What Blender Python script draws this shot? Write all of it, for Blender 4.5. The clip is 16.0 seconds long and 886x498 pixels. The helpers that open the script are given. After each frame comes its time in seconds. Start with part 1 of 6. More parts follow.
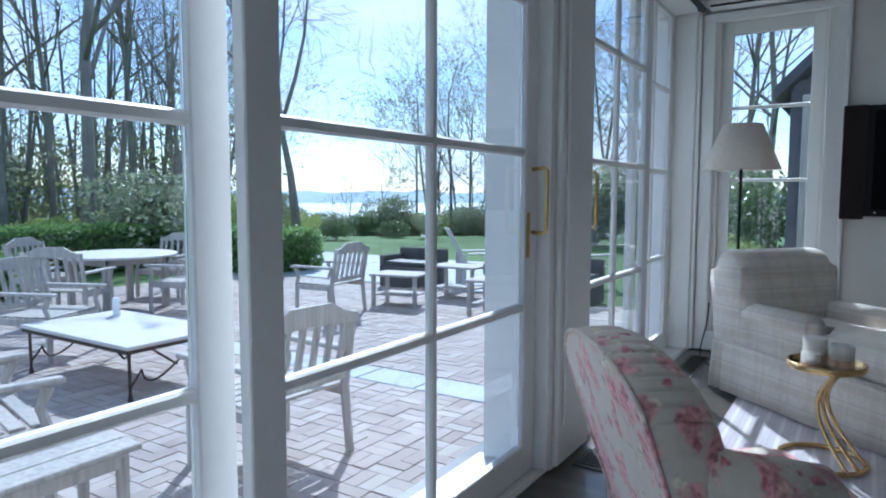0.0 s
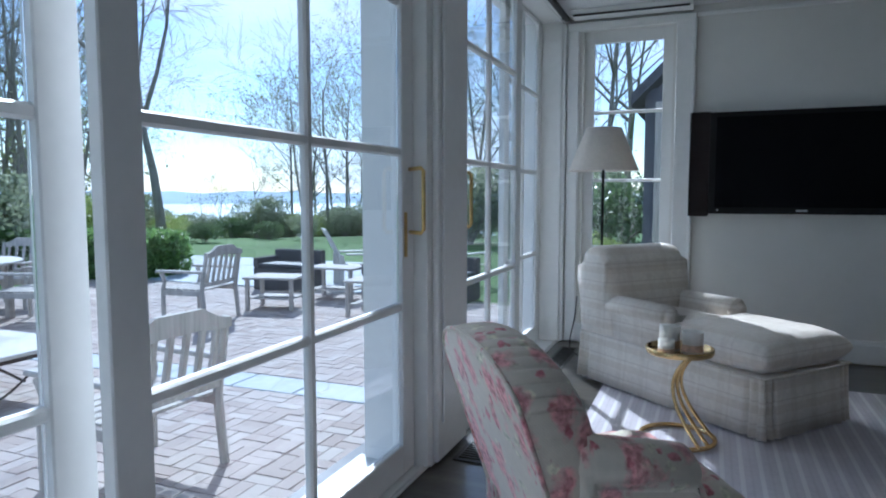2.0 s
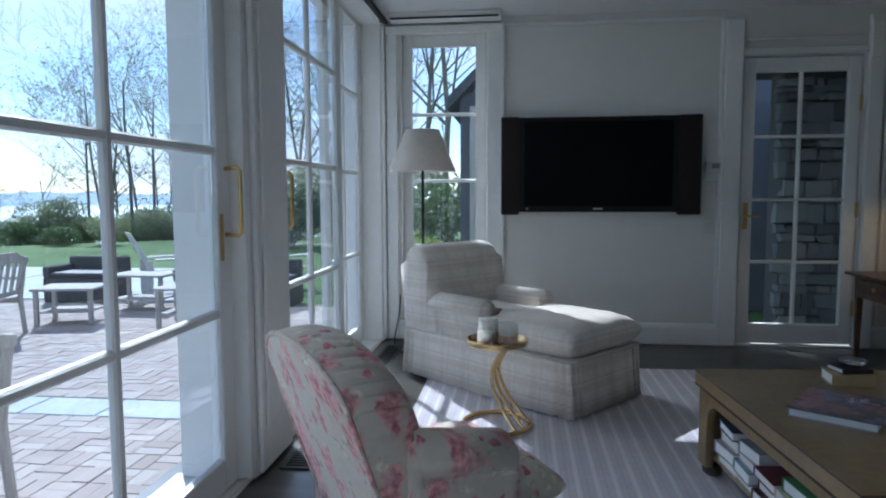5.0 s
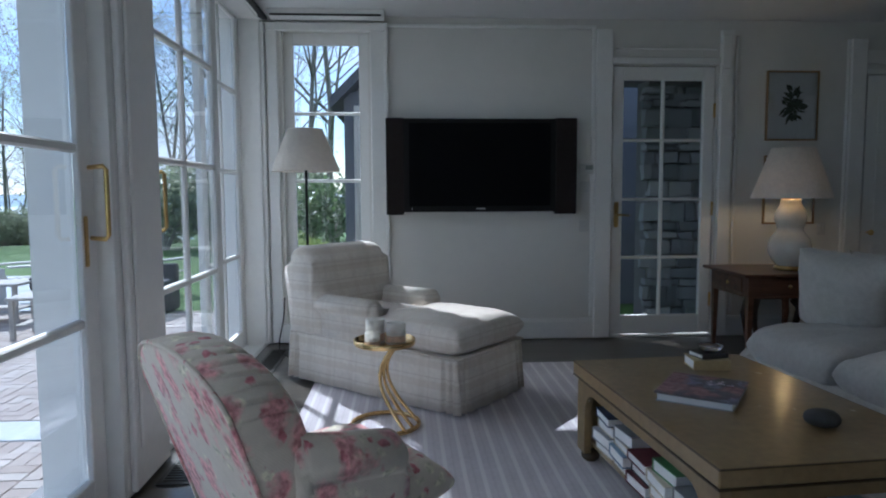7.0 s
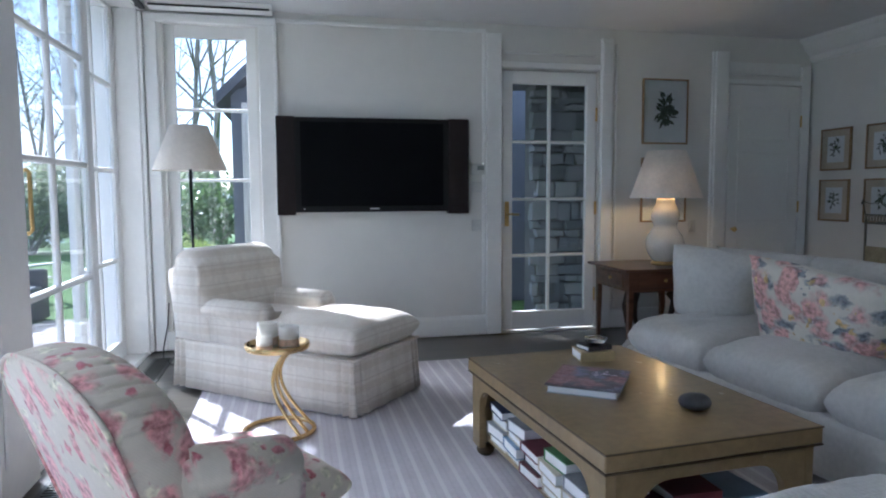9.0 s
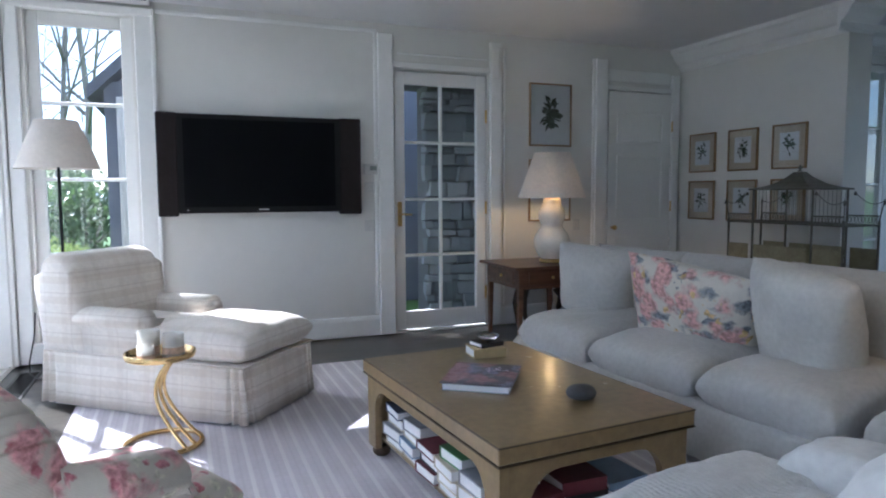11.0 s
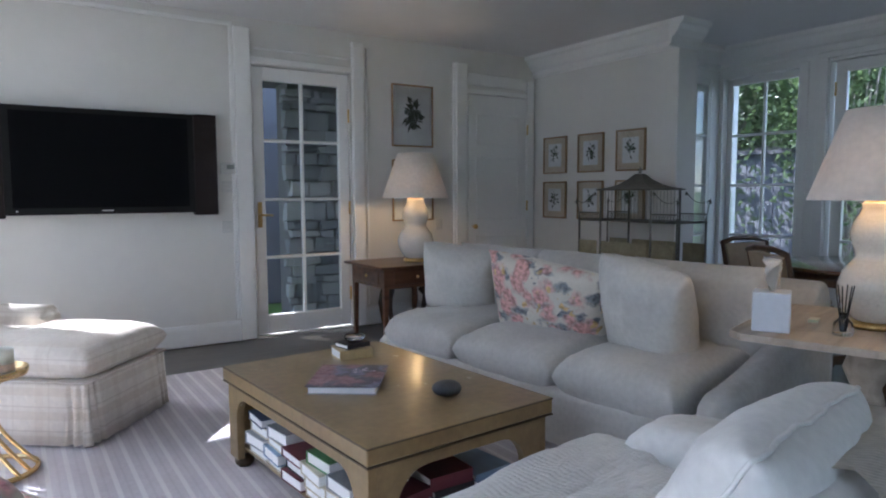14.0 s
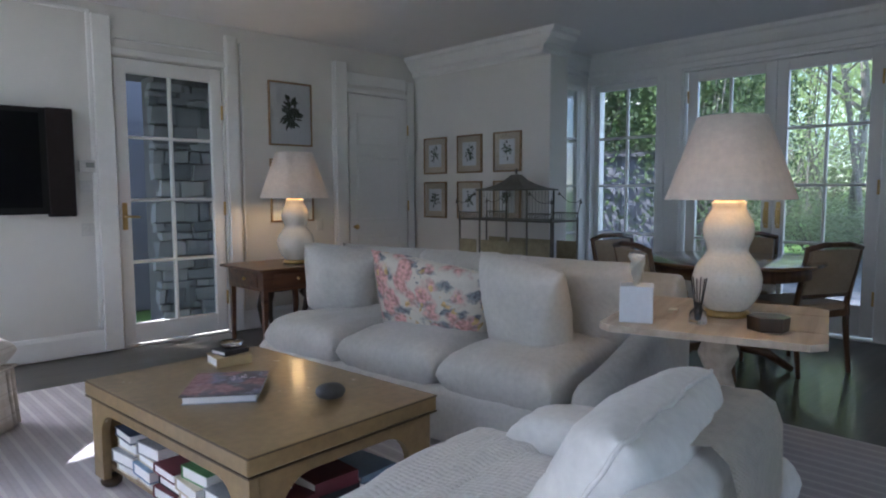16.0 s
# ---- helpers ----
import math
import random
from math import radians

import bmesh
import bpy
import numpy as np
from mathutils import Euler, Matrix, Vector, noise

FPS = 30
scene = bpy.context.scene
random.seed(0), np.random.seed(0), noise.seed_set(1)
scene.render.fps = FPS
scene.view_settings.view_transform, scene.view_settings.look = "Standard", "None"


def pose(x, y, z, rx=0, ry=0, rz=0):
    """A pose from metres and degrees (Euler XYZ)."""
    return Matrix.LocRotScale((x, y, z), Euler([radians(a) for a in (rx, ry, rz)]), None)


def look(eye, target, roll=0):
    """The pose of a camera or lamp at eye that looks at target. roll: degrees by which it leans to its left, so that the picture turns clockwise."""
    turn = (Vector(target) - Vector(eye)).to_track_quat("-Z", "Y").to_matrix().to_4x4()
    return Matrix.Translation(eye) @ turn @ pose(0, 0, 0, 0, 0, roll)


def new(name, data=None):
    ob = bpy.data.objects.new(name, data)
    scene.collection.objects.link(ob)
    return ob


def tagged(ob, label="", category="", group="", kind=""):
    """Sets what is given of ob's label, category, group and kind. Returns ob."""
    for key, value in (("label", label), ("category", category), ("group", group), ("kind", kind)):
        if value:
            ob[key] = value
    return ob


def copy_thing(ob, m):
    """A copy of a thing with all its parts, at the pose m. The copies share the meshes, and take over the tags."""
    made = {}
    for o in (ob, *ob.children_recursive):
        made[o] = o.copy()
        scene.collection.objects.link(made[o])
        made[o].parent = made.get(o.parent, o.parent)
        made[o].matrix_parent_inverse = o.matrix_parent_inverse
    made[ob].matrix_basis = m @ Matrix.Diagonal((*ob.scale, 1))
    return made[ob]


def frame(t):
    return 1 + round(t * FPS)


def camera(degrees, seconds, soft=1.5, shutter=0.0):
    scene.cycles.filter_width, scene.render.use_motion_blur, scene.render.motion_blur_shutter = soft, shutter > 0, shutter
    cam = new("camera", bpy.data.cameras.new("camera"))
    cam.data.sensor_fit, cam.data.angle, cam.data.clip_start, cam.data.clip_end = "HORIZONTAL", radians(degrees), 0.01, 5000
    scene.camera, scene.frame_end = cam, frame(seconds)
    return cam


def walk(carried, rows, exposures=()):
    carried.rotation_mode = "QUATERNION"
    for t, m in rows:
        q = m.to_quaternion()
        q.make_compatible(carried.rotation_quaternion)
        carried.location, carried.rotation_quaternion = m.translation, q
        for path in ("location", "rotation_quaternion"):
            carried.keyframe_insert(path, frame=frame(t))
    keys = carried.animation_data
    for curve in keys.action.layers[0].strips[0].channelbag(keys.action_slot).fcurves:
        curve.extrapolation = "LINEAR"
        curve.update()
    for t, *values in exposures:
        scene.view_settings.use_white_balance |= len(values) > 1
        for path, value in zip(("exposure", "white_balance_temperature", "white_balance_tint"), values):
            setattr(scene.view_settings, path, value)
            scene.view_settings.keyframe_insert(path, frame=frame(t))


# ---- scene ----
cam = camera(67.7, 16.0, soft=2.0)
EYE = (0.0, 0.0, 1.14)
PATH = [  # seconds, yaw, pitch, roll
    (0, 32.49, -4.73, -0.13), (0.5, 29.88, -4.72, -0.08), (1, 27.39, -4.72, -0.04), (1.5, 24.79, -4.72, -0.01), (2, 21.89, -4.72, 0.02),
    (2.5, 18.95, -4.71, 0.06), (3, 16.75, -4.72, 0.09), (3.5, 14.03, -4.72, 0.13), (4, 11.71, -4.72, 0.18), (6.5, -1.16, -4.73, 0.23),
    (7, -3.30, -4.74, 0.27), (7.5, -5.67, -4.75, 0.29), (8, -7.78, -4.76, 0.29), (8.5, -9.83, -4.78, 0.28), (9, -12.46, -4.79, 0.27),
    (11.5, -23.70, -4.82, 0.26), (12, -25.63, -4.83, 0.26), (12.5, -27.46, -4.84, 0.24), (13, -29.38, -4.85, 0.23), (13.5, -31.36, -4.86, 0.23),
    (14, -33.43, -4.86, 0.22), (14.5, -36.05, -4.87, 0.22), (15, -38.65, -4.87, 0.22), (15.5, -41.16, -4.88, 0.22), (16, -43.65, -4.89, 0.22),
]
# seconds, stops, kelvin, tint
EXPOSURE = [(0, 0.12, 4950, 7), (3.5, 0.10, 4950, 7), (7, 0.10, 5150, 9), (8, 0.80, 5180, 11), (9, 1.16, 5180, 12), (12.5, 1.47, 5330, 14.5), (16, 1.39, 5480, 16)]
walk(cam, [(t, pose(*EYE, 90 + pitch, roll, yaw)) for t, yaw, pitch, roll in PATH], EXPOSURE)

# ---- light ----
SUN_WAY = Vector((0.545, -0.82, -0.84)).normalized()      # the way the sunlight travels
world = bpy.data.worlds.new("sky")
scene.world = world
world.use_nodes = True
nt = world.node_tree
sky = nt.nodes.new("ShaderNodeTexSky")
sky.sky_type, sky.sun_disc = "NISHITA", False
sky.sun_elevation = math.asin(-SUN_WAY.z)
sky.sun_rotation = math.atan2(-SUN_WAY.x, -SUN_WAY.y)
sky.altitude, sky.dust_density, sky.ozone_density = 100, 0.4, 2.0
# thin clouds over the sky
tc = nt.nodes.new("ShaderNodeTexCoord")
mp = nt.nodes.new("ShaderNodeMapping")
mp.inputs["Scale"].default_value = (1.0, 1.0, 3.2)
cl = nt.nodes.new("ShaderNodeTexNoise")
cl.inputs["Scale"].default_value, cl.inputs["Detail"].default_value, cl.inputs["Roughness"].default_value = 2.6, 7.0, 0.58
cr = nt.nodes.new("ShaderNodeValToRGB")
cr.color_ramp.elements[0].position, cr.color_ramp.elements[1].position = 0.44, 0.66
mx = nt.nodes.new("ShaderNodeMix")
mx.data_type = "RGBA"
mx.inputs["B"].default_value = (7.0, 7.5, 8.1, 1)
nt.links.new(tc.outputs["Generated"], mp.inputs["Vector"])
nt.links.new(mp.outputs["Vector"], cl.inputs["Vector"])
nt.links.new(cl.outputs["Fac"], cr.inputs["Fac"])
nt.links.new(cr.outputs["Color"], mx.inputs["Factor"])
nt.links.new(sky.outputs["Color"], mx.inputs["A"])
bg = nt.nodes["Background"]
nt.links.new(mx.outputs["Result"], bg.inputs["Color"])
bg.inputs["Strength"].default_value = 0.148
sun = new("sun", bpy.data.lights.new("sun", "SUN"))
sun.data.energy, sun.data.angle, sun.data.color = 5.0, radians(0.6), (1.0, 0.95, 0.87)
sun.matrix_world = look((-20, 24, 34), Vector((-20, 24, 34)) + SUN_WAY)


# ---- materials ----
def material(name, colour, rough=0.6, metal=0.0, vary=0.12, scale=6.0, bump=0.0, bump_scale=60.0, coat=0.0, sheen=0.0, spec=0.5):
    """A plain surface with broad and fine variation of its colour, and a fine relief."""
    m = bpy.data.materials.new(name)
    m.use_nodes = True
    n, l = m.node_tree.nodes, m.node_tree.links
    b = n["Principled BSDF"]
    co = n.new("ShaderNodeTexCoord")
    n1, n2 = n.new("ShaderNodeTexNoise"), n.new("ShaderNodeTexNoise")
    n1.inputs["Scale"].default_value, n1.inputs["Detail"].default_value = scale, 4
    n2.inputs["Scale"].default_value, n2.inputs["Detail"].default_value = scale * 9, 3
    ad = n.new("ShaderNodeMath")
    ad.operation = "ADD"
    mr = n.new("ShaderNodeMapRange")
    mr.inputs["From Min"].default_value, mr.inputs["From Max"].default_value = 0.65, 1.35
    mr.inputs["To Min"].default_value, mr.inputs["To Max"].default_value = 1 - vary, 1 + vary
    mu = n.new("ShaderNodeMix")
    mu.data_type, mu.blend_type = "RGBA", "MULTIPLY"
    mu.inputs["Factor"].default_value = 1
    mu.inputs["A"].default_value = (*colour, 1)
    for t in (n1, n2):
        l.new(co.outputs["Object"], t.inputs["Vector"])
    l.new(n1.outputs["Fac"], ad.inputs[0])
    l.new(n2.outputs["Fac"], ad.inputs[1])
    l.new(ad.outputs[0], mr.inputs["Value"])
    l.new(mr.outputs["Result"], mu.inputs["B"])
    l.new(mu.outputs["Result"], b.inputs["Base Color"])
    b.inputs["Roughness"].default_value, b.inputs["Metallic"].default_value = rough, metal
    b.inputs["Coat Weight"].default_value, b.inputs["Coat Roughness"].default_value = coat, 0.15
    b.inputs["Sheen Weight"].default_value = sheen
    b.inputs["Specular IOR Level"].default_value = spec
    if bump:
        nb, bp = n.new("ShaderNodeTexNoise"), n.new("ShaderNodeBump")
        nb.inputs["Scale"].default_value, nb.inputs["Detail"].default_value = bump_scale, 5
        bp.inputs["Strength"].default_value, bp.inputs["Distance"].default_value = bump, 0.01
        l.new(co.outputs["Object"], nb.inputs["Vector"])
        l.new(nb.outputs["Fac"], bp.inputs["Height"])
        l.new(bp.outputs["Normal"], b.inputs["Normal"])
    return m


def tools(m):
    """The nodes, the links, the surface shader and the texture coordinates of a material."""
    n = m.node_tree.nodes
    co = [k for k in n if k.bl_idname == "ShaderNodeTexCoord"][0]
    return n, m.node_tree.links, n["Principled BSDF"], co


def ramp(n, l, source, stops, constant=False):
    r = n.new("ShaderNodeValToRGB")
    if constant:
        r.color_ramp.interpolation = "CONSTANT"
    while len(r.color_ramp.elements) < len(stops):
        r.color_ramp.elements.new(0.5)
    for e, (p, c) in zip(r.color_ramp.elements, stops):
        e.position, e.color = p, (*c, 1)
    l.new(source, r.inputs["Fac"])
    return r.outputs["Color"]


def blend(n, l, fac, a, b, mode="MIX"):
    k = n.new("ShaderNodeMix")
    k.data_type, k.blend_type = "RGBA", mode
    for name, v in (("Factor", fac), ("A", a), ("B", b)):
        if isinstance(v, (int, float)):
            k.inputs[name].default_value = v
        elif isinstance(v, tuple):
            k.inputs[name].default_value = (*v, 1)
        else:
            l.new(v, k.inputs[name])
    return k.outputs["Result"]


def wood(name, dark, light, rough=0.4, axis=1, scale=3.0, coat=0.0):
    """Wood with its grain along an axis of the object."""
    m = material(name, light, rough, coat=coat, bump=0.08, bump_scale=30)
    n, l, b, co = tools(m)
    mp = n.new("ShaderNodeMapping")
    s = [scale * 9] * 3
    s[axis] = scale * 0.6
    mp.inputs["Scale"].default_value = s
    t = n.new("ShaderNodeTexNoise")
    t.inputs["Scale"].default_value, t.inputs["Detail"].default_value, t.inputs["Distortion"].default_value = 1.0, 6, 0.6
    l.new(co.outputs["Object"], mp.inputs["Vector"])
    l.new(mp.outputs["Vector"], t.inputs["Vector"])
    l.new(ramp(n, l, t.outputs["Fac"], [(0.3, dark), (0.68, light)]), b.inputs["Base Color"])
    return m


def weave(name, colour, rough=0.95, scale=450.0, vary=0.1, strength=0.10):
    """Woven upholstery: fine crossed threads, slight wrinkles."""
    m = material(name, colour, rough, vary=vary, scale=5, sheen=0.25, spec=0.2)
    n, l, b, co = tools(m)
    w1, w2, ad, bp, nz, bp2 = (n.new("ShaderNodeTexWave"), n.new("ShaderNodeTexWave"), n.new("ShaderNodeMath"), n.new("ShaderNodeBump"),
                               n.new("ShaderNodeTexNoise"), n.new("ShaderNodeBump"))
    w1.inputs["Scale"].default_value = w2.inputs["Scale"].default_value = scale / 6
    w1.bands_direction, w2.bands_direction = "DIAGONAL", "Z"
    w1.inputs["Distortion"].default_value = w2.inputs["Distortion"].default_value = 1.0
    for w in (w1, w2, nz):
        l.new(co.outputs["Object"], w.inputs["Vector"])
    nz.inputs["Scale"].default_value, nz.inputs["Detail"].default_value = 7.0, 3
    l.new(w1.outputs["Fac"], ad.inputs[0])
    l.new(w2.outputs["Fac"], ad.inputs[1])
    bp2.inputs["Strength"].default_value, bp2.inputs["Distance"].default_value = 0.35, 0.03
    l.new(nz.outputs["Fac"], bp2.inputs["Height"])
    bp.inputs["Strength"].default_value, bp.inputs["Distance"].default_value = strength, 0.002
    l.new(ad.outputs[0], bp.inputs["Height"])
    l.new(bp2.outputs["Normal"], bp.inputs["Normal"])
    l.new(bp.outputs["Normal"], b.inputs["Normal"])
    return m


M_WALL = material("warm_white_wall_paint", (0.72, 0.70, 0.655), 0.7, vary=0.025, scale=1.2, bump=0.06, bump_scale=180)
M_TRIM = material("white_gloss_trim_paint", (0.80, 0.79, 0.76), 0.35, vary=0.03, scale=3, bump=0.03, bump_scale=40)
M_CEIL = material("white_ceiling_paint", (0.76, 0.76, 0.75), 0.85, vary=0.02, scale=1.0)
M_GLASS = bpy.data.materials.new("window_glass")
M_GLASS.use_nodes = True
M_GLASS.node_tree.nodes["Principled BSDF"].inputs["Transmission Weight"].default_value = 1.0
M_GLASS.node_tree.nodes["Principled BSDF"].inputs["Roughness"].default_value = 0.0
M_GLASS.node_tree.nodes["Principled BSDF"].inputs["IOR"].default_value = 1.45
M_GLASS.node_tree.nodes["Principled BSDF"].inputs["Base Color"].default_value = (0.97, 0.985, 1.0, 1)
M_BRASS = material("aged_brass", (0.62, 0.43, 0.17), 0.28, 1.0, vary=0.2, scale=20)
M_GOLD = material("polished_gold_metal", (0.75, 0.53, 0.24), 0.22, 1.0, vary=0.15, scale=20)
M_BLACK = material("black_iron", (0.015, 0.014, 0.013), 0.5, 0.3)
M_FLOOR = wood("dark_stained_floorboards", (0.030, 0.026, 0.020), (0.075, 0.064, 0.048), 0.28, axis=0, scale=2.0, coat=0.3)


# ---- mesh helpers ----
def finish(name, bm, mat, smooth=False):
    bmesh.ops.recalc_face_normals(bm, faces=bm.faces)
    me = bpy.data.meshes.new(name)
    bm.to_mesh(me)
    bm.free()
    for k in (mat if isinstance(mat, (list, tuple)) else [mat]):
        me.materials.append(k)
    if smooth:
        me.polygons.foreach_set("use_smooth", [True] * len(me.polygons))
    return me


def part(name, bm, mat, parent=None, label="", smooth=False, m=None):
    ob = new(name, finish(name, bm, mat, smooth))
    if m is not None:
        ob.matrix_basis = m
    if parent:
        ob.parent = parent
    if label:
        ob["label"] = label
    return ob


def again(ob, m, parent=None):
    """Another object on the same mesh."""
    o = new(ob.name.split(".")[0], ob.data)
    o.parent = parent or ob.parent
    o.matrix_basis = m
    return o


def base(name, label, category, group="", m=None):
    ob = new(name)
    ob.empty_display_size = 0.1
    tagged(ob, label, category, group)
    if m is not None:
        ob.matrix_basis = m
    return ob


def struct(name, bm, mat, label="", smooth=False, category="", kind="structure"):
    return tagged(part(name, bm, mat, None, "", smooth), label, category, "", kind)


def add_box(bm, x0, x1, y0, y1, z0, z1, bevel=0.0, m=None, seg=1):
    r = bmesh.ops.create_cube(bm, size=1.0)
    vs = r["verts"]
    t = Matrix.Translation(((x0 + x1) / 2, (y0 + y1) / 2, (z0 + z1) / 2)) @ Matrix.Diagonal((abs(x1 - x0), abs(y1 - y0), abs(z1 - z0), 1))
    bmesh.ops.transform(bm, matrix=(m @ t) if m is not None else t, verts=vs)
    if bevel:
        es = list({e for v in vs for e in v.link_edges})
        bmesh.ops.bevel(bm, geom=es, offset=bevel, segments=seg, affect="EDGES", profile=0.5)
    return bm


def box(x0, x1, y0, y1, z0, z1, bevel=0.0, seg=1):
    return add_box(bmesh.new(), x0, x1, y0, y1, z0, z1, bevel, None, seg)


def boxes(*rows, bevel=0.0):
    bm = bmesh.new()
    for r in rows:
        add_box(bm, *r, bevel=bevel)
    return bm


def lathe(profile, seg=32, bm=None, m=None):
    """A turned shape round z from (radius, height) pairs."""
    bm = bm or bmesh.new()
    rings = []
    for r, z in profile:
        if r < 1e-5:
            rings.append([bm.verts.new((0, 0, z))])
        else:
            rings.append([bm.verts.new((r * math.cos(2 * math.pi * i / seg), r * math.sin(2 * math.pi * i / seg), z)) for i in range(seg)])
    for a, b in zip(rings, rings[1:]):
        for i in range(seg):
            j = (i + 1) % seg
            if len(a) == 1 and len(b) > 1:
                bm.faces.new((a[0], b[i], b[j]))
            elif len(b) == 1 and len(a) > 1:
                bm.faces.new((a[i], a[j], b[0]))
            elif len(a) > 1:
                bm.faces.new((a[i], a[j], b[j], b[i]))
    if m is not None:
        bmesh.ops.transform(bm, matrix=m, verts=[v for r in rings for v in r])
    return bm


def tube(points, radius, seg=8, bm=None, closed=False):
    """A round bar along points; radius may be one number or one for each point."""
    bm = bm or bmesh.new()
    pts = [Vector(p) for p in points]
    n = len(pts)
    rad = radius if isinstance(radius, (list, tuple)) else [radius] * n
    rings, up = [], None
    for i, p in enumerate(pts):
        a = pts[(i - 1) % n] if (i or closed) else p
        b = pts[(i + 1) % n] if (i < n - 1 or closed) else p
        d = (b - a).normalized()
        if up is None:
            up = d.orthogonal().normalized()
        up = (up - d * up.dot(d))
        up = up.normalized() if up.length > 1e-6 else d.orthogonal().normalized()
        s = d.cross(up)
        rings.append([bm.verts.new(p + rad[i] * (math.cos(2 * math.pi * k / seg) * up + math.sin(2 * math.pi * k / seg) * s)) for k in range(seg)])
    for i in range(n if closed else n - 1):
        a, b = rings[i], rings[(i + 1) % n]
        for k in range(seg):
            j = (k + 1) % seg
            bm.faces.new((a[k], a[j], b[j], b[k]))
    if not closed:
        bm.faces.new(rings[0])
        bm.faces.new(list(reversed(rings[-1])))
    return bm


def extrude_profile(profile, length, axis="y", bm=None, m=None):
    """A closed outline (a, b) swept along an axis: y: (x, z) outline; x: (y, z) outline."""
    bm = bm or bmesh.new()
    place = (lambda a, b, t: (a, t, b)) if axis == "y" else (lambda a, b, t: (t, a, b))
    if axis == "z":
        place = lambda a, b, t: (a, b, t)
    r0 = [bm.verts.new(place(a, b, 0)) for a, b in profile]
    r1 = [bm.verts.new(place(a, b, length)) for a, b in profile]
    k = len(profile)
    for i in range(k):
        j = (i + 1) % k
        bm.faces.new((r0[i], r0[j], r1[j], r1[i]))
    bm.faces.new(r0)
    bm.faces.new(list(reversed(r1)))
    if m is not None:
        bmesh.ops.transform(bm, matrix=m, verts=r0 + r1)
    return bm


def pillow_mesh(w, d, h, seg=18, puff=1.0, wrinkle=0.012, seed=1, bm=None, m=None, flat=0.5, square=3.2, boxy=0.0, soft_corner=0.0):
    """A stuffed cushion, w by d and h thick, round its middle, thin at its seams, with soft wrinkles."""
    bm = bm or bmesh.new()
    grid, made = {}, []
    for side in (1, -1):
        for i in range(seg + 1):
            for j in range(seg + 1):
                u, v = 2 * i / seg - 1, 2 * j / seg - 1
                if boxy:
                    u, v = math.sin(u * math.pi / 2), math.sin(v * math.pi / 2)
                edge = i in (0, seg) or j in (0, seg)
                if edge and side == -1:
                    grid[side, i, j] = grid[1, i, j]
                    continue
                f = (max(0.0, 1 - abs(u) ** square) * max(0.0, 1 - abs(v) ** square)) ** flat
                if boxy:
                    f = (1 - boxy) * f + boxy * (max(0.0, 1 - abs(u) ** 9) * max(0.0, 1 - abs(v) ** 9)) ** 0.42
                pull = 1 - 0.07 * (1 - abs(v) ** 2) * (abs(u) ** 3) * puff, 1 - 0.07 * (1 - abs(u) ** 2) * (abs(v) ** 3) * puff
                near = 1 - soft_corner * abs(u * v) ** 2.5
                x, y = u * w / 2 * pull[0] * near, v * d / 2 * pull[1] * near
                nz = noise.noise((u * 2.3 + seed * 7.1, v * 2.3 + side, seed * 3.3)) + 0.6 * noise.noise((u * 6 + seed, v * 6, side * 2 + seed))
                z = side * (h / 2 * f + wrinkle * nz * f ** 0.5) + (0.0 if not edge else 0.15 * wrinkle * nz)
                p = bm.verts.new((x, y, z))
                grid[side, i, j] = p
                made.append(p)
        for i in range(seg):
            for j in range(seg):
                q = [grid[side, i, j], grid[side, i + 1, j], grid[side, i + 1, j + 1], grid[side, i, j + 1]]
                bm.faces.new(q if side == 1 else q[::-1])
    if m is not None:
        bmesh.ops.transform(bm, matrix=m, verts=made)
    return bm


def soft_box(x0, x1, y0, y1, z0, z1, r=0.04, seg=3, bm=None, m=None):
    """An upholstered block with rounded edges."""
    bm = bm or bmesh.new()
    return add_box(bm, x0, x1, y0, y1, z0, z1, bevel=r, m=m, seg=seg)


def arc(cx, cy, r, a0, a1, n):
    return [(cx + r * math.cos(radians(a0 + (a1 - a0) * i / n)), cy + r * math.sin(radians(a0 + (a1 - a0) * i / n))) for i in range(n + 1)]


# ---- the room's shell ----
CEIL, WEST, NORTH, EAST, BAY, SOUTH = 2.48, -1.06, 5.14, 4.50, 5.75, -3.0
GROUND = -0.40


def wall(name, axis, at, out, a0, a1, holes, label, z1=None, mat=None):
    """A wall of thickness |out| from its inner face at 'at', with rectangular openings (a0, a1, z0, z1) that go through it."""
    z1 = z1 or CEIL + 0.2
    bm = bmesh.new()
    lo, hi = min(at, at + out), max(at, at + out)

    def piece(p, q, r, s):
        if q - p > 1e-4 and s - r > 1e-4:
            add_box(bm, *((lo, hi, p, q) if axis == "x" else (p, q, lo, hi)), r, s)
    edge = a0
    for b0, b1, c0, c1 in sorted(holes):
        piece(edge, b0, -0.45, z1)
        piece(b0, b1, -0.45, c0)
        piece(b0, b1, c1, z1)
        edge = b1
    piece(edge, a1, -0.45, z1)
    return struct(name, bm, mat or M_WALL, label, category="wall")


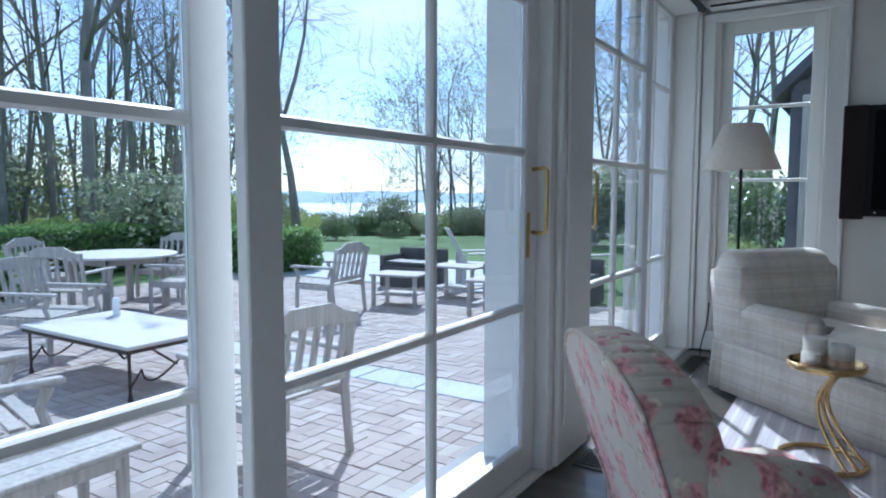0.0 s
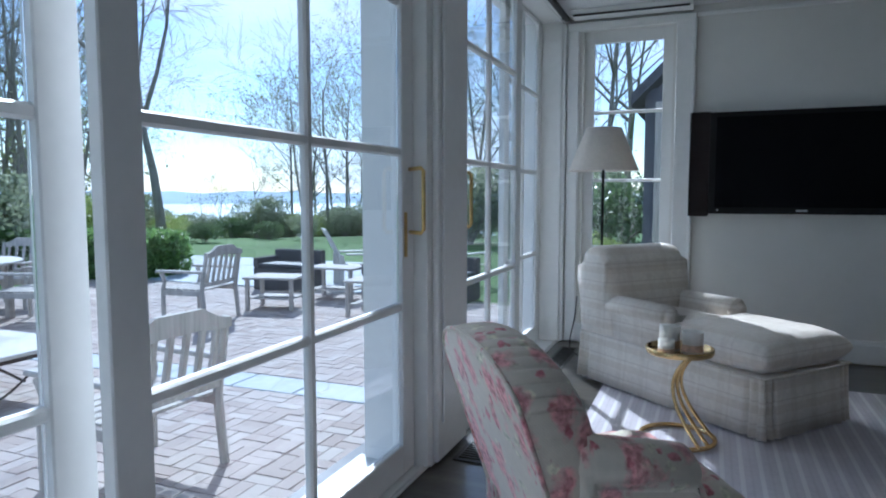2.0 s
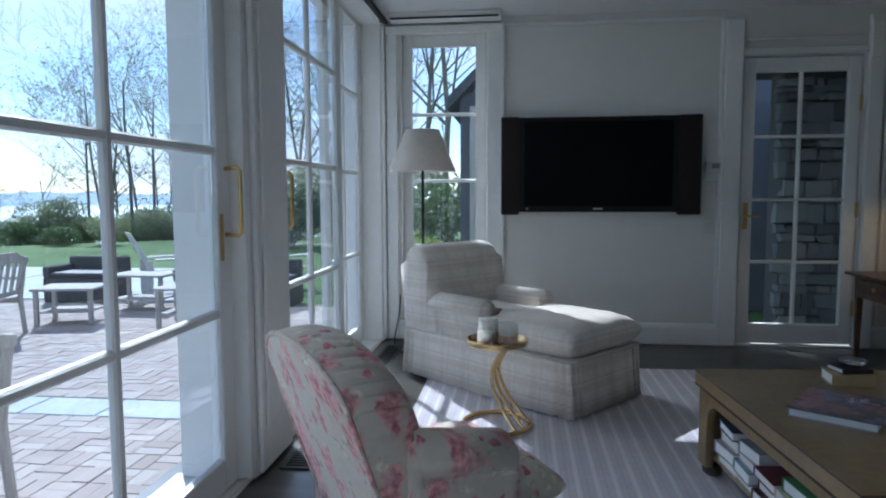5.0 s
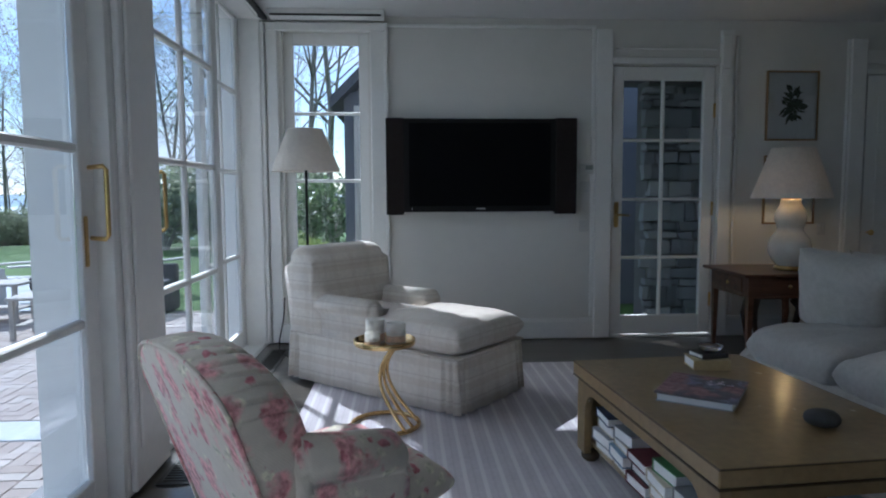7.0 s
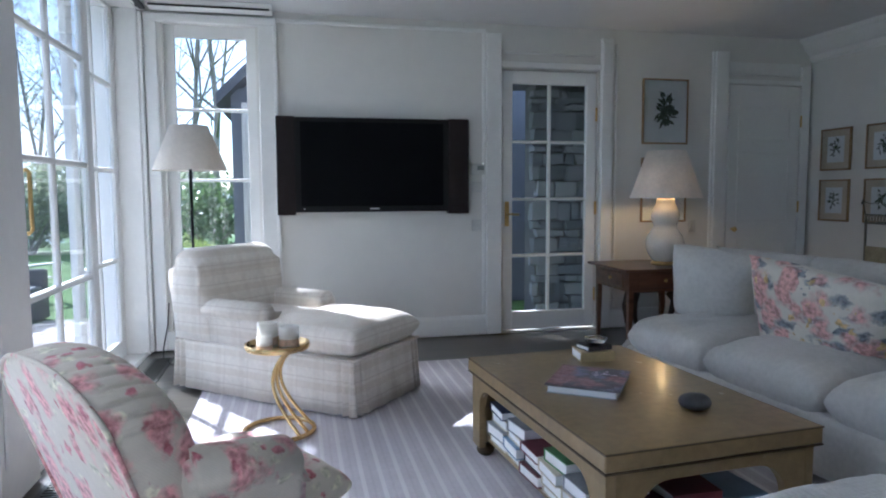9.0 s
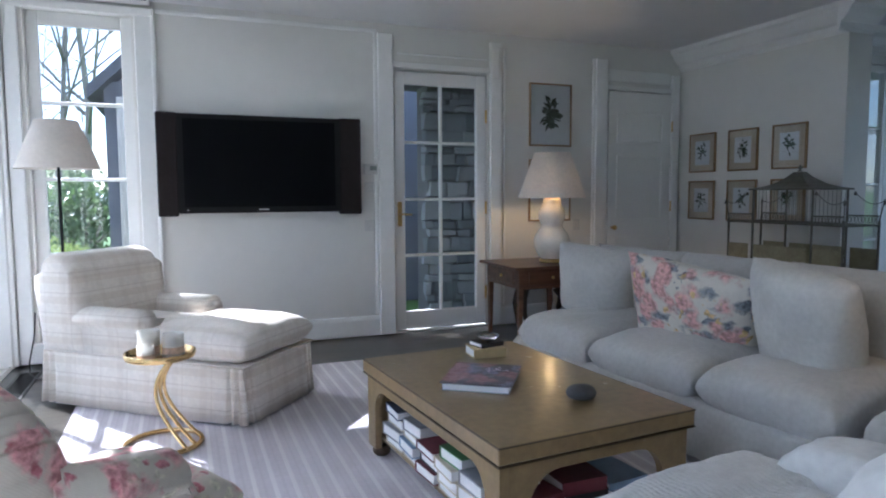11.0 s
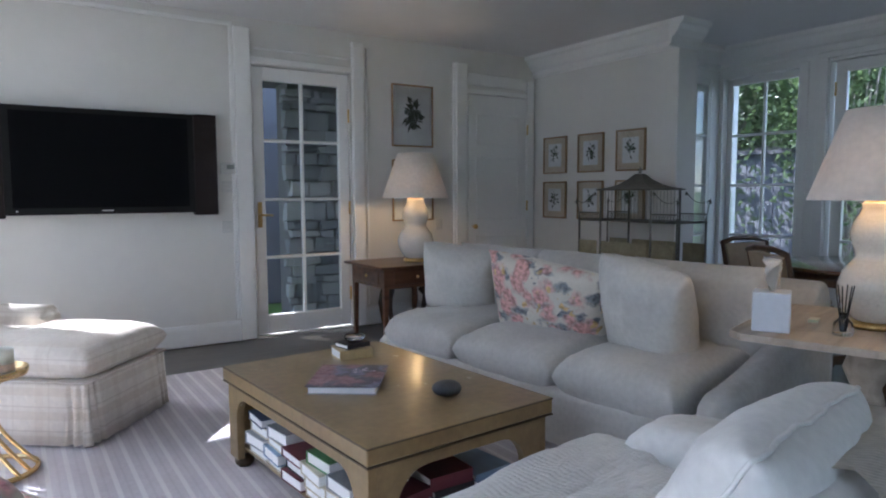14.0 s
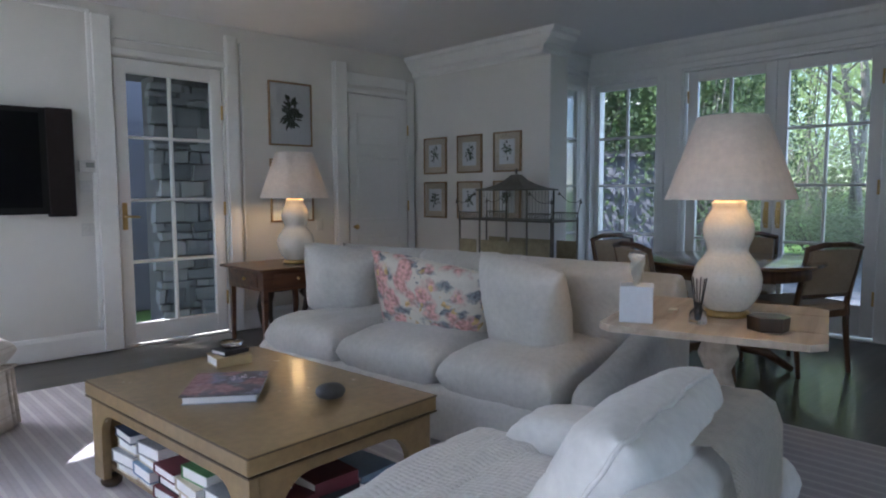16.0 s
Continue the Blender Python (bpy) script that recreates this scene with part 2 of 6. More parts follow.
wall("wall_west", "x", WEST, -0.30, SOUTH, NORTH, [(-0.52, 2.50, -0.02, 2.44), (2.90, 5.06, -0.02, 2.44)], "white wall with two wide openings for sliding doors", mat=M_TRIM)
wall("wall_north", "y", NORTH, 0.25, -1.36, 4.74, [(-0.92, -0.27, 0.12, 2.375), (1.625, 2.455, 0.0, 2.135)], "warm white painted wall with a television", mat=M_WALL)
wall("wall_east", "x", EAST, 0.24, 3.42, NORTH, [], "warm white wall hung with botanical prints")
wall("wall_return", "y", 3.90, 0.25, 4.74, 6.0, [(4.96, 5.62, 0.2, 2.2)], "short white wall with a narrow window", mat=M_TRIM)
wall("wall_bay", "x", BAY, 0.25, SOUTH, 3.90, [(3.14, 3.86, 0.2, 2.2), (1.32, 2.88, 0.0, 2.213)], "white wall with a window and double doors", mat=M_TRIM)
wall("wall_south", "y", SOUTH, -0.25, -1.36, 6.0, [(-0.4, 2.0, 0.3, 2.3)], "plain white wall")
struct("ceiling", box(-1.46, 6.0, SOUTH - 0.2, 5.39, CEIL, CEIL + 0.18), M_CEIL, "smooth white painted ceiling", category="ceiling")
floor = struct("floor", box(-1.46, 6.0, SOUTH - 0.2, 5.39, -0.1, -0.012), M_FLOOR, "dark stained wooden floor", category="floor")


# ---- glazed doors and windows ----
def glazed(thing, w, h, cols, rows, stile, top, bottom, thick=0.045, bar=0.026, mat=None, frame_name="door_frame", levels=None):
    """A glazed leaf, w along x from 0, z from 0, its inner face at y=0 and the rest behind it (+y)."""
    mat = mat or M_TRIM
    part(frame_name, boxes((0, stile, 0, thick, 0, h), (w - stile, w, 0, thick, 0, h), (stile, w - stile, 0, thick, 0, bottom),
                           (stile, w - stile, 0, thick, h - top, h), bevel=0.004), mat, thing)
    gw, gh = w - 2 * stile, h - top - bottom
    vb = hb = None
    prof = [(-bar / 2, 0.012), (-bar / 2 + 0.007, 0.004), (bar / 2 - 0.007, 0.004), (bar / 2, 0.012), (bar / 2, thick - 0.006), (-bar / 2, thick - 0.006)]
    for c in range(1, cols):
        x = stile + gw * c / cols
        if vb is None:
            vb = part("upright_bar", extrude_profile(prof, gh, "z"), mat, thing, m=pose(x, 0, bottom))
        else:
            again(vb, pose(x, 0, bottom))
    edges = [bottom] + (list(levels) if levels else [bottom + gh * r / rows for r in range(1, rows)]) + [h - top]
    for z in edges[1:-1]:
        if hb is None:
            hb = part("glazing_bar", extrude_profile([(y + 0.0015, b) for b, y in prof], gw, "x"), mat, thing, m=pose(stile, 0, z))
        else:
            again(hb, pose(stile, 0, z))
    pw = gw / cols
    for z0, z1 in zip(edges, edges[1:]):
        pane = part("pane", box(0.001, pw - 0.001, 0, 0.004, 0.001, z1 - z0 - 0.001), M_GLASS, thing, m=pose(stile, thick * 0.55, z0))
        pane.visible_shadow = False
        for c in range(1, cols):
            again(pane, pose(stile + pw * c, thick * 0.55, z0)).visible_shadow = False
    return thing


def pull_handle(parent, x, z, side=1):
    """A D-shaped brass pull with its plate, on the inner face."""
    pts = [(x, -0.004, z + 0.27), (x, -0.055, z + 0.275), (x, -0.066, z + 0.262), (x, -0.066, z + 0.03), (x, -0.055, z + 0.016), (x, -0.004, z + 0.02)]
    part("pull_handle", tube(pts, 0.0085, 10), M_BRASS, parent, "polished brass pull handle", True)
    part("lock_plate", box(x - 0.045, x - 0.02, -0.006, 0.0, z - 0.08, z + 0.10, 0.003), M_BRASS, parent, "brass lock plate")


TO_WEST = Matrix.Rotation(radians(90), 4, "Z")      # local x runs along +y, local +y runs to -x


def leaf_west(name, y0, y1, x, label):
    e = base(name, label, "door")
    e["kind"] = "structure"
    e.matrix_basis = Matrix.Translation((x, y0, 0.0)) @ TO_WEST
    glazed(e, y1 - y0, 2.43, 2, 4, 0.105, 0.03, 0.125, 0.038, 0.034, levels=(0.69, 1.305, 1.885))
    return e


leaf_west("door_1", -0.47, 1.03, -1.235, "white fixed glazed door with large panes")
d = leaf_west("door_2", 0.975, 2.465, -1.12, "white sliding glazed door with a brass pull")
pull_handle(d, 1.49 - 0.05 + 0.0, 0.97)
d = leaf_west("door_3", 2.885, 4.12, -1.12, "white sliding glazed door with a brass pull")
pull_handle(d, 0.10, 0.97)
leaf_west("door_4", 4.06, 5.05, -1.215, "white fixed glazed door beside the room corner")
bm = boxes((-1.36, -1.06, 2.465, 2.50, 0.0, 2.44), (-1.36, -1.06, -0.52, -0.48, 0, 2.44), (-1.36, -1.06, 2.90, 2.912, 0, 2.44), (-1.36, -1.065, 5.05, 5.06, 0, 2.44),
           (-1.355, -1.065, -0.48, 2.465, 2.432, 2.44), (-1.355, -1.065, 2.912, 5.05, 2.432, 2.44), bevel=0.002)
struct("trim_door_jambs", bm, M_TRIM, "white painted door jambs")
bm = boxes((-1.40, -1.07, -0.52, 2.50, -0.05, -0.002), (-1.40, -1.07, 2.90, 5.06, -0.05, -0.002), (-1.09, -1.075, -0.48, 2.46, -0.002, 0.012), (-1.09, -1.075, 2.92, 5.05, -0.002, 0.012), bevel=0.003)
struct("trim_thresholds", bm, M_TRIM, "white painted door thresholds")

# casings and pilasters of the west wall
bm = boxes((-1.06, -1.035, 2.52, 2.88, 0.0, 2.40), (-1.035, -1.022, 2.56, 2.84, 0.16, 2.36), (-1.06, -1.03, -0.72, -0.53, 0, 2.40),
           (-1.06, -1.035, 5.065, 5.135, 0.0, 2.42), (-1.06, -1.02, -0.72, 5.095, 2.43, 2.478), bevel=0.006)
struct("trim_west_casing", bm, M_TRIM, "white moulded door casing")
rail = base("curtain_track", "dark curtain track fixed above the sliding doors", "curtain track")
part("track", box(-1.02, -0.98, 2.9, 4.95, 2.40, 2.425, 0.004), M_BLACK, rail)
for y in (2.95, 3.9, 4.9):
    part("bracket", box(-1.035, -1.0, y - 0.012, y + 0.012, 2.405, 2.44, 0.002), M_BLACK, rail)

# north wall window
e = base("window_1", "tall narrow white window with four panes", "window")
e["kind"] = "structure"
e.matrix_basis = Matrix.Translation((-0.92, 5.22, 0.12))
glazed(e, 0.65, 2.255, 1, 4, 0.075, 0.09, 0.09, 0.045, 0.026, frame_name="window_frame")
bm = boxes((-1.03, -0.945, 5.10, 5.14, 0.0, 2.40), (-0.25, -0.13, 5.105, 5.14, 0.0, 2.40), (-1.03, -0.13, 5.095, 5.14, 2.365, 2.425), (-0.945, -0.25, 5.10, 5.14, 0.0, 0.14),
           (-0.145, -0.118, 5.098, 5.14, 0.0, 2.43), bevel=0.005)
struct("trim_window_casing", bm, M_TRIM, "white moulded window casing")

# glazed door of the north wall, with its casing and pilasters
e = base("door_5", "white glazed door with eight panes, closed", "door")
e["kind"] = "structure"
e.matrix_basis = Matrix.Translation((1.632, 5.16, 0.012))
glazed(e, 0.816, 2.115, 2, 4, 0.087, 0.105, 0.150, 0.045, 0.024)
part("door_handle", tube([(0.04, -0.004, 0.96), (0.04, -0.045, 0.96), (0.055, -0.05, 0.96), (0.13, -0.048, 0.955)], 0.008, 8), M_BRASS, e, "brass lever handle", True)
part("lock_plate", box(0.022, 0.058, -0.005, 0, 0.86, 1.06, 0.003), M_BRASS, e, "aged brass lock plate")
h0 = part("hinge", tube([(0.812, -0.012, 0.0), (0.812, -0.012, 0.11)], 0.009, 8), M_BRASS, e, "brass hinge", True, pose(0, 0, 1.72))
again(h0, pose(0, 0, 0.95))
again(h0, pose(0, 0, 0.22))
bm = boxes((1.485, 1.61, 5.10, 5.14, 0.0, 2.40), (1.455, 1.485, 5.118, 5.14, 0.17, 2.41), (2.47, 2.57, 5.10, 5.14, 0.0, 2.40), (2.47, 2.545, 5.085, 5.10, 2.10, 2.36),
           (1.61, 2.47, 5.108, 5.14, 2.14, 2.19), (-0.118, 1.485, 5.118, 5.14, 2.40, 2.43), (1.645, 2.44, 5.115, 5.14, 2.25, 2.265),
           (2.60, 2.62, 5.118, 5.14, 0.17, 2.36), bevel=0.005)
struct("trim_door_casing", bm, M_TRIM, "white pilasters and casing round the glazed door")

# panelled door in the corner
e = base("door_6", "white panelled cupboard door, closed", "door")
e["kind"] = "structure"
e.matrix_basis = Matrix.Translation((3.66, 5.105, 0.01))
part("door_leaf", box(0, 0.71, 0.0, 0.035, 0, 2.05, 0.003), M_TRIM, e)
for z0, z1 in ((0.14, 0.72), (0.86, 1.48), (1.58, 1.88)):
    bm = boxes((0.09, 0.62, -0.008, 0.0, z0, z0 + 0.025), (0.09, 0.62, -0.008, 0, z1 - 0.025, z1), (0.09, 0.115, -0.008, 0, z0 + 0.025, z1 - 0.025), (0.595, 0.62, -0.008, 0, z0 + 0.025, z1 - 0.025), bevel=0.003)
    part("panel_moulding", bm, M_TRIM, e)
part("door_knob", lathe([(0.0, 0.0), (0.012, 0), (0.009, 0.025), (0.022, 0.04), (0.024, 0.05), (0.016, 0.062), (0, 0.066)], 16, m=pose(0.05, 0, 0.81, 90, 0, 0)), M_BRASS, e, "small brass knob", True)
h0 = part("hinge", tube([(0.715, -0.008, 0.0), (0.715, -0.008, 0.10)], 0.008, 8), M_BRASS, e, "brass hinge", True, pose(0, 0, 1.70))
again(h0, pose(0, 0, 0.95))
bm = boxes((3.52, 3.645, 5.095, 5.14, 0.0, 2.34), (3.645, 4.375, 5.10, 5.14, 2.07, 2.11), (4.375, 4.46, 5.095, 5.14, 0, 2.24), (3.50, 3.52, 5.115, 5.14, 0.0, 2.34), (3.645, 4.375, 5.118, 5.14, 2.15, 2.26), bevel=0.005)
struct("trim_cupboard_casing", bm, M_TRIM, "white casing round the panelled door")

# window in the south wall, never in view, added to let fill light in
e = base("window_4", "unseen white window added for fill light", "window")
e["kind"] = "structure"
e.matrix_basis = Matrix.Translation((2.0, -3.12, 0.3)) @ Matrix.Rotation(radians(180), 4, "Z")
glazed(e, 2.4, 2.0, 4, 4, 0.06, 0.06, 0.06, 0.045, 0.026, frame_name="window_frame")

# skirting
SK = [(0, 0), (0.02, 0), (0.02, 0.125), (0.012, 0.15), (0, 0.155)]
bm = bmesh.new()
for x0, x1 in ((-0.118, 1.485), (2.57, 3.50)):
    extrude_profile([(5.14 - a, b) for a, b in SK], x1 - x0, "x", bm, Matrix.Translation((x0, 0, 0)))
extrude_profile([(EAST - a, b) for a, b in SK], 1.68, "y", bm, Matrix.Translation((0, 3.42, 0)))
for y0, y1 in ((2.95, 3.10), (SOUTH, 1.28)):
    extrude_profile([(BAY - a, b) for a, b in SK], y1 - y0, "y", bm, Matrix.Translation((0, y0, 0)))
struct("baseboard", bm, M_TRIM, "tall white skirting board")

# crown moulding on the print wall, the return and the bay
CR = [(0, 0.20), (0.13, 0.20), (0.125, 0.165), (0.10, 0.15), (0.085, 0.115), (0.05, 0.075), (0.025, 0.06), (0.02, 0.02), (0, 0.0)]
bm = bmesh.new()
z = CEIL - 0.20
extrude_profile([(EAST - a, z + b) for a, b in CR], 1.72, "y", bm, Matrix.Translation((0, 3.42, 0)))
extrude_profile([(3.42 - a, z + b) for a, b in CR], 0.36, "x", bm, Matrix.Translation((4.372, 0, 0)))
extrude_profile([(3.90 - a, z + b) for a, b in CR], BAY - 4.74, "x", bm, Matrix.Translation((4.74, 0, 0)))
extrude_profile([(BAY - a, z + b) for a, b in CR], 3.9 - SOUTH, "y", bm, Matrix.Translation((0, SOUTH, 0)))
struct("trim_crown", bm, M_TRIM, "white crown moulding under the ceiling")

# bay: window, narrow window, double doors
TO_EAST = Matrix.Rotation(radians(-90), 4, "Z")     # local x runs along -y, local +y to +x
e = base("window_2", "white window with eight panes", "window")
e["kind"] = "structure"
e.matrix_basis = Matrix.Translation((5.83, 3.86, 0.2)) @ TO_EAST
glazed(e, 0.72, 2.0, 2, 4, 0.05, 0.06, 0.06, 0.045, 0.024, frame_name="window_frame")
e = base("window_3", "narrow white window in the short wall", "window")
e["kind"] = "structure"
e.matrix_basis = Matrix.Translation((4.96, 3.903, 0.2))
glazed(e, 0.66, 2.0, 2, 4, 0.04, 0.06, 0.06, 0.045, 0.024, frame_name="window_frame")
for i, y in enumerate((2.865, 2.10)):
    e = base("door_%d" % (7 + i), "white glazed double door leaf, closed", "door")
    e["kind"] = "structure"
    e.matrix_basis = Matrix.Translation((5.81, y, 0.012)) @ TO_EAST
    glazed(e, 0.76, 2.2, 2, 4, 0.09, 0.09, 0.24, 0.045, 0.024)
    hx = 0.715 if i == 0 else 0.045
    part("door_handle", tube([(hx, -0.004, 0.98), (hx, -0.045, 0.98), (hx, -0.05, 0.97), (hx, -0.05, 0.86), (hx, -0.004, 0.85)], 0.008, 8), M_BRASS, e, "brass door handle", True)
    part("lock_plate", box(hx - 0.018, hx + 0.018, -0.005, 0, 0.82, 1.04, 0.003), M_BRASS, e, "aged brass lock plate")
    hx = 0.006 if i == 0 else 0.754
    h0 = part("hinge", tube([(hx, -0.01, 0.0), (hx, -0.01, 0.11)], 0.009, 8), M_BRASS, e, "brass hinge", True, pose(0, 0, 1.92))
    again(h0, pose(0, 0, 1.1))
    again(h0, pose(0, 0, 0.25))
bm = boxes((5.715, 5.75, 2.885, 2.97, 0.0, 2.24), (5.715, 5.75, 1.23, 1.315, 0.0, 2.24), (5.71, 5.75, 1.23, 2.97, 2.235, 2.285), (5.735, 5.75, 3.05, 3.13, 0.16, 2.24), bevel=0.005)
struct("trim_bay_casing", bm, M_TRIM, "white casing round the double doors")


# ---- fabrics and furniture surfaces ----
def fract_band(n, l, socket, period, lo, hi):
    """1 where the fraction of socket/period lies between lo and hi."""
    d, f, a, b, c = (n.new("ShaderNodeMath") for _ in range(5))
    d.operation, f.operation, a.operation, b.operation, c.operation = "DIVIDE", "FRACT", "GREATER_THAN", "LESS_THAN", "MULTIPLY"
    d.inputs[1].default_value, a.inputs[1].default_value, b.inputs[1].default_value = period, lo, hi
    l.new(socket, d.inputs[0])
    l.new(d.outputs[0], f.inputs[0])
    l.new(f.outputs[0], a.inputs[0])
    l.new(f.outputs[0], b.inputs[0])
    l.new(a.outputs[0], c.inputs[0])
    l.new(b.outputs[0], c.inputs[1])
    return c.outputs[0]


def scaled(n, l, socket, k):
    m = n.new("ShaderNodeMath")
    m.operation = "MULTIPLY"
    m.inputs[1].default_value = k
    l.new(socket, m.inputs[0])
    return m.outputs[0]


def base_colour(l, b):
    return [k.from_socket for k in l if k.to_socket == b.inputs["Base Color"]][0]


def split(n, l, co):
    s = n.new("ShaderNodeSeparateXYZ")
    l.new(co.outputs["Object"], s.inputs[0])
    return s.outputs


M_PLAID = weave("cream_and_tan_plaid", (0.76, 0.70, 0.615))
n, l, b, co = tools(M_PLAID)
xyz, c = split(n, l, co), base_colour(l, b)
for ax, per, lo, hi, k, col in (("Z", 0.11, 0.15, 0.50, 0.28, (0.52, 0.42, 0.31)), ("X", 0.15, 0.2, 0.42, 0.16, (0.52, 0.43, 0.34)), ("Z", 0.11, 0.66, 0.72, 0.30, (0.40, 0.31, 0.24)),
                                ("Y", 0.15, 0.1, 0.35, 0.16, (0.52, 0.43, 0.34)), ("X", 0.15, 0.55, 0.6, 0.16, (0.42, 0.33, 0.25))):
    c = blend(n, l, scaled(n, l, fract_band(n, l, xyz[ax], per, lo, hi), k), c, col)
l.new(c, b.inputs["Base Color"])

M_LINEN = weave("oatmeal_linen", (0.55, 0.53, 0.49))
M_LINEN_2 = weave("pale_linen", (0.60, 0.58, 0.535))
M_WHITE_CLOTH = weave("off_white_matelasse", (0.72, 0.715, 0.69), scale=1400, strength=0.12)
M_QUILT = weave("off_white_quilted_cotton", (0.72, 0.715, 0.69), scale=1400, strength=0.12)
n, l, b, co = tools(M_QUILT)
qv, qb = n.new("ShaderNodeTexVoronoi"), n.new("ShaderNodeBump")
qv.inputs["Scale"].default_value, qv.inputs["Randomness"].default_value = 62, 0.15
qb.inputs["Strength"].default_value, qb.inputs["Distance"].default_value, qb.invert = 1.0, 0.006, True
l.new(co.outputs["Object"], qv.inputs["Vector"])
l.new(qv.outputs["Distance"], qb.inputs["Height"])
l.new([k.from_socket for k in l if k.to_socket == b.inputs["Normal"]][0], qb.inputs["Normal"])
l.new(qb.outputs["Normal"], b.inputs["Normal"])
M_THROW = weave("cream_knitted_throw", (0.76, 0.72, 0.64), scale=300, strength=0.5)


def flowers(name, ground, petals, leaves, dark, scale, cover, some_of=(0.45, 0.25, 0.4)):
    """A printed cotton: scattered blooms and leaves on a pale ground."""
    m = weave(name, ground, vary=0.06)
    n, l, b, co = tools(m)
    nz = n.new("ShaderNodeTexNoise")
    nz.inputs["Scale"].default_value, nz.inputs["Detail"].default_value = scale * 1.6, 3
    mixv = n.new("ShaderNodeMix")
    mixv.data_type = "VECTOR"
    mixv.inputs["Factor"].default_value = 0.16 if scale < 12 else 0.07
    l.new(co.outputs["Object"], nz.inputs["Vector"])
    l.new(co.outputs["Object"], mixv.inputs["A"])
    l.new(nz.outputs["Color"], mixv.inputs["B"])
    c = base_colour(l, b)
    for k, (col, size, sc) in enumerate(((leaves, cover * (0.75 if cover < 0.6 else 1.05), 1.35), (petals, cover, 1.0), (dark, cover * 0.55, 1.7))):
        v = n.new("ShaderNodeTexVoronoi")
        v.inputs["Scale"].default_value = scale * sc
        mp = n.new("ShaderNodeMapping")
        mp.inputs["Location"].default_value = (k * 3.7, k * 1.9, k * 5.3)
        mp.inputs["Scale"].default_value = (1.0, 1.0, 0.62) if k else (1.0, 0.6, 1.3)
        l.new(mixv.outputs["Result"], mp.inputs["Vector"])
        l.new(mp.outputs["Vector"], v.inputs["Vector"])
        mask = ramp(n, l, v.outputs["Distance"], [(size * 0.6, (1, 1, 1)), (size, (0, 0, 0))])
        n2 = n.new("ShaderNodeTexNoise")
        n2.inputs["Scale"].default_value = scale * 4
        l.new(co.outputs["Object"], n2.inputs["Vector"])
        tone = ramp(n, l, n2.outputs["Fac"], [(0.35, col), (0.62, tuple(min(1, q * 1.7 + 0.08) for q in col))])
        pick = n.new("ShaderNodeSeparateColor")
        l.new(v.outputs["Color"], pick.inputs[0])
        some = n.new("ShaderNodeMath")
        some.operation = "GREATER_THAN"
        some.inputs[1].default_value = some_of[k]
        l.new(pick.outputs[k], some.inputs[0])
        mm = n.new("ShaderNodeMath")
        mm.operation = "MULTIPLY"
        l.new(mask, mm.inputs[0])
        l.new(some.outputs[0], mm.inputs[1])
        c = blend(n, l, mm.outputs[0], c, tone)
    l.new(c, b.inputs["Base Color"])
    return m


M_FLORAL = flowers("faded_rose_chintz", (0.60, 0.53, 0.43), (0.42, 0.19, 0.18), (0.42, 0.39, 0.28), (0.33, 0.10, 0.11), 13.0, 0.53, (0.35, 0.20, 0.30))
M_BLOOM = flowers("bold_bloom_print", (0.70, 0.65, 0.56), (0.43, 0.23, 0.205), (0.13, 0.14, 0.15), (0.42, 0.29, 0.12), 12.0, 0.60, (0.40, 0.25, 0.45))

M_RUG = material("striped_wool_rug", (0.55, 0.515, 0.54), 1.0, vary=0.10, scale=5, bump=0.5, bump_scale=260, sheen=0.1, spec=0.1)
n, l, b, co = tools(M_RUG)
xyz, c = split(n, l, co), base_colour(l, b)
c = blend(n, l, scaled(n, l, fract_band(n, l, xyz["X"], 0.075, 0.0, 0.24), 0.75), c, (0.72, 0.70, 0.69))
c = blend(n, l, scaled(n, l, fract_band(n, l, xyz["X"], 0.075, 0.55, 0.68), 0.22), c, (0.36, 0.33, 0.36))
l.new(c, b.inputs["Base Color"])

M_OCHRE = material("worn_ochre_lacquer", (0.265, 0.185, 0.083), 0.34, vary=0.22, scale=3.5, bump=0.05, bump_scale=25, coat=0.45)
n, l, b, co = tools(M_OCHRE)
chip = n.new("ShaderNodeTexNoise")
chip.inputs["Scale"].default_value, chip.inputs["Detail"].default_value = 16, 6
l.new(co.outputs["Object"], chip.inputs["Vector"])
l.new(blend(n, l, ramp(n, l, chip.outputs["Fac"], [(0.70, (0, 0, 0)), (0.725, (1, 1, 1))]), base_colour(l, b), (0.50, 0.42, 0.30)), b.inputs["Base Color"])
M_EDGE = material("rubbed_dark_edge", (0.07, 0.045, 0.02), 0.5)
M_MAHOG = wood("reddish_brown_wood", (0.055, 0.02, 0.010), (0.17, 0.07, 0.035), 0.35, axis=0, coat=0.3)
M_DARKWOOD = wood("dark_brown_wood", (0.02, 0.011, 0.007), (0.06, 0.032, 0.018), 0.35, axis=2, coat=0.3)
M_PINE = wood("scrubbed_pine", (0.40, 0.32, 0.235), (0.58, 0.49, 0.38), 0.55, axis=0, scale=2.5)
M_CHAIRWOOD = wood("walnut_brown_wood", (0.06, 0.03, 0.015), (0.16, 0.085, 0.045), 0.35, axis=2, coat=0.2)
M_CANE = weave("tan_cane", (0.42, 0.32, 0.21), scale=200, strength=0.6)
M_CERAMIC = material("crackled_cream_ceramic", (0.74, 0.69, 0.60), 0.12, vary=0.08, scale=9, coat=0.6)
n, l, b, co = tools(M_CERAMIC)
ck = n.new("ShaderNodeTexVoronoi")
ck.feature, ck.inputs["Scale"].default_value = "DISTANCE_TO_EDGE", 55
l.new(co.outputs["Object"], ck.inputs["Vector"])
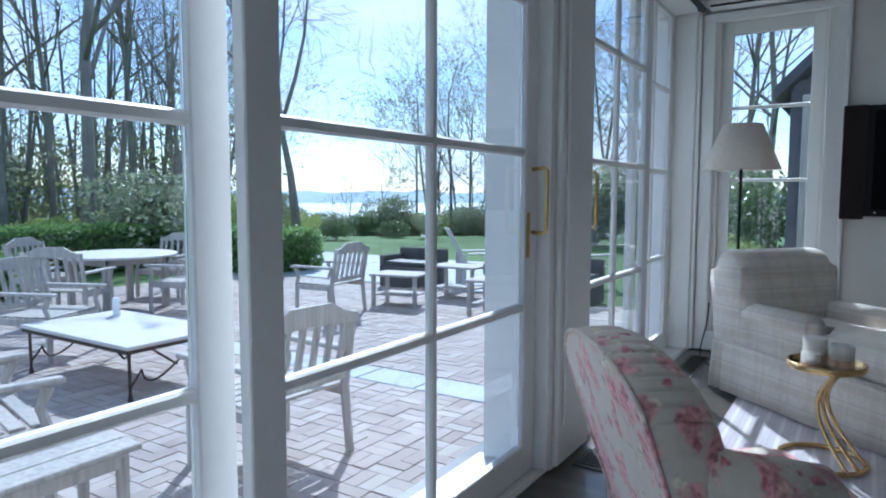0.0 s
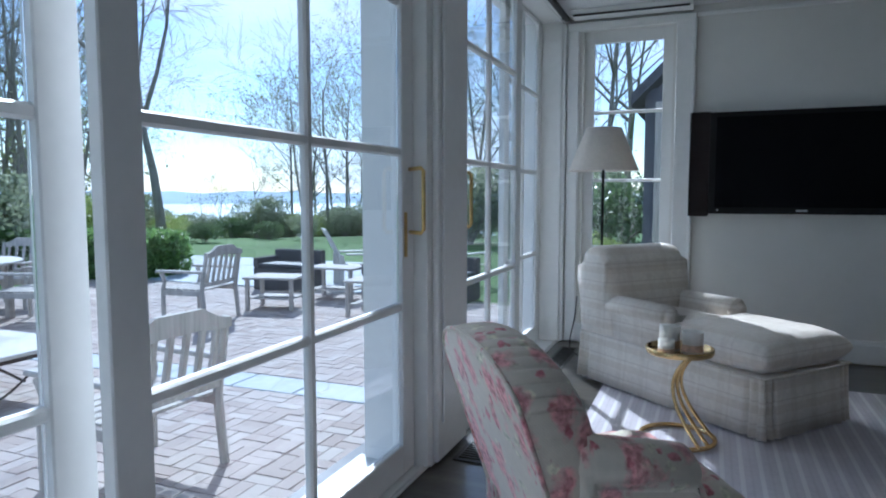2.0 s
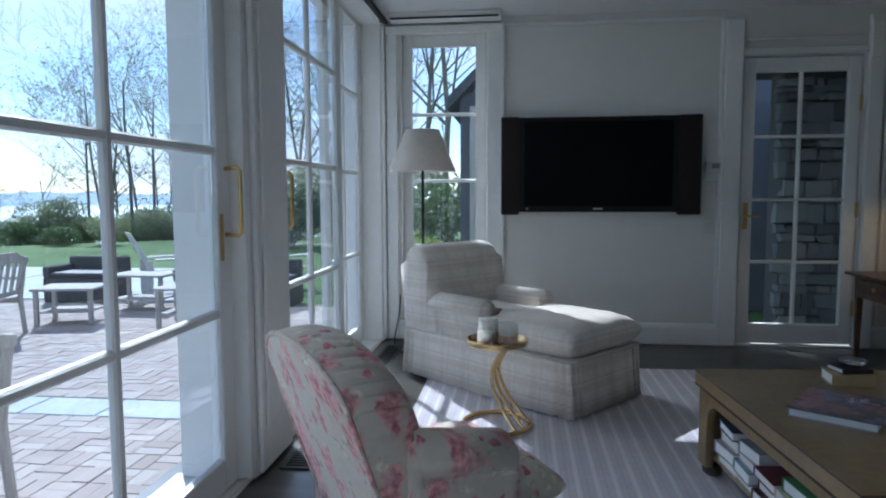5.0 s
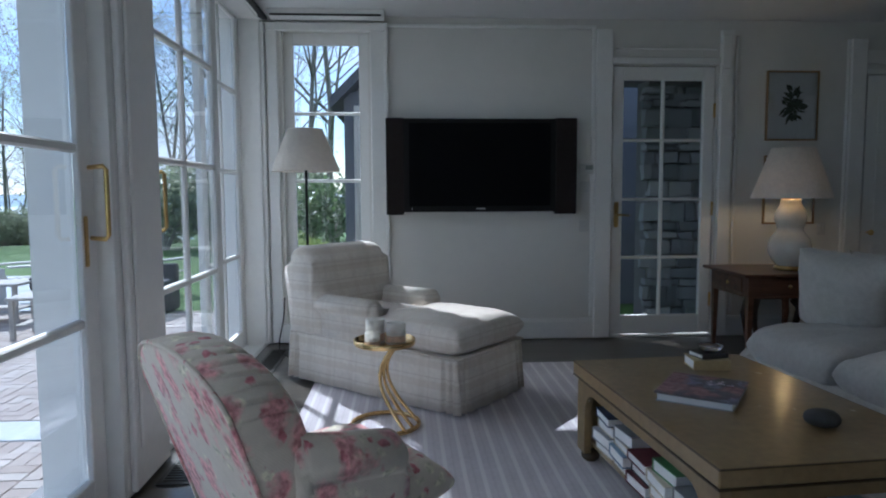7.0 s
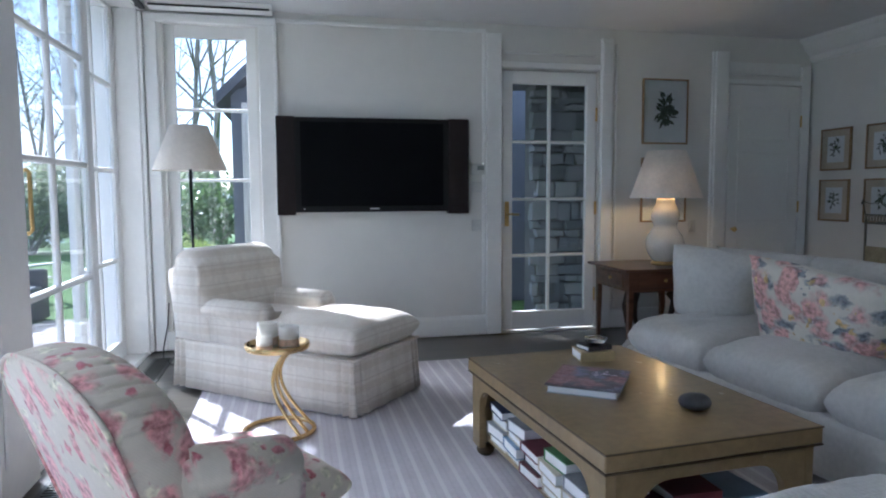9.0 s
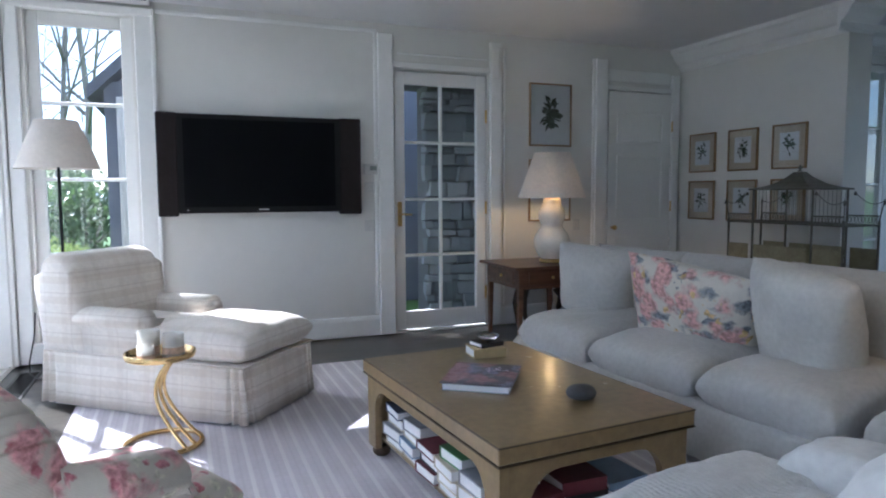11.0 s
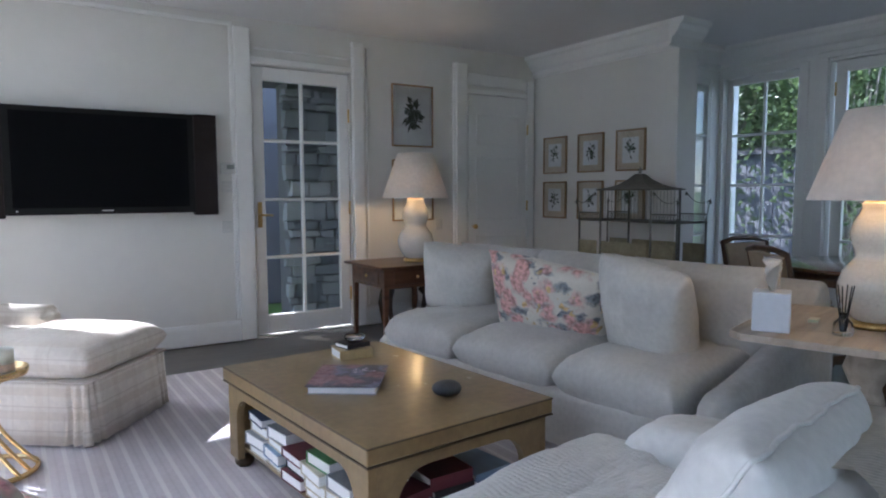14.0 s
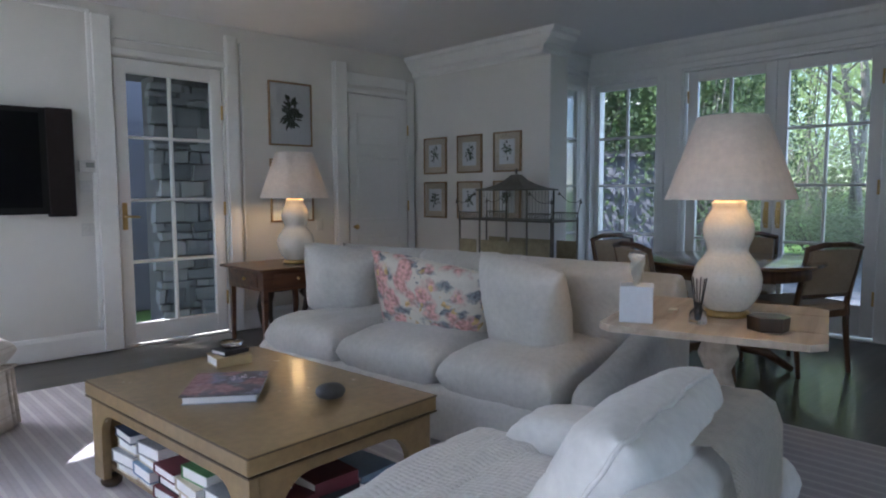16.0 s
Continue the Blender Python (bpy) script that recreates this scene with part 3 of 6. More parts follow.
l.new(blend(n, l, ramp(n, l, ck.outputs["Distance"], [(0.0, (0.35, 0.35, 0.35)), (0.03, (0, 0, 0))]), base_colour(l, b), (0.45, 0.38, 0.30)), b.inputs["Base Color"])


def shade_cloth(name, colour, through_light=0.14):
    m = weave(name, colour, scale=700, strength=0.15)
    b = m.node_tree.nodes["Principled BSDF"]
    b.inputs["Transmission Weight"].default_value = 0.0
    n, l = m.node_tree.nodes, m.node_tree.links
    t, mixs = n.new("ShaderNodeBsdfTranslucent"), n.new("ShaderNodeMixShader")
    t.inputs["Color"].default_value = (*colour, 1)
    mixs.inputs[0].default_value = through_light
    l.new(b.outputs[0], mixs.inputs[1])
    l.new(t.outputs[0], mixs.inputs[2])
    l.new(mixs.outputs[0], n["Material Output"].inputs["Surface"])
    return m


M_SHADE = shade_cloth("pale_pink_linen_shade", (0.84, 0.77, 0.69))
M_SHADE_W = shade_cloth("white_linen_shade", (0.88, 0.82, 0.74), 0.38)
M_BULB = bpy.data.materials.new("lit_bulb")
M_BULB.use_nodes = True
M_BULB.node_tree.nodes["Principled BSDF"].inputs["Emission Color"].default_value = (1.0, 0.62, 0.22, 1)
M_BULB.node_tree.nodes["Principled BSDF"].inputs["Emission Strength"].default_value = 14.0
M_SCREEN = material("black_glass_screen", (0.005, 0.005, 0.006), 0.4, vary=0.05, spec=0.04)
M_TVBLACK = material("black_plastic", (0.010, 0.009, 0.009), 0.5, spec=0.2)
M_SPEAKER = weave("dark_brown_speaker_cloth", (0.020, 0.014, 0.013), scale=300)
M_WHITEPLASTIC = material("white_plastic", (0.60, 0.59, 0.56), 0.4)
M_PAPER = material("white_paper", (0.86, 0.86, 0.85), 0.8, vary=0.04, scale=30)
M_TISSUEBOX = material("pale_blue_card", (0.72, 0.74, 0.78), 0.6, vary=0.04)
M_WAX = material("cream_wax", (0.74, 0.69, 0.58), 0.5, vary=0.05)
M_WAX.node_tree.nodes["Principled BSDF"].inputs["Subsurface Weight"].default_value = 0.2
M_STONE = material("dark_grey_pebble", (0.055, 0.058, 0.062), 0.6, vary=0.3, scale=30, bump=0.2, bump_scale=90)
M_MAT = material("buff_mount_board", (0.66, 0.56, 0.42), 0.9, vary=0.06)
M_FRAMEWOOD = material("thin_wooden_frame", (0.30, 0.19, 0.09), 0.5, vary=0.2, scale=30)
M_LEAFINK = material("printed_leaf_ink", (0.05, 0.085, 0.05), 0.9, vary=0.35, scale=60)
M_GREYINK = material("printed_dark_ink", (0.07, 0.085, 0.06), 0.9, vary=0.3, scale=60)
M_CAGE = material("painted_tole_metal", (0.15, 0.14, 0.115), 0.6, 0.3, vary=0.3, scale=20)
M_CAGE_P = material("painted_tole_panel", (0.30, 0.27, 0.17), 0.7, vary=0.3, scale=14)
M_CRYSTAL = bpy.data.materials.new("clear_glass")
M_CRYSTAL.use_nodes = True
M_CRYSTAL.node_tree.nodes["Principled BSDF"].inputs["Transmission Weight"].default_value = 1.0
M_CRYSTAL.node_tree.nodes["Principled BSDF"].inputs["Roughness"].default_value = 0.03
M_JAR = shade_cloth("milky_candle_glass", (0.90, 0.88, 0.83), 0.5)
M_LABEL = material("rust_speckled_label", (0.60, 0.44, 0.33), 0.6, vary=0.5, scale=45)
M_IRONVENT = material("floor_grille_metal", (0.05, 0.048, 0.042), 0.45, 0.6)
BOOK = [material("book_cover_%s" % k, c, 0.5, vary=0.15, scale=20) for k, c in
        (("navy", (0.05, 0.07, 0.13)), ("green", (0.10, 0.27, 0.10)), ("wine", (0.14, 0.03, 0.04)), ("grey", (0.30, 0.31, 0.32)), ("cream", (0.60, 0.54, 0.42)),
         ("blue", (0.22, 0.32, 0.44)), ("black", (0.025, 0.025, 0.03)), ("violet", (0.22, 0.20, 0.34)), ("yellow", (0.46, 0.36, 0.19)))]
M_PHOTO = flowers("picture_cover", (0.035, 0.02, 0.03), (0.11, 0.02, 0.025), (0.06, 0.05, 0.09), (0.02, 0.015, 0.025), 9.0, 0.6)


# ---- north wall: television and small fittings ----
tv = base("television", "black flat television with side speakers on the wall", "television")
part("wall_bracket", box(0.35, 0.85, 5.10, 5.139, 1.15, 1.55, 0.004), M_TVBLACK, tv)
part("casing", box(-0.02, 1.17, 5.035, 5.10, 1.005, 1.71, 0.008), M_TVBLACK, tv)
part("screen", box(0.035, 1.115, 5.031, 5.036, 1.05, 1.675), M_SCREEN, tv, "dark switched-off screen")
part("maker_mark", box(0.545, 0.615, 5.032, 5.0349, 1.024, 1.034), M_WHITEPLASTIC, tv)
part("status_light", box(0.05, 0.062, 5.032, 5.0349, 1.026, 1.034), M_WHITEPLASTIC, tv)
sp = part("speaker", box(-0.14, -0.005, 5.03, 5.10, 0.985, 1.715, 0.006), M_SPEAKER, tv, "dark cloth-covered side speaker")
part("speaker", box(1.155, 1.32, 5.03, 5.10, 0.985, 1.715, 0.006), M_SPEAKER, tv, "dark cloth-covered side speaker")

th = base("thermostat", "white thermostat with a small grey display", "thermostat")
part("case", box(1.365, 1.475, 5.112, 5.14, 1.29, 1.375, 0.005), M_WHITEPLASTIC, th)
part("display", box(1.41, 1.465, 5.108, 5.113, 1.325, 1.36), material("grey_display", (0.25, 0.27, 0.25), 0.3), th)
for x0, x1, z0, z1, lab in ((1.37, 1.47, 1.15, 1.235, "white triple switch plate"), (1.37, 1.45, 0.84, 0.93, "white double switch plate"), (3.31, 3.38, 0.80, 0.90, "white switch plate")):
    e = base("light_switch", lab + " on the wall", "switch")
    part("plate", box(x0, x1, 5.131, 5.139, z0, z1, 0.002), M_WHITEPLASTIC, e)
    for k in range(3 if x1 - x0 > 0.09 else 2):
        part("rocker", box(x0 + 0.014 + k * 0.03, x0 + 0.030 + k * 0.03, 5.126, 5.132, z0 + 0.02, z1 - 0.02, 0.001), M_WHITEPLASTIC, e)


def leaf_cluster(bm, w, h, count, seed, m):
    """A flat printed sprig: small pointed leaves on stems."""
    rnd = random.Random(seed)
    for k in range(count):
        a = rnd.uniform(0, 360)
        r = rnd.uniform(0.05, 0.9)
        cx, cz = r * w / 2 * math.cos(radians(a)), r * h / 2 * math.sin(radians(a))
        ln, wd, t = rnd.uniform(0.18, 0.34) * h, rnd.uniform(0.06, 0.12) * h, radians(a + rnd.uniform(-40, 40))
        u, v = Vector((math.cos(t), 0, math.sin(t))), Vector((-math.sin(t), 0, math.cos(t)))
        o = Vector((cx, -0.0004 * k / count, cz))
        vs = [bm.verts.new(m @ (o + p)) for p in (-u * ln / 2, -v * wd / 2, u * ln / 2, v * wd / 2)]
        bm.faces.new(vs)
    return bm


def print_frame(name, label, group, w, h, mount, m, seed, ink, frame_mat, inner=(0.62, 0.62)):
    """A framed botanical print, facing local -y, its lower left corner at the origin."""
    e = base(name, label, "picture", group, m)
    f = 0.014
    part("frame", boxes((0, f, -0.022, 0, 0, h), (w - f, w, -0.022, 0, 0, h), (f, w - f, -0.022, 0, 0, f), (f, w - f, -0.022, 0, h - f, h), bevel=0.003), frame_mat, e)
    part("mount", box(f, w - f, -0.010, -0.002, f, h - f), mount, e)
    iw, ih = w * inner[0], h * inner[1]
    part("print", box((w - iw) / 2, (w + iw) / 2, -0.0125, -0.0105, (h - ih) / 2, (h + ih) / 2), M_PAPER, e, "white printed sheet")
    part("plant_drawing", leaf_cluster(bmesh.new(), iw * 0.72, ih * 0.78, 26 if w < 0.35 else 64, seed, pose(w / 2, -0.0135, h * 0.53)), ink, e)
    g = part("picture_glass", box(f, w - f, -0.0185, -0.0165, f, h - f), M_GLASS, e)
    g.visible_shadow = False
    return e


print_frame("framed_print", "tall framed drawing of a dark potted plant", "prints by the glazed door", 0.425, 0.545, M_PAPER, pose(2.85, 5.138, 1.55), 5, M_GREYINK, M_FRAMEWOOD, (0.7, 0.7))
print_frame("framed_print", "tall framed drawing hung beneath another", "prints by the glazed door", 0.425, 0.545, M_PAPER, pose(2.85, 5.138, 0.89), 9, M_GREYINK, M_FRAMEWOOD, (0.7, 0.7))
k = 0
for z in (1.322, 0.89):
    for y in (4.975, 4.505, 4.04):
        print_frame("framed_print", "small framed green leaf print with buff mount", "six leaf prints", 0.322, 0.355, M_MAT, Matrix.Translation((EAST - 0.002, y, z)) @ TO_EAST, 20 + k, M_LEAFINK,
                    M_FRAMEWOOD, (0.56, 0.62))
        k += 1

# roller blind box and lamp cord by the corner window
e = base("blind_box", "white roller blind box under the ceiling", "blind")
part("cassette", box(-0.98, -0.14, 4.93, 5.09, 2.435, 2.479, 0.006), M_TRIM, e)
part("blind_edge", box(-0.96, -0.16, 4.925, 4.931, 2.428, 2.442), M_BLACK, e)

# ---- rug and floor grille ----
rug = base("rug", "lilac-grey wool rug with pale stripes", "rug")
part("rug_weave", box(-0.56, 3.40, -1.6, 4.36, -0.012, 0.002, 0.004), M_RUG, rug)
e = base("floor_grille", "dark metal floor grille along the sliding doors", "vent")
part("grille_frame", boxes((-1.00, -0.985, 2.6, 4.9, -0.011, -0.004), (-0.885, -0.87, 2.6, 4.9, -0.011, -0.004), (-0.985, -0.885, 2.6, 2.62, -0.011, -0.004), (-0.985, -0.885, 4.88, 4.9, -0.011, -0.004)), M_IRONVENT, e)
g0 = part("grille_bar", box(-0.985, -0.885, 0, 0.008, -0.011, -0.005), M_IRONVENT, e, m=pose(0, 2.64, 0))
for k in range(1, 90):
    again(g0, pose(0, 2.64 + k * 0.025, 0))


# ---- upholstery ----
def arm_profile(w, z0, z1, roll):
    """Outline (across, up) of a rolled arm: plain sides, the roll hangs a little over on the outside."""
    pts = [(0, z0), (w, z0), (w, z1 - roll * 1.75)]
    pts += arc(w - roll * 0.75, z1 - roll, roll, -40, 180, 12)
    pts += [(0, z1 - roll * 1.35)]
    return pts


def rounded_slab(pts, depth, r, axis, mat, name, parent, m=None, label=""):
    bm = extrude_profile(pts, depth, axis)
    es = [e for e in bm.edges if len(e.link_faces) == 2 and any(len(f.verts) > 6 for f in e.link_faces)]
    bmesh.ops.bevel(bm, geom=es, offset=r, segments=3, affect="EDGES", profile=0.5)
    return part(name, bm, mat, parent, label, True, m)


def skirt(x0, x1, y0, y1, z1, mat, parent):
    """A valance to the floor, slightly flared, with kick pleats at its corners."""
    bm = bmesh.new()
    n = 128
    rings = []
    for z, o in ((z1, 0.0), (z1 - 0.02, 0.004), (z1 * 0.5, 0.012), (0.012, 0.024)):
        loop = []
        for (ax, ay), (bx, by) in (((x0, y0), (x1, y0)), ((x1, y0), (x1, y1)), ((x1, y1), (x0, y1)), ((x0, y1), (x0, y0))):
            nx, ny = (by - ay), -(bx - ax)
            k = math.hypot(nx, ny)
            nx, ny = nx / k, ny / k
            for i in range(n):
                t = i / n
                wv = 0.004 * math.sin(t * 25 + ax * 9) * (z1 - z) / z1
                edge = min(t, 1 - t) * k
                tuck = sum(-0.040 * math.exp(-((edge - q) / 0.009) ** 2) for q in (0.025, 0.065)) * ((z1 - z) / z1) ** 0.5
                loop.append(bm.verts.new((ax + (bx - ax) * t + nx * (o + wv + tuck), ay + (by - ay) * t + ny * (o + wv + tuck), z)))
        rings.append(loop)
    for a, b in zip(rings, rings[1:]):
        for i in range(len(a)):
            j = (i + 1) % len(a)
            bm.faces.new((a[i], a[j], b[j], b[i]))
    bm.faces.new(rings[0])
    bm.faces.new(list(reversed(rings[-1])))
    return part("skirt", bm, mat, parent, smooth=True)


# plaid chaise by the corner window: local x is the way it faces
ch = base("chaise_longue", "cream and tan plaid upholstered chaise with skirt", "chaise", m=pose(0.055, 3.88, 0.002, 0, 0, -40.5) @ pose(-0.093, 0, 0) @ Matrix.Diagonal((1.17, 1, 0.985, 1)))
skirt(-0.56, 0.54, -0.32, 0.32, 0.30, M_PLAID, ch)
prof = [(-0.58, 0.28), (-0.28, 0.28), (-0.30, 0.50), (-0.36, 0.70)] + arc(-0.47, 0.735, 0.105, 0, 195, 12) + [(-0.575, 0.64), (-0.60, 0.5)]
rounded_slab([(a, b) for a, b in prof], 0.68, 0.075, "y", M_PLAID, "backrest", ch, pose(0, -0.34, 0))
for s, nm in ((-1, 0), (1, 1)):
    p = arm_profile(0.13, 0.28, 0.55, 0.068)
    bm = extrude_profile([(s * (0.19 + a), z) for a, z in p], 0.54, "x")
    es = [q for q in bm.edges if any(len(f.verts) > 6 for f in q.link_faces)]
    bmesh.ops.bevel(bm, geom=es, offset=0.028, segments=3, affect="EDGES")
    part("arm", bm, M_PLAID, ch, "rolled plaid arm", True, pose(-0.50, 0, 0))
part("seat_cushion", pillow_mesh(0.56, 0.42, 0.20, seed=2, wrinkle=0.006, m=pose(-0.12, 0, 0.37), flat=0.35), M_PLAID, ch, "", True)
part("foot_cushion", pillow_mesh(0.56, 0.66, 0.20, seed=3, wrinkle=0.008, m=pose(0.275, 0, 0.385), flat=0.40, boxy=0.55, puff=0.4), M_PLAID, ch, "thick domed foot cushion", True)
part("welt", tube([(0.545, -0.325, 0.302), (0.545, 0.325, 0.302), (0.02, 0.325, 0.302), (0.02, -0.325, 0.302)], 0.007, 6, closed=True), M_PLAID, ch, "", True)

# chintz armchair seen from behind: local x is the way it faces
fa = base("floral_armchair", "faded rose chintz armchair with ruched back", "armchair", m=pose(-0.118, 1.928, 0.0, 0, 0, 37.5))


def arch_point(t, w, z0, z1, rise=0.15):
    """A point (across, up) of the back's arched outline; t runs from one foot over the top to the other."""
    if t < 0.22:
        return -w / 2, z0 + (z1 - rise - z0) * t / 0.22
    if t > 0.78:
        return w / 2, z0 + (z1 - rise - z0) * (1 - t) / 0.22
    a = math.pi * (1 - (t - 0.22) / 0.56)
    return w / 2 * math.copysign(abs(math.cos(a)) ** 0.95, math.cos(a)), z1 - rise + rise * math.sin(a) ** 0.85


def ruched_back(w, z0, z1, thick, lean):
    """An arched back: a deep border with gathered pleats round a plain outer panel."""
    bm = bmesh.new()
    n, rings = 260, []
    cz = (z0 + z1) / 2
    rr = random.Random(6)
    pleat = [rr.uniform(-1, 1) for _ in range(n + 1)]
    for k, (dx, shrink) in enumerate(((-0.50, 0.94), (-0.47, 0.985), (-0.36, 1.0), (-0.18, 1.012), (0.0, 1.015), (0.18, 1.01), (0.36, 0.985), (0.48, 0.93), (0.52, 0.86))):
        loop = []
        for i in range(n + 1):
            y, z = arch_point(i / n, w, z0, z1)
            g = 0.0
            if 2 <= k <= 7 and 0.14 * n < i < 0.86 * n:
                step = i % 9
                fold = -1.0 if step == 0 else (-0.35 if step in (1, 8) else 0.25 * math.sin(step * math.pi / 9))
                g = 0.008 * fold * (0.6 + 0.4 * abs(pleat[i // 9])) * (0.35, 0.8, 1.0, 1.0, 0.8, 0.5)[k - 2]
            s = shrink + g / 0.34
            loop.append(bm.verts.new((dx * thick - (z - z0) * lean, y * s, cz + (z - cz) * s)))
        rings.append(loop)
    for a, b in zip(rings, rings[1:]):
        for i in range(n):
            bm.faces.new((a[i], a[i + 1], b[i + 1], b[i]))
        bm.faces.new((a[0], b[0], b[n], a[n]))
    bm.faces.new(rings[0])
    bm.faces.new(list(reversed(rings[-1])))
    return bm


part("backrest", ruched_back(0.60, 0.10, 0.79, 0.17, 0.327), M_FLORAL, fa, "arched back with gathered border", True, pose(-0.27, 0, 0))
rim = []
for i in range(41):
    y, z = arch_point(i / 40, 0.60, 0.10, 0.79)
    rim.append((-0.27 - 0.49 * 0.17 - (z - 0.10) * 0.327, y * 0.985, 0.445 + (z - 0.445) * 0.985))
part("piping", tube(rim, 0.006, 6), M_FLORAL, fa, "", True)
part("seat_base", soft_box(-0.30, 0.09, -0.28, 0.28, 0.08, 0.28, 0.03), M_FLORAL, fa, "", True)
part("seat_cushion", pillow_mesh(0.44, 0.52, 0.15, seed=8, m=pose(-0.10, 0, 0.335), flat=0.33, boxy=0.4), M_FLORAL, fa, "", True)
for s, long, top in ((-1, 0.30, 0.60), (1, 0.26, 0.50)):
    bm = extrude_profile([(s * (0.205 + a), z) for a, z in arm_profile(0.13, 0.10, top, 0.066)], long, "x")
    es = [q for q in bm.edges if any(len(f.verts) > 6 for f in q.link_faces)]
    bmesh.ops.bevel(bm, geom=es, offset=0.02, segments=2, affect="EDGES")
    for v in bm.verts:
        v.co.z -= 0.14 * max(0.0, v.co.x / long) ** 2 * max(0.0, v.co.z - 0.2)
    part("arm", bm, M_FLORAL, fa, "", True, pose(-0.40, 0, 0))
for x in (-0.26, 0.05):
    for y in (-0.24, 0.24):
        part("leg", lathe([(0, 0.0), (0.012, 0.0), (0.016, 0.03), (0.024, 0.09), (0, 0.09)], 12, m=pose(x, y, 0)), M_DARKWOOD, fa, "", True)

# white armchair at the camera's side: local y is the way it faces
WHITE = pose(1.08, 0.49, 0.0, 0, 0, 10)
wa = base("white_armchair", "off-white quilted armchair with a draped throw", "armchair", m=WHITE)
part("seat_base", soft_box(-0.37, 0.37, -0.10, 0.56, 0.04, 0.34, 0.04), M_WHITE_CLOTH, wa, "", True)
part("seat_cushion", pillow_mesh(0.56, 0.62, 0.22, seed=12, wrinkle=0.014, m=pose(0.0, 0.27, 0.42), flat=0.33, boxy=0.5, puff=0.5, seg=24), M_QUILT, wa, "", True)
part("seat_cushion", pillow_mesh(0.80, 0.27, 0.20, seed=13, wrinkle=0.012, m=pose(0.0, 0.57, 0.42), flat=0.33, boxy=0.5, puff=0.5, seg=24), M_QUILT, wa, "quilted front of the seat cushion", True)
part("back_frame", soft_box(-0.40, 0.30, -0.05, 0.06, 0.04, 0.715, 0.05, 5), M_WHITE_CLOTH, wa, "", True)
lean = pose(-0.01, 0.15, 0.585, -62, 0, 0)
bcush = part("back_cushion", pillow_mesh(0.51, 0.46, 0.21, seed=14, wrinkle=0.010, m=lean, flat=0.42, square=2.6, boxy=0.25, seg=30, puff=0.5, soft_corner=0.05), M_WHITE_CLOTH, wa, "plump back cushion with a piped seam", True)
seam = []
for i in range(96):
    a = 2 * math.pi * i / 96
    u, v = math.cos(a), math.sin(a)
    k = 1 / max(abs(u), abs(v))
    u, v = u * k, v * k
    near = 1 - 0.05 * abs(u * v) ** 2.5
    u, v = u * near, v * near
    seam.append(lean @ Vector((u * 0.256 * (1 - 0.036 * (1 - v * v) * abs(u) ** 3), v * 0.231 * (1 - 0.036 * (1 - u * u) * abs(v) ** 3), 0.003 * math.sin(9 * a) + 0.002 * math.sin(23 * a))))
part("piping", tube(seam, 0.0045, 6, closed=True), M_WHITE_CLOTH, bcush, "", True)
for s in (-1, 1):
    part("arm", soft_box(s * 0.38 - 0.065, s * 0.38 + 0.065, -0.08, 0.40, 0.04, 0.50, 0.05, 4), M_WHITE_CLOTH, wa, "", True)
    part("arm_roll", pillow_mesh(0.20, 0.66, 0.20, seed=16 + s, wrinkle=0.006, m=pose(s * 0.37, 0.235, 0.49), flat=0.4, square=2.4, boxy=0.55, puff=0.2, seg=22), M_WHITE_CLOTH, wa, "plump rolled arm top", True)
thr = base("throw_blanket", "cream knitted throw over the armchair back", "blanket", m=WHITE @ pose(-0.085, 0.005, -0.022))
bm = bmesh.new()
prof = [(-0.086, 0.36), (-0.086, 0.55), (-0.084, 0.70), (-0.068, 0.738), (-0.036, 0.756), (0.0, 0.758), (0.035, 0.754), (0.064, 0.73), (0.068, 0.64)]
rows = []
for i in range(25):
    x = 0.0 + 0.38 * i / 24
    rows.append([bm.verts.new((x + 0.012 * math.sin(k * 2.1), y + 0.001 * math.sin(i * 1.7 + k), z + 0.0015 * math.sin(i * 0.9 + k * 2))) for k, (y, z) in enumerate(prof)])
for a, b in zip(rows, rows[1:]):
    for k in range(len(prof) - 1):
        bm.faces.new((a[k], a[k + 1], b[k + 1], b[k]))
bmesh.ops.solidify(bm, geom=bm.faces[:], thickness=-0.012)
part("knit", bm, M_THROW, thr, "", True)

# sofa, facing the windows (-x)
SOFA = pose(1.91, 2.46, 0.0, 0, 0, 6.8) @ pose(-1.93, -2.46, 0)
so = base("sofa", "oatmeal linen three-seat sofa with loose cushions", "sofa", m=SOFA)
part("base_frame", soft_box(1.93, 2.92, 1.43, 3.40, 0.03, 0.28, 0.03), M_LINEN, so, "", True)
rounded_slab([(2.68, 0.25), (2.93, 0.05), (2.96, 0.60)] + arc(2.88, 0.66, 0.085, -10, 180, 8) + [(2.72, 0.5)], 2.12, 0.02, "y", M_LINEN, "backrest", so, pose(0, 1.36, 0))
for y, sd, wide in ((3.06, 21, 0.61), (2.43, 22, 0.67), (1.80, 23, 0.61)):
    part("seat_cushion", pillow_mesh(0.80, wide, 0.24, seed=sd, wrinkle=0.016, m=pose(2.30, y, 0.350, 0, -1, 0), flat=0.38, square=2.6, puff=0.7, boxy=0.62, soft_corner=0.05, seg=26), M_LINEN, so, "plump feather seat cushion", True)
for y, sd in ((3.05, 31), (2.40, 32), (1.76, 33)):
    part("back_cushion", pillow_mesh(0.70, 0.50, 0.24, seed=sd, wrinkle=0.014, m=pose(2.63, y, 0.585, 0, 74, 0) @ pose(0, 0, 0, 0, 0, 90), flat=0.36), M_LINEN, so, "", True)


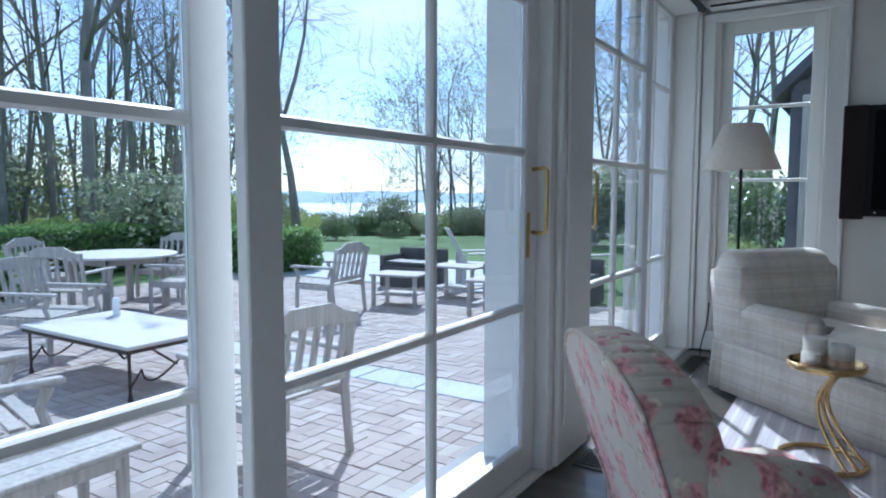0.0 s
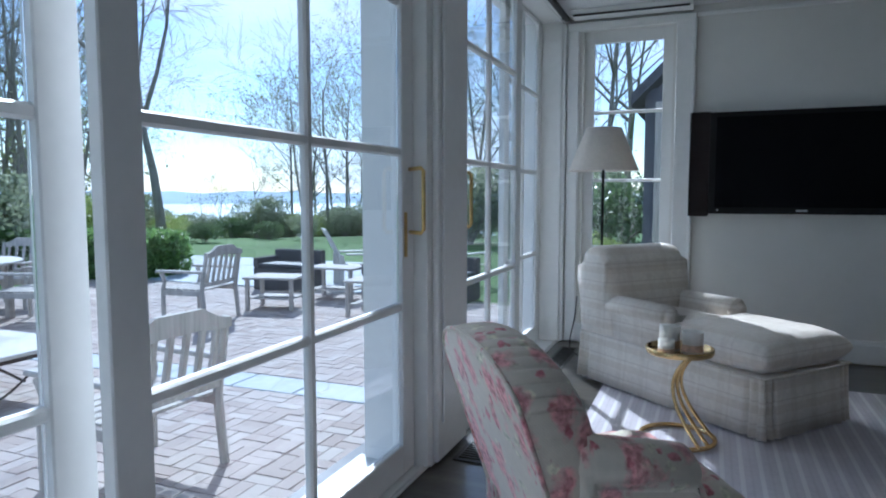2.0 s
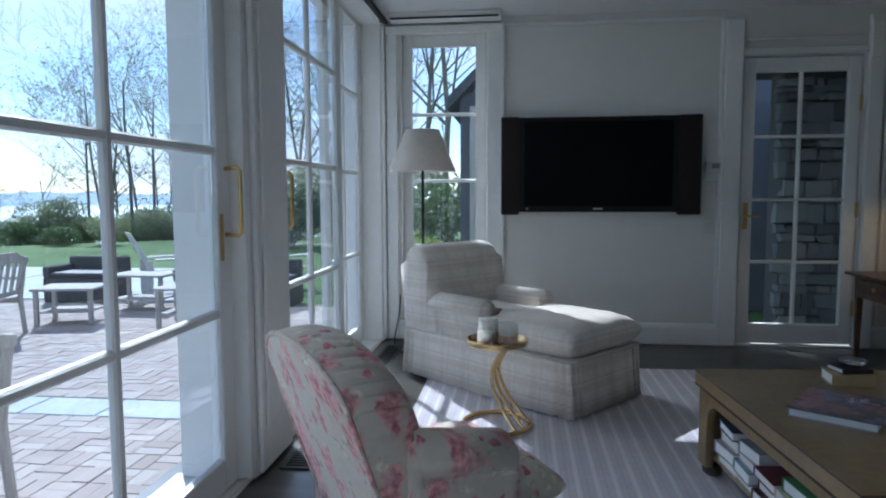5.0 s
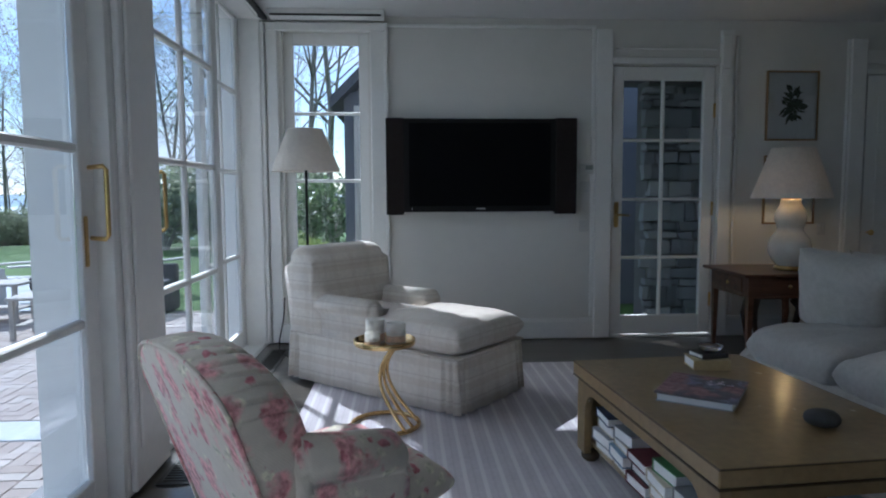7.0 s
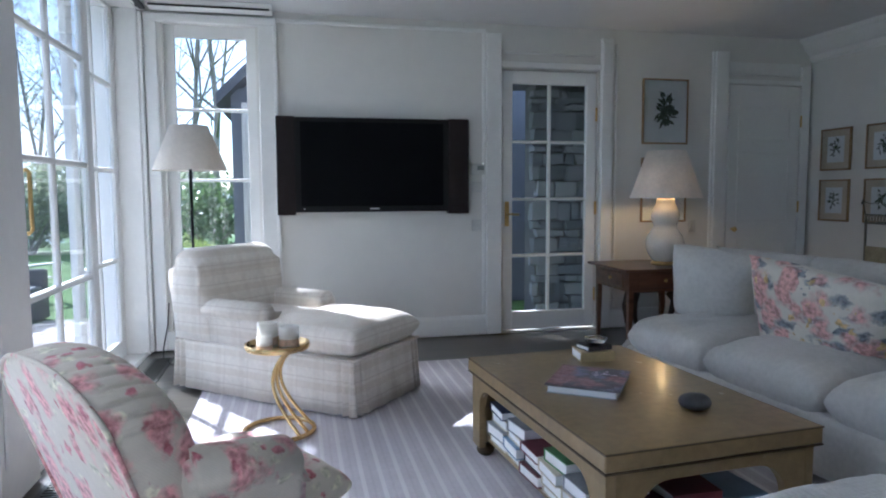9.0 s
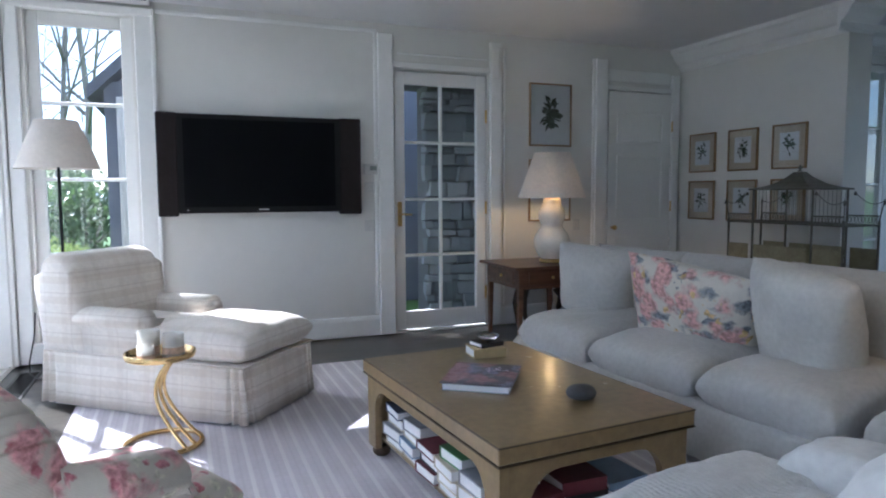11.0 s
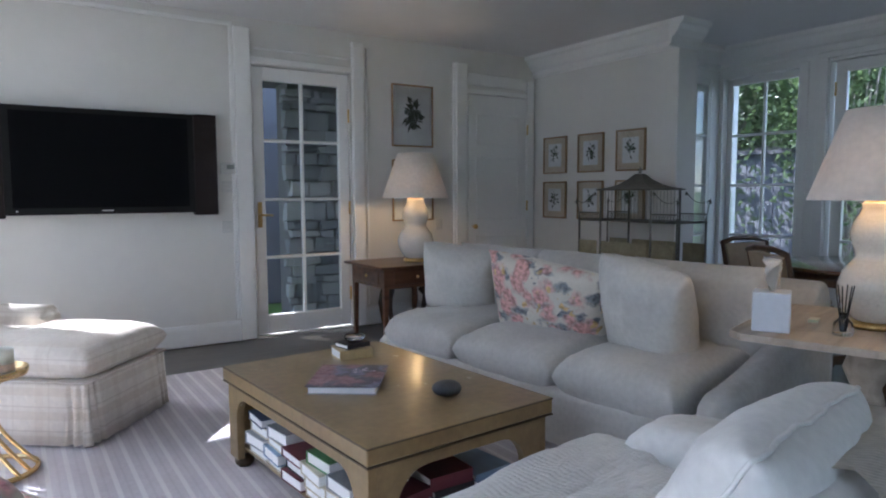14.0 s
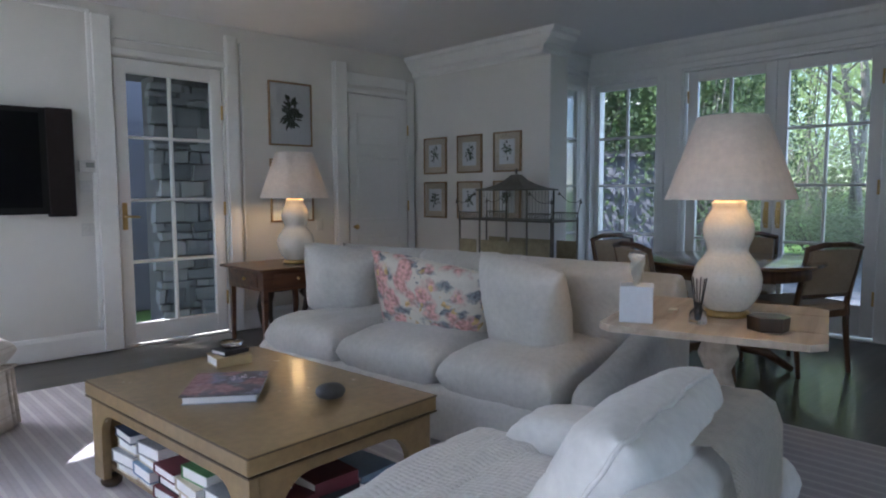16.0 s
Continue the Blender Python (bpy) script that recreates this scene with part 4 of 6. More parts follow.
def sloping_arm(y0, y1, k):
    """A low arm that falls in a soft curve from the back to the front, with a rounded top edge."""
    bm, rows = bmesh.new(), []
    mid, half = (y0 + y1) / 2, (y1 - y0) / 2
    for i in range(25):
        t = i / 24
        x = 1.955 + 0.975 * t
        top = k * (0.435 + 0.20 * (3 * t ** 2 - 2 * t ** 3))
        r = half * (0.55 + 0.45 * min(1.0, (t / 0.10)) ** 0.5)
        top -= 0.05 * (1 - min(1.0, t / 0.10)) ** 2
        ring = [(mid - r, 0.03), (mid - r, top * 0.4), (mid - r, top - r)]
        ring += [(mid + r * math.cos(radians(a)), top - r + r * math.sin(radians(a))) for a in range(160, 10, -20)]
        ring += [(mid + r, top - r), (mid + r, top * 0.4), (mid + r, 0.03)]
        rows.append([bm.verts.new((x, y, z)) for y, z in ring])
    for p, q in zip(rows, rows[1:]):
        for j in range(len(p) - 1):
            bm.faces.new((p[j], q[j], q[j + 1], p[j + 1]))
    for end in (rows[0], rows[-1]):
        bm.faces.new(end)
    return bm


part("arm", sloping_arm(1.33, 1.47, 0.94), M_LINEN, so, "low sloping arm", True)
part("arm", sloping_arm(3.37, 3.50, 0.72), M_LINEN, so, "low sloping arm", True)


def throw_pillow(label, mat, y, z, w, h, t, lean, turn, seed, x=2.36, spin=0, soft=0.08, puff=1.4):
    e = base("throw_pillow", label, "pillow", "pillows on the sofa", m=pose(x, y, z, 0, 0, 6.8))
    part("pillow_case", pillow_mesh(w, h, t, seed=seed, wrinkle=0.013, puff=puff, seg=28, soft_corner=soft, m=pose(0, 0, 0, 0, 0, turn) @ pose(0, 0, 0, 0, lean, 0) @ pose(0, 0, 0, 0, 0, 90 + spin), flat=0.50, square=2.4), mat, e, "", True)


throw_pillow("square pale linen throw pillow with a soft dent", M_LINEN_2, 3.27, 0.612, 0.52, 0.51, 0.28, 66, 26, 41, 2.28, 9, 0.12, 2.4)
throw_pillow("oblong throw pillow printed with pink and grey blooms", M_BLOOM, 2.465, 0.575, 0.68, 0.55, 0.22, 62, 10, 42, 2.27, 10, 0.05)
throw_pillow("square pale linen throw pillow, dented at one side", M_LINEN_2, 1.90, 0.585, 0.48, 0.60, 0.28, 66, -6, 47, 2.34, 10, 0.07, 1.5)

# ---- coffee table ----
TABLE = pose(1.145, 2.225, 0.0, 0, 0, 4.5) @ pose(-1.17, -2.24, 0)      # the table and what lies on it
ct = base("coffee_table", "low ochre lacquered square table with arched apron", "coffee table", m=TABLE @ pose(1.17, 2.24, 0.002))
X, Y, TOP = 0.38, 0.575, 0.42
top = part("tabletop", box(-X, X, -Y, Y, TOP - 0.055, TOP, 0.004), M_OCHRE, ct, "worn ochre top with dark rubbed edges")
part("edge_line", boxes((-X - 0.001, X + 0.001, -Y - 0.001, Y + 0.001, TOP - 0.061, TOP - 0.056)), M_EDGE, top, "dark rubbed edge")
part("edge_line", boxes((-X - 0.0012, X + 0.0012, -Y - 0.0012, -Y + 0.004, TOP - 0.005, TOP - 0.001), (-X - 0.0012, X + 0.0012, Y - 0.004, Y + 0.0012, TOP - 0.005, TOP - 0.001),
                        (-X - 0.0012, -X + 0.004, -Y + 0.004, Y - 0.004, TOP - 0.005, TOP - 0.001), (X - 0.004, X + 0.0012, -Y + 0.004, Y - 0.004, TOP - 0.005, TOP - 0.001)), M_EDGE, top, "dark rubbed edge")


def arch_panel(half, leg, z0, z1, spring):
    """Outline of an apron with its two legs and quarter-round corners."""
    pts = [(-half, z0), (-half + leg, z0), (-half + leg, spring)]
    r = z1 - 0.045 - spring
    pts += arc(-half + leg + r, spring, r, 180, 90, 8)[1:]
    pts += arc(half - leg - r, spring, r, 90, 0, 8)
    pts += [(half - leg, z0), (half, z0), (half, z1), (-half, z1)]
    return pts


for sx in (-1, 1):
    x = sx * (X - 0.03)
    part("apron", extrude_profile(arch_panel(Y - 0.02, 0.085, 0.045, TOP - 0.061, 0.22), 0.03, "x", None, pose(x - 0.015, 0, 0)), M_OCHRE, ct)
for sy in (-1, 1):
    y = sy * (Y - 0.035)
    part("apron", extrude_profile(arch_panel(X - 0.046, 0.07, 0.045, TOP - 0.061, 0.20), 0.03, "y", None, pose(0, y - 0.015, 0)), M_OCHRE, ct)
for sx in (-1, 1):
    for sy in (-1, 1):
        part("foot", lathe([(0, 0), (0.026, 0), (0.038, 0.012), (0.04, 0.026), (0.03, 0.042), (0.022, 0.045), (0, 0.045)], 16, m=pose(sx * (X - 0.06), sy * (Y - 0.06), 0)), M_EDGE, ct, "dark bun foot", True)
part("lower_shelf", box(-X + 0.05, X - 0.05, -Y + 0.055, Y - 0.055, 0.075, 0.095, 0.003), M_OCHRE, ct)


def book(label, x, y, z, w, d, h, turn, cover, group="", name="book"):
    """A closed book lying flat: boards, spine and page block; the spine is at local -y."""
    e = base(name, label, "book", group, m=TABLE @ pose(x, y, z, 0, 0, turn))
    part("cover", boxes((-w / 2, w / 2, -d / 2, d / 2, 0, 0.003), (-w / 2, w / 2, -d / 2, d / 2, h - 0.003, h), (-w / 2, w / 2, -d / 2, -d / 2 + 0.004, 0.003, h - 0.003)), cover, e)
    part("page_block", box(-w / 2 + 0.004, w / 2 - 0.004, -d / 2 + 0.0045, d / 2 - 0.005, 0.0032, h - 0.0032), M_PAPER, e, "white page block")
    return e


Z = TOP + 0.003
bk = book("large picture book with a dark red and violet cover", 1.08, 2.27, Z, 0.25, 0.30, 0.028, 140, BOOK[3], name="picture_book")
pic = part("cover_picture", box(-0.133, 0.133, -0.153, 0.153, 0.0282, 0.0292), M_PHOTO, bk, "dark red flower picture")
part("pale_bloom", leaf_cluster(bmesh.new(), 0.10, 0.09, 16, 77, pose(-0.05, -0.06, 0.0302, -90, 0, 0)), material("pale_lilac_ink", (0.62, 0.52, 0.62), 0.5), pic, "pale lilac flower")
book("small thick book with a buff cover", 1.30, 2.63, Z, 0.15, 0.13, 0.04, -10, BOOK[8], name="small_book")
book("small black book lying on another", 1.31, 2.64, Z + 0.0405, 0.12, 0.10, 0.02, 6, BOOK[6], name="small_book")
e = base("glass_dish", "small round cut glass dish on books", "dish", m=TABLE @ pose(1.32, 2.64, Z + 0.061))
part("bowl", lathe([(0, 0.0), (0.03, 0.0), (0.045, 0.012), (0.05, 0.026), (0.045, 0.027), (0.038, 0.012), (0, 0.008)], 20), M_CRYSTAL, e, "", True)
e = base("pebble", "smooth dark grey pebble on the coffee table", "stone", m=pose(1.275, 1.91, Z - 0.001))
bm = bmesh.new()
bmesh.ops.create_icosphere(bm, subdivisions=3, radius=1)
for v in bm.verts:
    v.co = Vector((v.co.x * 0.055, v.co.y * 0.047, v.co.z * 0.028 + 0.028)) + v.co * 0.004 * noise.noise(v.co * 1.3)
part("stone_body", bm, M_STONE, e, "", True)

rnd = random.Random(5)
SH = 0.098
labels = ["navy", "green", "wine", "grey", "cream", "blue", "black", "violet", "yellow"]
y = 2.66
for stack in ((4, 3, 4, 0), (4, 5, 4, 3), (2, 6, 2), (4, 4, 4, 1), (7, 4, 3)):
    z = SH
    wid = rnd.uniform(0.15, 0.17)
    for k in stack:
        h = rnd.uniform(0.03, 0.047)
        book("closed book with a %s cover, stacked on the shelf" % labels[k], 0.945 + rnd.uniform(-0.012, 0.012), y - wid / 2 + rnd.uniform(-0.006, 0.006), z, 0.23, wid - 0.008, h, rnd.uniform(-4, 4) + 180, BOOK[k], "books under the table")
        z += h + 0.0006
    y -= wid + 0.008
x = 1.43
for stack in ((6, 0, 5), (2, 3, 6, 2), (6, 7, 2)):
    z = SH
    wid = rnd.uniform(0.14, 0.17)
    for k in stack:
        h = rnd.uniform(0.02, 0.045)
        book("closed book with a %s cover, stacked on the shelf" % labels[k], x - wid / 2, 1.86 + rnd.uniform(-0.01, 0.012), z, wid, 0.21, h, rnd.uniform(-5, 5), BOOK[k], "books under the table")
        z += h + 0.0006
    x -= wid + 0.01

# ---- gold drinks table with candles ----
gt = base("drinks_table", "small round gold metal table with curved stem", "side table", m=pose(-0.105, 3.19, 0.003) @ Matrix.Diagonal((1, 1, 1.05, 1)))
ring = [(0.165 * math.cos(2 * math.pi * i / 40), 0.165 * math.sin(2 * math.pi * i / 40), 0.011) for i in range(40)]
part("base_ring", tube(ring, 0.011, 8, closed=True), M_GOLD, gt, "", True)
for a in (-22, 0, 22):
    pts = []
    for i in range(19):
        t = i / 18
        off = a * (0.0026 * (1 - t) + 0.0006)
        pts.append((0.155 - 0.20 * math.sin(t * math.pi * 0.62) + 0.10 * t ** 3, off, 0.012 + 0.375 * t))
    part("stem", tube(pts, 0.0085, 8), M_GOLD, gt, "curved gold bar", True, Matrix.Rotation(radians(-30), 4, "Z"))
part("tray", lathe([(0, 0.385), (0.135, 0.385), (0.148, 0.389), (0.152, 0.40), (0.151, 0.415), (0.146, 0.415), (0.143, 0.397), (0, 0.395)], 40), M_GOLD, gt, "shallow gold tray top", True)
for x, y, r, h in ((-0.045, 0.015, 0.047, 0.115), (0.055, -0.015, 0.047, 0.10), (-0.055, -0.085, 0.036, 0.07)):
    e = base("jar_candle", "cream candle in a glass jar", "candle", "candles on the drinks table", m=pose(-0.105 + x, 3.19 + y, 0.419))
    part("wax", lathe([(0, 0.004), (r - 0.005, 0.004), (r - 0.005, h * 0.72), (0.008, h * 0.70), (0.0, h * 0.70)], 20), M_WAX, e, "", True)
    g = part("glass_jar", lathe([(0, 0.0), (r, 0.0), (r, h), (r - 0.003, h), (r - 0.003, 0.003), (0, 0.003)], 20), M_JAR, e, "", True)
    g.visible_shadow = False
    part("label_band", lathe([(r + 0.0006, h * 0.10), (r + 0.0006, h * 0.42)], 20), M_LABEL, g, "rust-speckled label", True)


# ---- lamps ----
def empire_shade(r0, r1, z0, z1):
    n = [(r0, z0), (r1, z1), (r1 - 0.003, z1), (r0 - 0.003, z0), (r0, z0)]
    return lathe(n, 40)


def gourd_lamp(x, y, z, s, label):
    e = base("table_lamp", label, "lamp", "gourd lamps", m=pose(x, y, z))
    part("plinth", lathe([(0, 0), (0.085 * s, 0), (0.088 * s, 0.012 * s), (0.078 * s, 0.022 * s), (0, 0.022 * s)], 32), M_BRASS, e, "gilt wooden plinth", True)
    pr = [(0, 0.022), (0.07, 0.023), (0.078, 0.03), (0.105, 0.065), (0.122, 0.11), (0.124, 0.145), (0.112, 0.19), (0.085, 0.225), (0.072, 0.245), (0.076, 0.265), (0.088, 0.295), (0.092, 0.325),
          (0.084, 0.36), (0.066, 0.39), (0.058, 0.41), (0.062, 0.425), (0.055, 0.43), (0, 0.43)]
    part("gourd_body", lathe([(r * s, h * s) for r, h in pr], 40), M_CERAMIC, e, "crackled cream double gourd body", True)
    neck = part("neck", lathe([(0.055 * s, 0.43 * s), (0.05 * s, 0.437 * s), (0.012 * s, 0.445 * s), (0.012 * s, 0.50 * s), (0, 0.50 * s)], 20), M_BRASS, e, "brass fitting", True)
    part("bulb", lathe([(0, 0.446 * s), (0.022 * s, 0.45 * s), (0.032 * s, 0.48 * s), (0.026 * s, 0.52 * s), (0, 0.54 * s)], 16), M_BULB, neck, "glowing bulb", True).visible_shadow = False
    part("shade", empire_shade(0.230 * s, 0.122 * s, 0.437 * s, 0.742 * s), M_SHADE, e, "pale pink linen shade", True)
    part("harp", tube([(0.0, 0.05 * s, 0.46 * s), (0, 0.06 * s, 0.55 * s), (0, 0.03 * s, 0.69 * s), (0, 0, 0.71 * s), (0, -0.03 * s, 0.69 * s), (0, -0.06 * s, 0.55 * s), (0, -0.05 * s, 0.46 * s)], 0.003, 6), M_BRASS, e, "", True)
    la = new("lamp_bulb_light", bpy.data.lights.new("bulb", "POINT"))
    la.data.energy, la.data.color, la.data.shadow_soft_size = 0.45 * s, (1.0, 0.66, 0.36), 0.03
    la.parent = e
    la.matrix_basis = pose(0, 0, 0.50 * s)
    return e


# end table against the north wall
et = base("end_table", "reddish brown wooden end table with a drawer", "end table", m=pose(2.585, 4.545, -0.011))
part("tabletop", box(-0.33, 0.36, -0.31, 0.33, 0.588, 0.608, 0.005), M_MAHOG, et)
part("apron", boxes((-0.28, 0.31, -0.26, -0.24, 0.44, 0.588), (-0.28, 0.31, 0.26, 0.28, 0.44, 0.588), (-0.28, -0.26, -0.24, 0.26, 0.44, 0.588), (0.29, 0.31, -0.24, 0.26, 0.44, 0.588)), M_MAHOG, et)
dr = part("drawer_front", box(-0.20, 0.23, -0.268, -0.259, 0.465, 0.57, 0.004), M_MAHOG, et)
dr2 = part("drawer_front", box(-0.288, -0.279, -0.18, 0.20, 0.465, 0.57, 0.004), M_MAHOG, et)
part("knob", lathe([(0, 0), (0.008, 0), (0.013, 0.014), (0.0, 0.02)], 12, m=pose(0.0, -0.268, 0.52, 90)), M_BRASS, dr, "small brass knob", True)
part("knob", lathe([(0, 0), (0.008, 0), (0.013, 0.014), (0.0, 0.02)], 12, m=pose(-0.288, 0.0, 0.52, 0, -90)), M_BRASS, dr2, "small brass knob", True)
for x in (-0.26, 0.29):
    for y in (-0.24, 0.26):
        bm = bmesh.new()
        add_box(bm, x - 0.022, x + 0.022, y - 0.022, y + 0.022, 0, 0.588)
        for v in bm.verts:
            if v.co.z < 0.1:
                v.co.x, v.co.y = x + (v.co.x - x) * 0.55, y + (v.co.y - y) * 0.55
        part("leg", bm, M_MAHOG, et)
gourd_lamp(2.72, 4.52, 0.598, 1.15, "cream gourd lamp with pale shade on end table")
# dark curved-leg stool pushed behind the end table
st = base("carved_stool", "dark carved stool with curved legs by the wall", "stool", m=pose(2.86, 4.98, -0.011))
part("seat", soft_box(-0.18, 0.18, -0.10, 0.10, 0.33, 0.39, 0.02), M_DARKWOOD, st)
for x in (-0.15, 0.15):
    part("leg", tube([(x, -0.06, 0.33), (x * 1.25, -0.09, 0.26), (x * 1.1, -0.07, 0.14), (x * 0.95, -0.06, 0.06), (x * 1.2, -0.10, 0.02)], [0.035, 0.034, 0.022, 0.018, 0.026], 10), M_DARKWOOD, st, "", True)
    part("leg", tube([(x, 0.06, 0.33), (x * 1.2, 0.08, 0.2), (x, 0.07, 0.0)], [0.03, 0.022, 0.016], 8), M_DARKWOOD, st, "", True)

# pine drop-leaf table beside the sofa
pt = base("drop_leaf_table", "scrubbed pine drop-leaf table on turned pedestal", "table", m=pose(2.33, 1.01, 0.0, 0, 0, 16))


def clipped(x0, x1, y0, y1, c, sides):
    out = []
    for (x, y, sx, sy, on) in ((x0, y0, 1, 1, sides[0]), (x1, y0, -1, 1, sides[1]), (x1, y1, -1, -1, sides[2]), (x0, y1, 1, -1, sides[3])):
        a, b = (x, y + sy * c), (x + sx * c, y)
        if not on:
            out.append((x, y))
        else:
            out += [a, b] if (sx * sy) > 0 else [b, a]
    return out


for x0, x1, sides in ((-0.36, -0.166, (1, 0, 0, 1)), (-0.161, 0.161, (0, 0, 0, 0)), (0.166, 0.36, (0, 1, 1, 0))):
    bm = extrude_profile(clipped(x0, x1, -0.34, 0.34, 0.045, sides), 0.022, "z", None, pose(0, 0, 0.674))
    part("table_leaf", bm, M_PINE, pt, "pale scrubbed pine leaf")
part("pedestal", lathe([(0, 0.10), (0.075, 0.10), (0.08, 0.16), (0.05, 0.2), (0.065, 0.28), (0.085, 0.36), (0.06, 0.44), (0.045, 0.5), (0.07, 0.56), (0.05, 0.62), (0.09, 0.66), (0.09, 0.673), (0, 0.673)], 24), M_PINE, pt, "turned pine column", True)
for a in (45, 135, 225, 315):
    c, s = math.cos(radians(a)), math.sin(radians(a))
    part("foot", tube([(0.04 * c, 0.04 * s, 0.15), (0.16 * c, 0.16 * s, 0.12), (0.24 * c, 0.24 * s, 0.05), (0.28 * c, 0.28 * s, 0.012)], [0.035, 0.03, 0.024, 0.02], 8), M_PINE, pt, "", True)
gourd_lamp(2.36, 1.00, 0.6965, 0.95, "cream gourd lamp with pale shade on pine table")
tb = base("tissue_box", "white tissue box with a pulled tissue", "tissue box", m=pose(2.045, 1.175, 0.6965, 0, 0, 28))
part("carton", box(-0.055, 0.055, -0.055, 0.055, 0, 0.125, 0.003), M_TISSUEBOX, tb)
bm = bmesh.new()
rows = []
for i in range(9):
    t = i / 8
    rows.append([bm.verts.new(((k / 10 - 0.5) * (0.05 + 0.17 * t - 0.12 * t * t) - 0.035 * t, 0.022 * math.sin(k * 1.3 + i * 0.5) * (0.4 + t), 0.126 + 0.10 * t + 0.012 * math.sin(k * 0.9) * t)) for k in range(11)])
for a, b in zip(rows, rows[1:]):
    for k in range(10):
        bm.faces.new((a[k], a[k + 1], b[k + 1], b[k]))
bmesh.ops.solidify(bm, geom=bm.faces[:], thickness=0.002)
part("tissue", bm, M_PAPER, tb, "crumpled white tissue", True)
rd = base("reed_diffuser", "small glass reed diffuser with dark sticks", "diffuser", m=pose(2.14, 1.00, 0.6965))
part("bottle", lathe([(0, 0), (0.028, 0), (0.03, 0.008), (0.026, 0.04), (0.012, 0.055), (0.012, 0.07), (0.009, 0.07), (0.009, 0.05), (0, 0.045)], 16), M_CRYSTAL, rd, "", True)
for k in range(6):
    a = k * 60 + 10
    part("reed", tube([(0.004 * math.cos(radians(a)), 0.004 * math.sin(radians(a)), 0.012), (0.026 * math.cos(radians(a)), 0.026 * math.sin(radians(a)), 0.155)], 0.002, 5), M_BLACK, rd)
hx = base("hexagonal_box", "small dark six-sided wooden box", "box", m=pose(2.20, 0.795, 0.6965))
part("box_body", lathe([(0, 0), (0.062, 0), (0.065, 0.045), (0.05, 0.047), (0.0, 0.047)], 6), M_DARKWOOD, hx)
cd = base("note_card", "small folded cream card on pine table", "card", m=pose(2.28, 1.16, 0.6965, 0, 0, 20))
part("paper", box(-0.025, 0.025, -0.015, 0.015, 0, 0.012, 0.001), M_WAX, cd)

# floor lamp behind the chaise
fl = base("floor_lamp", "black iron floor lamp with a white shade", "floor lamp", m=pose(-0.655, 4.47, -0.011))
part("pole", tube([(0, 0, 0.05), (0, 0, 1.52)], 0.009, 8), M_BLACK, fl, "", True)
for a in (20, 140, 260):
    c, s = math.cos(radians(a)), math.sin(radians(a))
    part("foot", tube([(0, 0, 0.20), (0.05 * c, 0.05 * s, 0.16), (0.09 * c, 0.09 * s, 0.05), (0.13 * c, 0.13 * s, 0.008), (0.15 * c, 0.15 * s, 0.02)], 0.008, 8), M_BLACK, fl, "", True)
part("shade", empire_shade(0.228, 0.115, 1.305, 1.585), M_SHADE_W, fl, "white cone shade", True)
part("shade_spider", tube([(-0.112, 0, 1.575), (0, 0, 1.55), (0.112, 0, 1.575)], 0.003, 6), M_BLACK, fl)
cord = base("lamp_cord", "black flex running from wall to floor lamp", "cable")
part("flex", tube([(-0.92, 5.05, 0.36), (-0.93, 5.03, 0.20), (-0.95, 4.95, 0.05), (-0.93, 4.84, -0.003), (-0.86, 4.70, -0.004), (-0.78, 4.58, -0.004), (-0.70, 4.50, -0.003)], 0.005, 6), M_BLACK, cord, "", True)

# ---- birdcage stand by the print wall ----
bc = base("birdcage_stand", "painted metal pagoda birdcage on a shelved stand", "birdcage", m=pose(4.20, 3.53, -0.011) @ Matrix.Diagonal((1, 0.84, 1, 1)))
for y in (-0.58, -0.30, 0.30, 0.58):
    for x in (-0.17, 0.17):
        h = 0.955 if abs(y) > 0.5 else 1.17
        part("post", tube([(x, y, 0), (x, y, h)], 0.010, 6), M_CAGE, bc)
for z in (0.25, 0.58, 0.93):
    part("shelf", box(-0.18, 0.18, -0.59, 0.59, z - 0.012, z, 0.003), M_CAGE, bc)
for x in (-0.175, 0.175):
    part("gallery_rail", tube([(x, -0.58, 0.985), (x, -0.30, 0.985)], 0.005, 6), M_CAGE, bc)
    part("gallery_rail", tube([(x, 0.30, 0.985), (x, 0.58, 0.985)], 0.005, 6), M_CAGE, bc)
    for k in range(9):
        for s in (-1, 1):
            part("gallery_ring", tube([(x, s * (0.32 + 0.03 * k) + 0.013 * math.cos(a), 0.957 + 0.022 * math.sin(a)) for a in (2 * math.pi * i / 8 for i in range(8))], 0.0022, 4, closed=True), M_CAGE, bc)
for y0, y1 in ((-0.56, -0.33), (-0.27, 0.27), (0.33, 0.56)):
    part("painted_panel", box(-0.186, -0.180, y0, y1, 0.60, 0.76, 0.002), M_CAGE_P, bc, "faded painted panel")
    part("painted_panel", box(0.180, 0.186, y0, y1, 0.60, 0.76, 0.002), M_CAGE_P, bc, "faded painted panel")
for k in range(15):
    y = -0.28 + 0.04 * k
    for x in (-0.17, 0.17):
        part("cage_wire", tube([(x, y, 0.93), (x, y, 1.165)], 0.0018, 4), M_CAGE, bc)
bm = bmesh.new()
rings = []
for s, z in ((1.0, 1.165), (1.0, 1.175), (0.74, 1.188), (0.50, 1.212), (0.28, 1.252), (0.12, 1.295)):
    rings.append([bm.verts.new((sx * 0.20 * s, sy * 0.33 * s, z)) for sx, sy in ((-1, -1), (1, -1), (1, 1), (-1, 1))])
for a, b in zip(rings, rings[1:]):
    for i in range(4):
        bm.faces.new((a[i], a[(i + 1) % 4], b[(i + 1) % 4], b[i]))
bm.faces.new(rings[0])
bm.faces.new(list(reversed(rings[-1])))
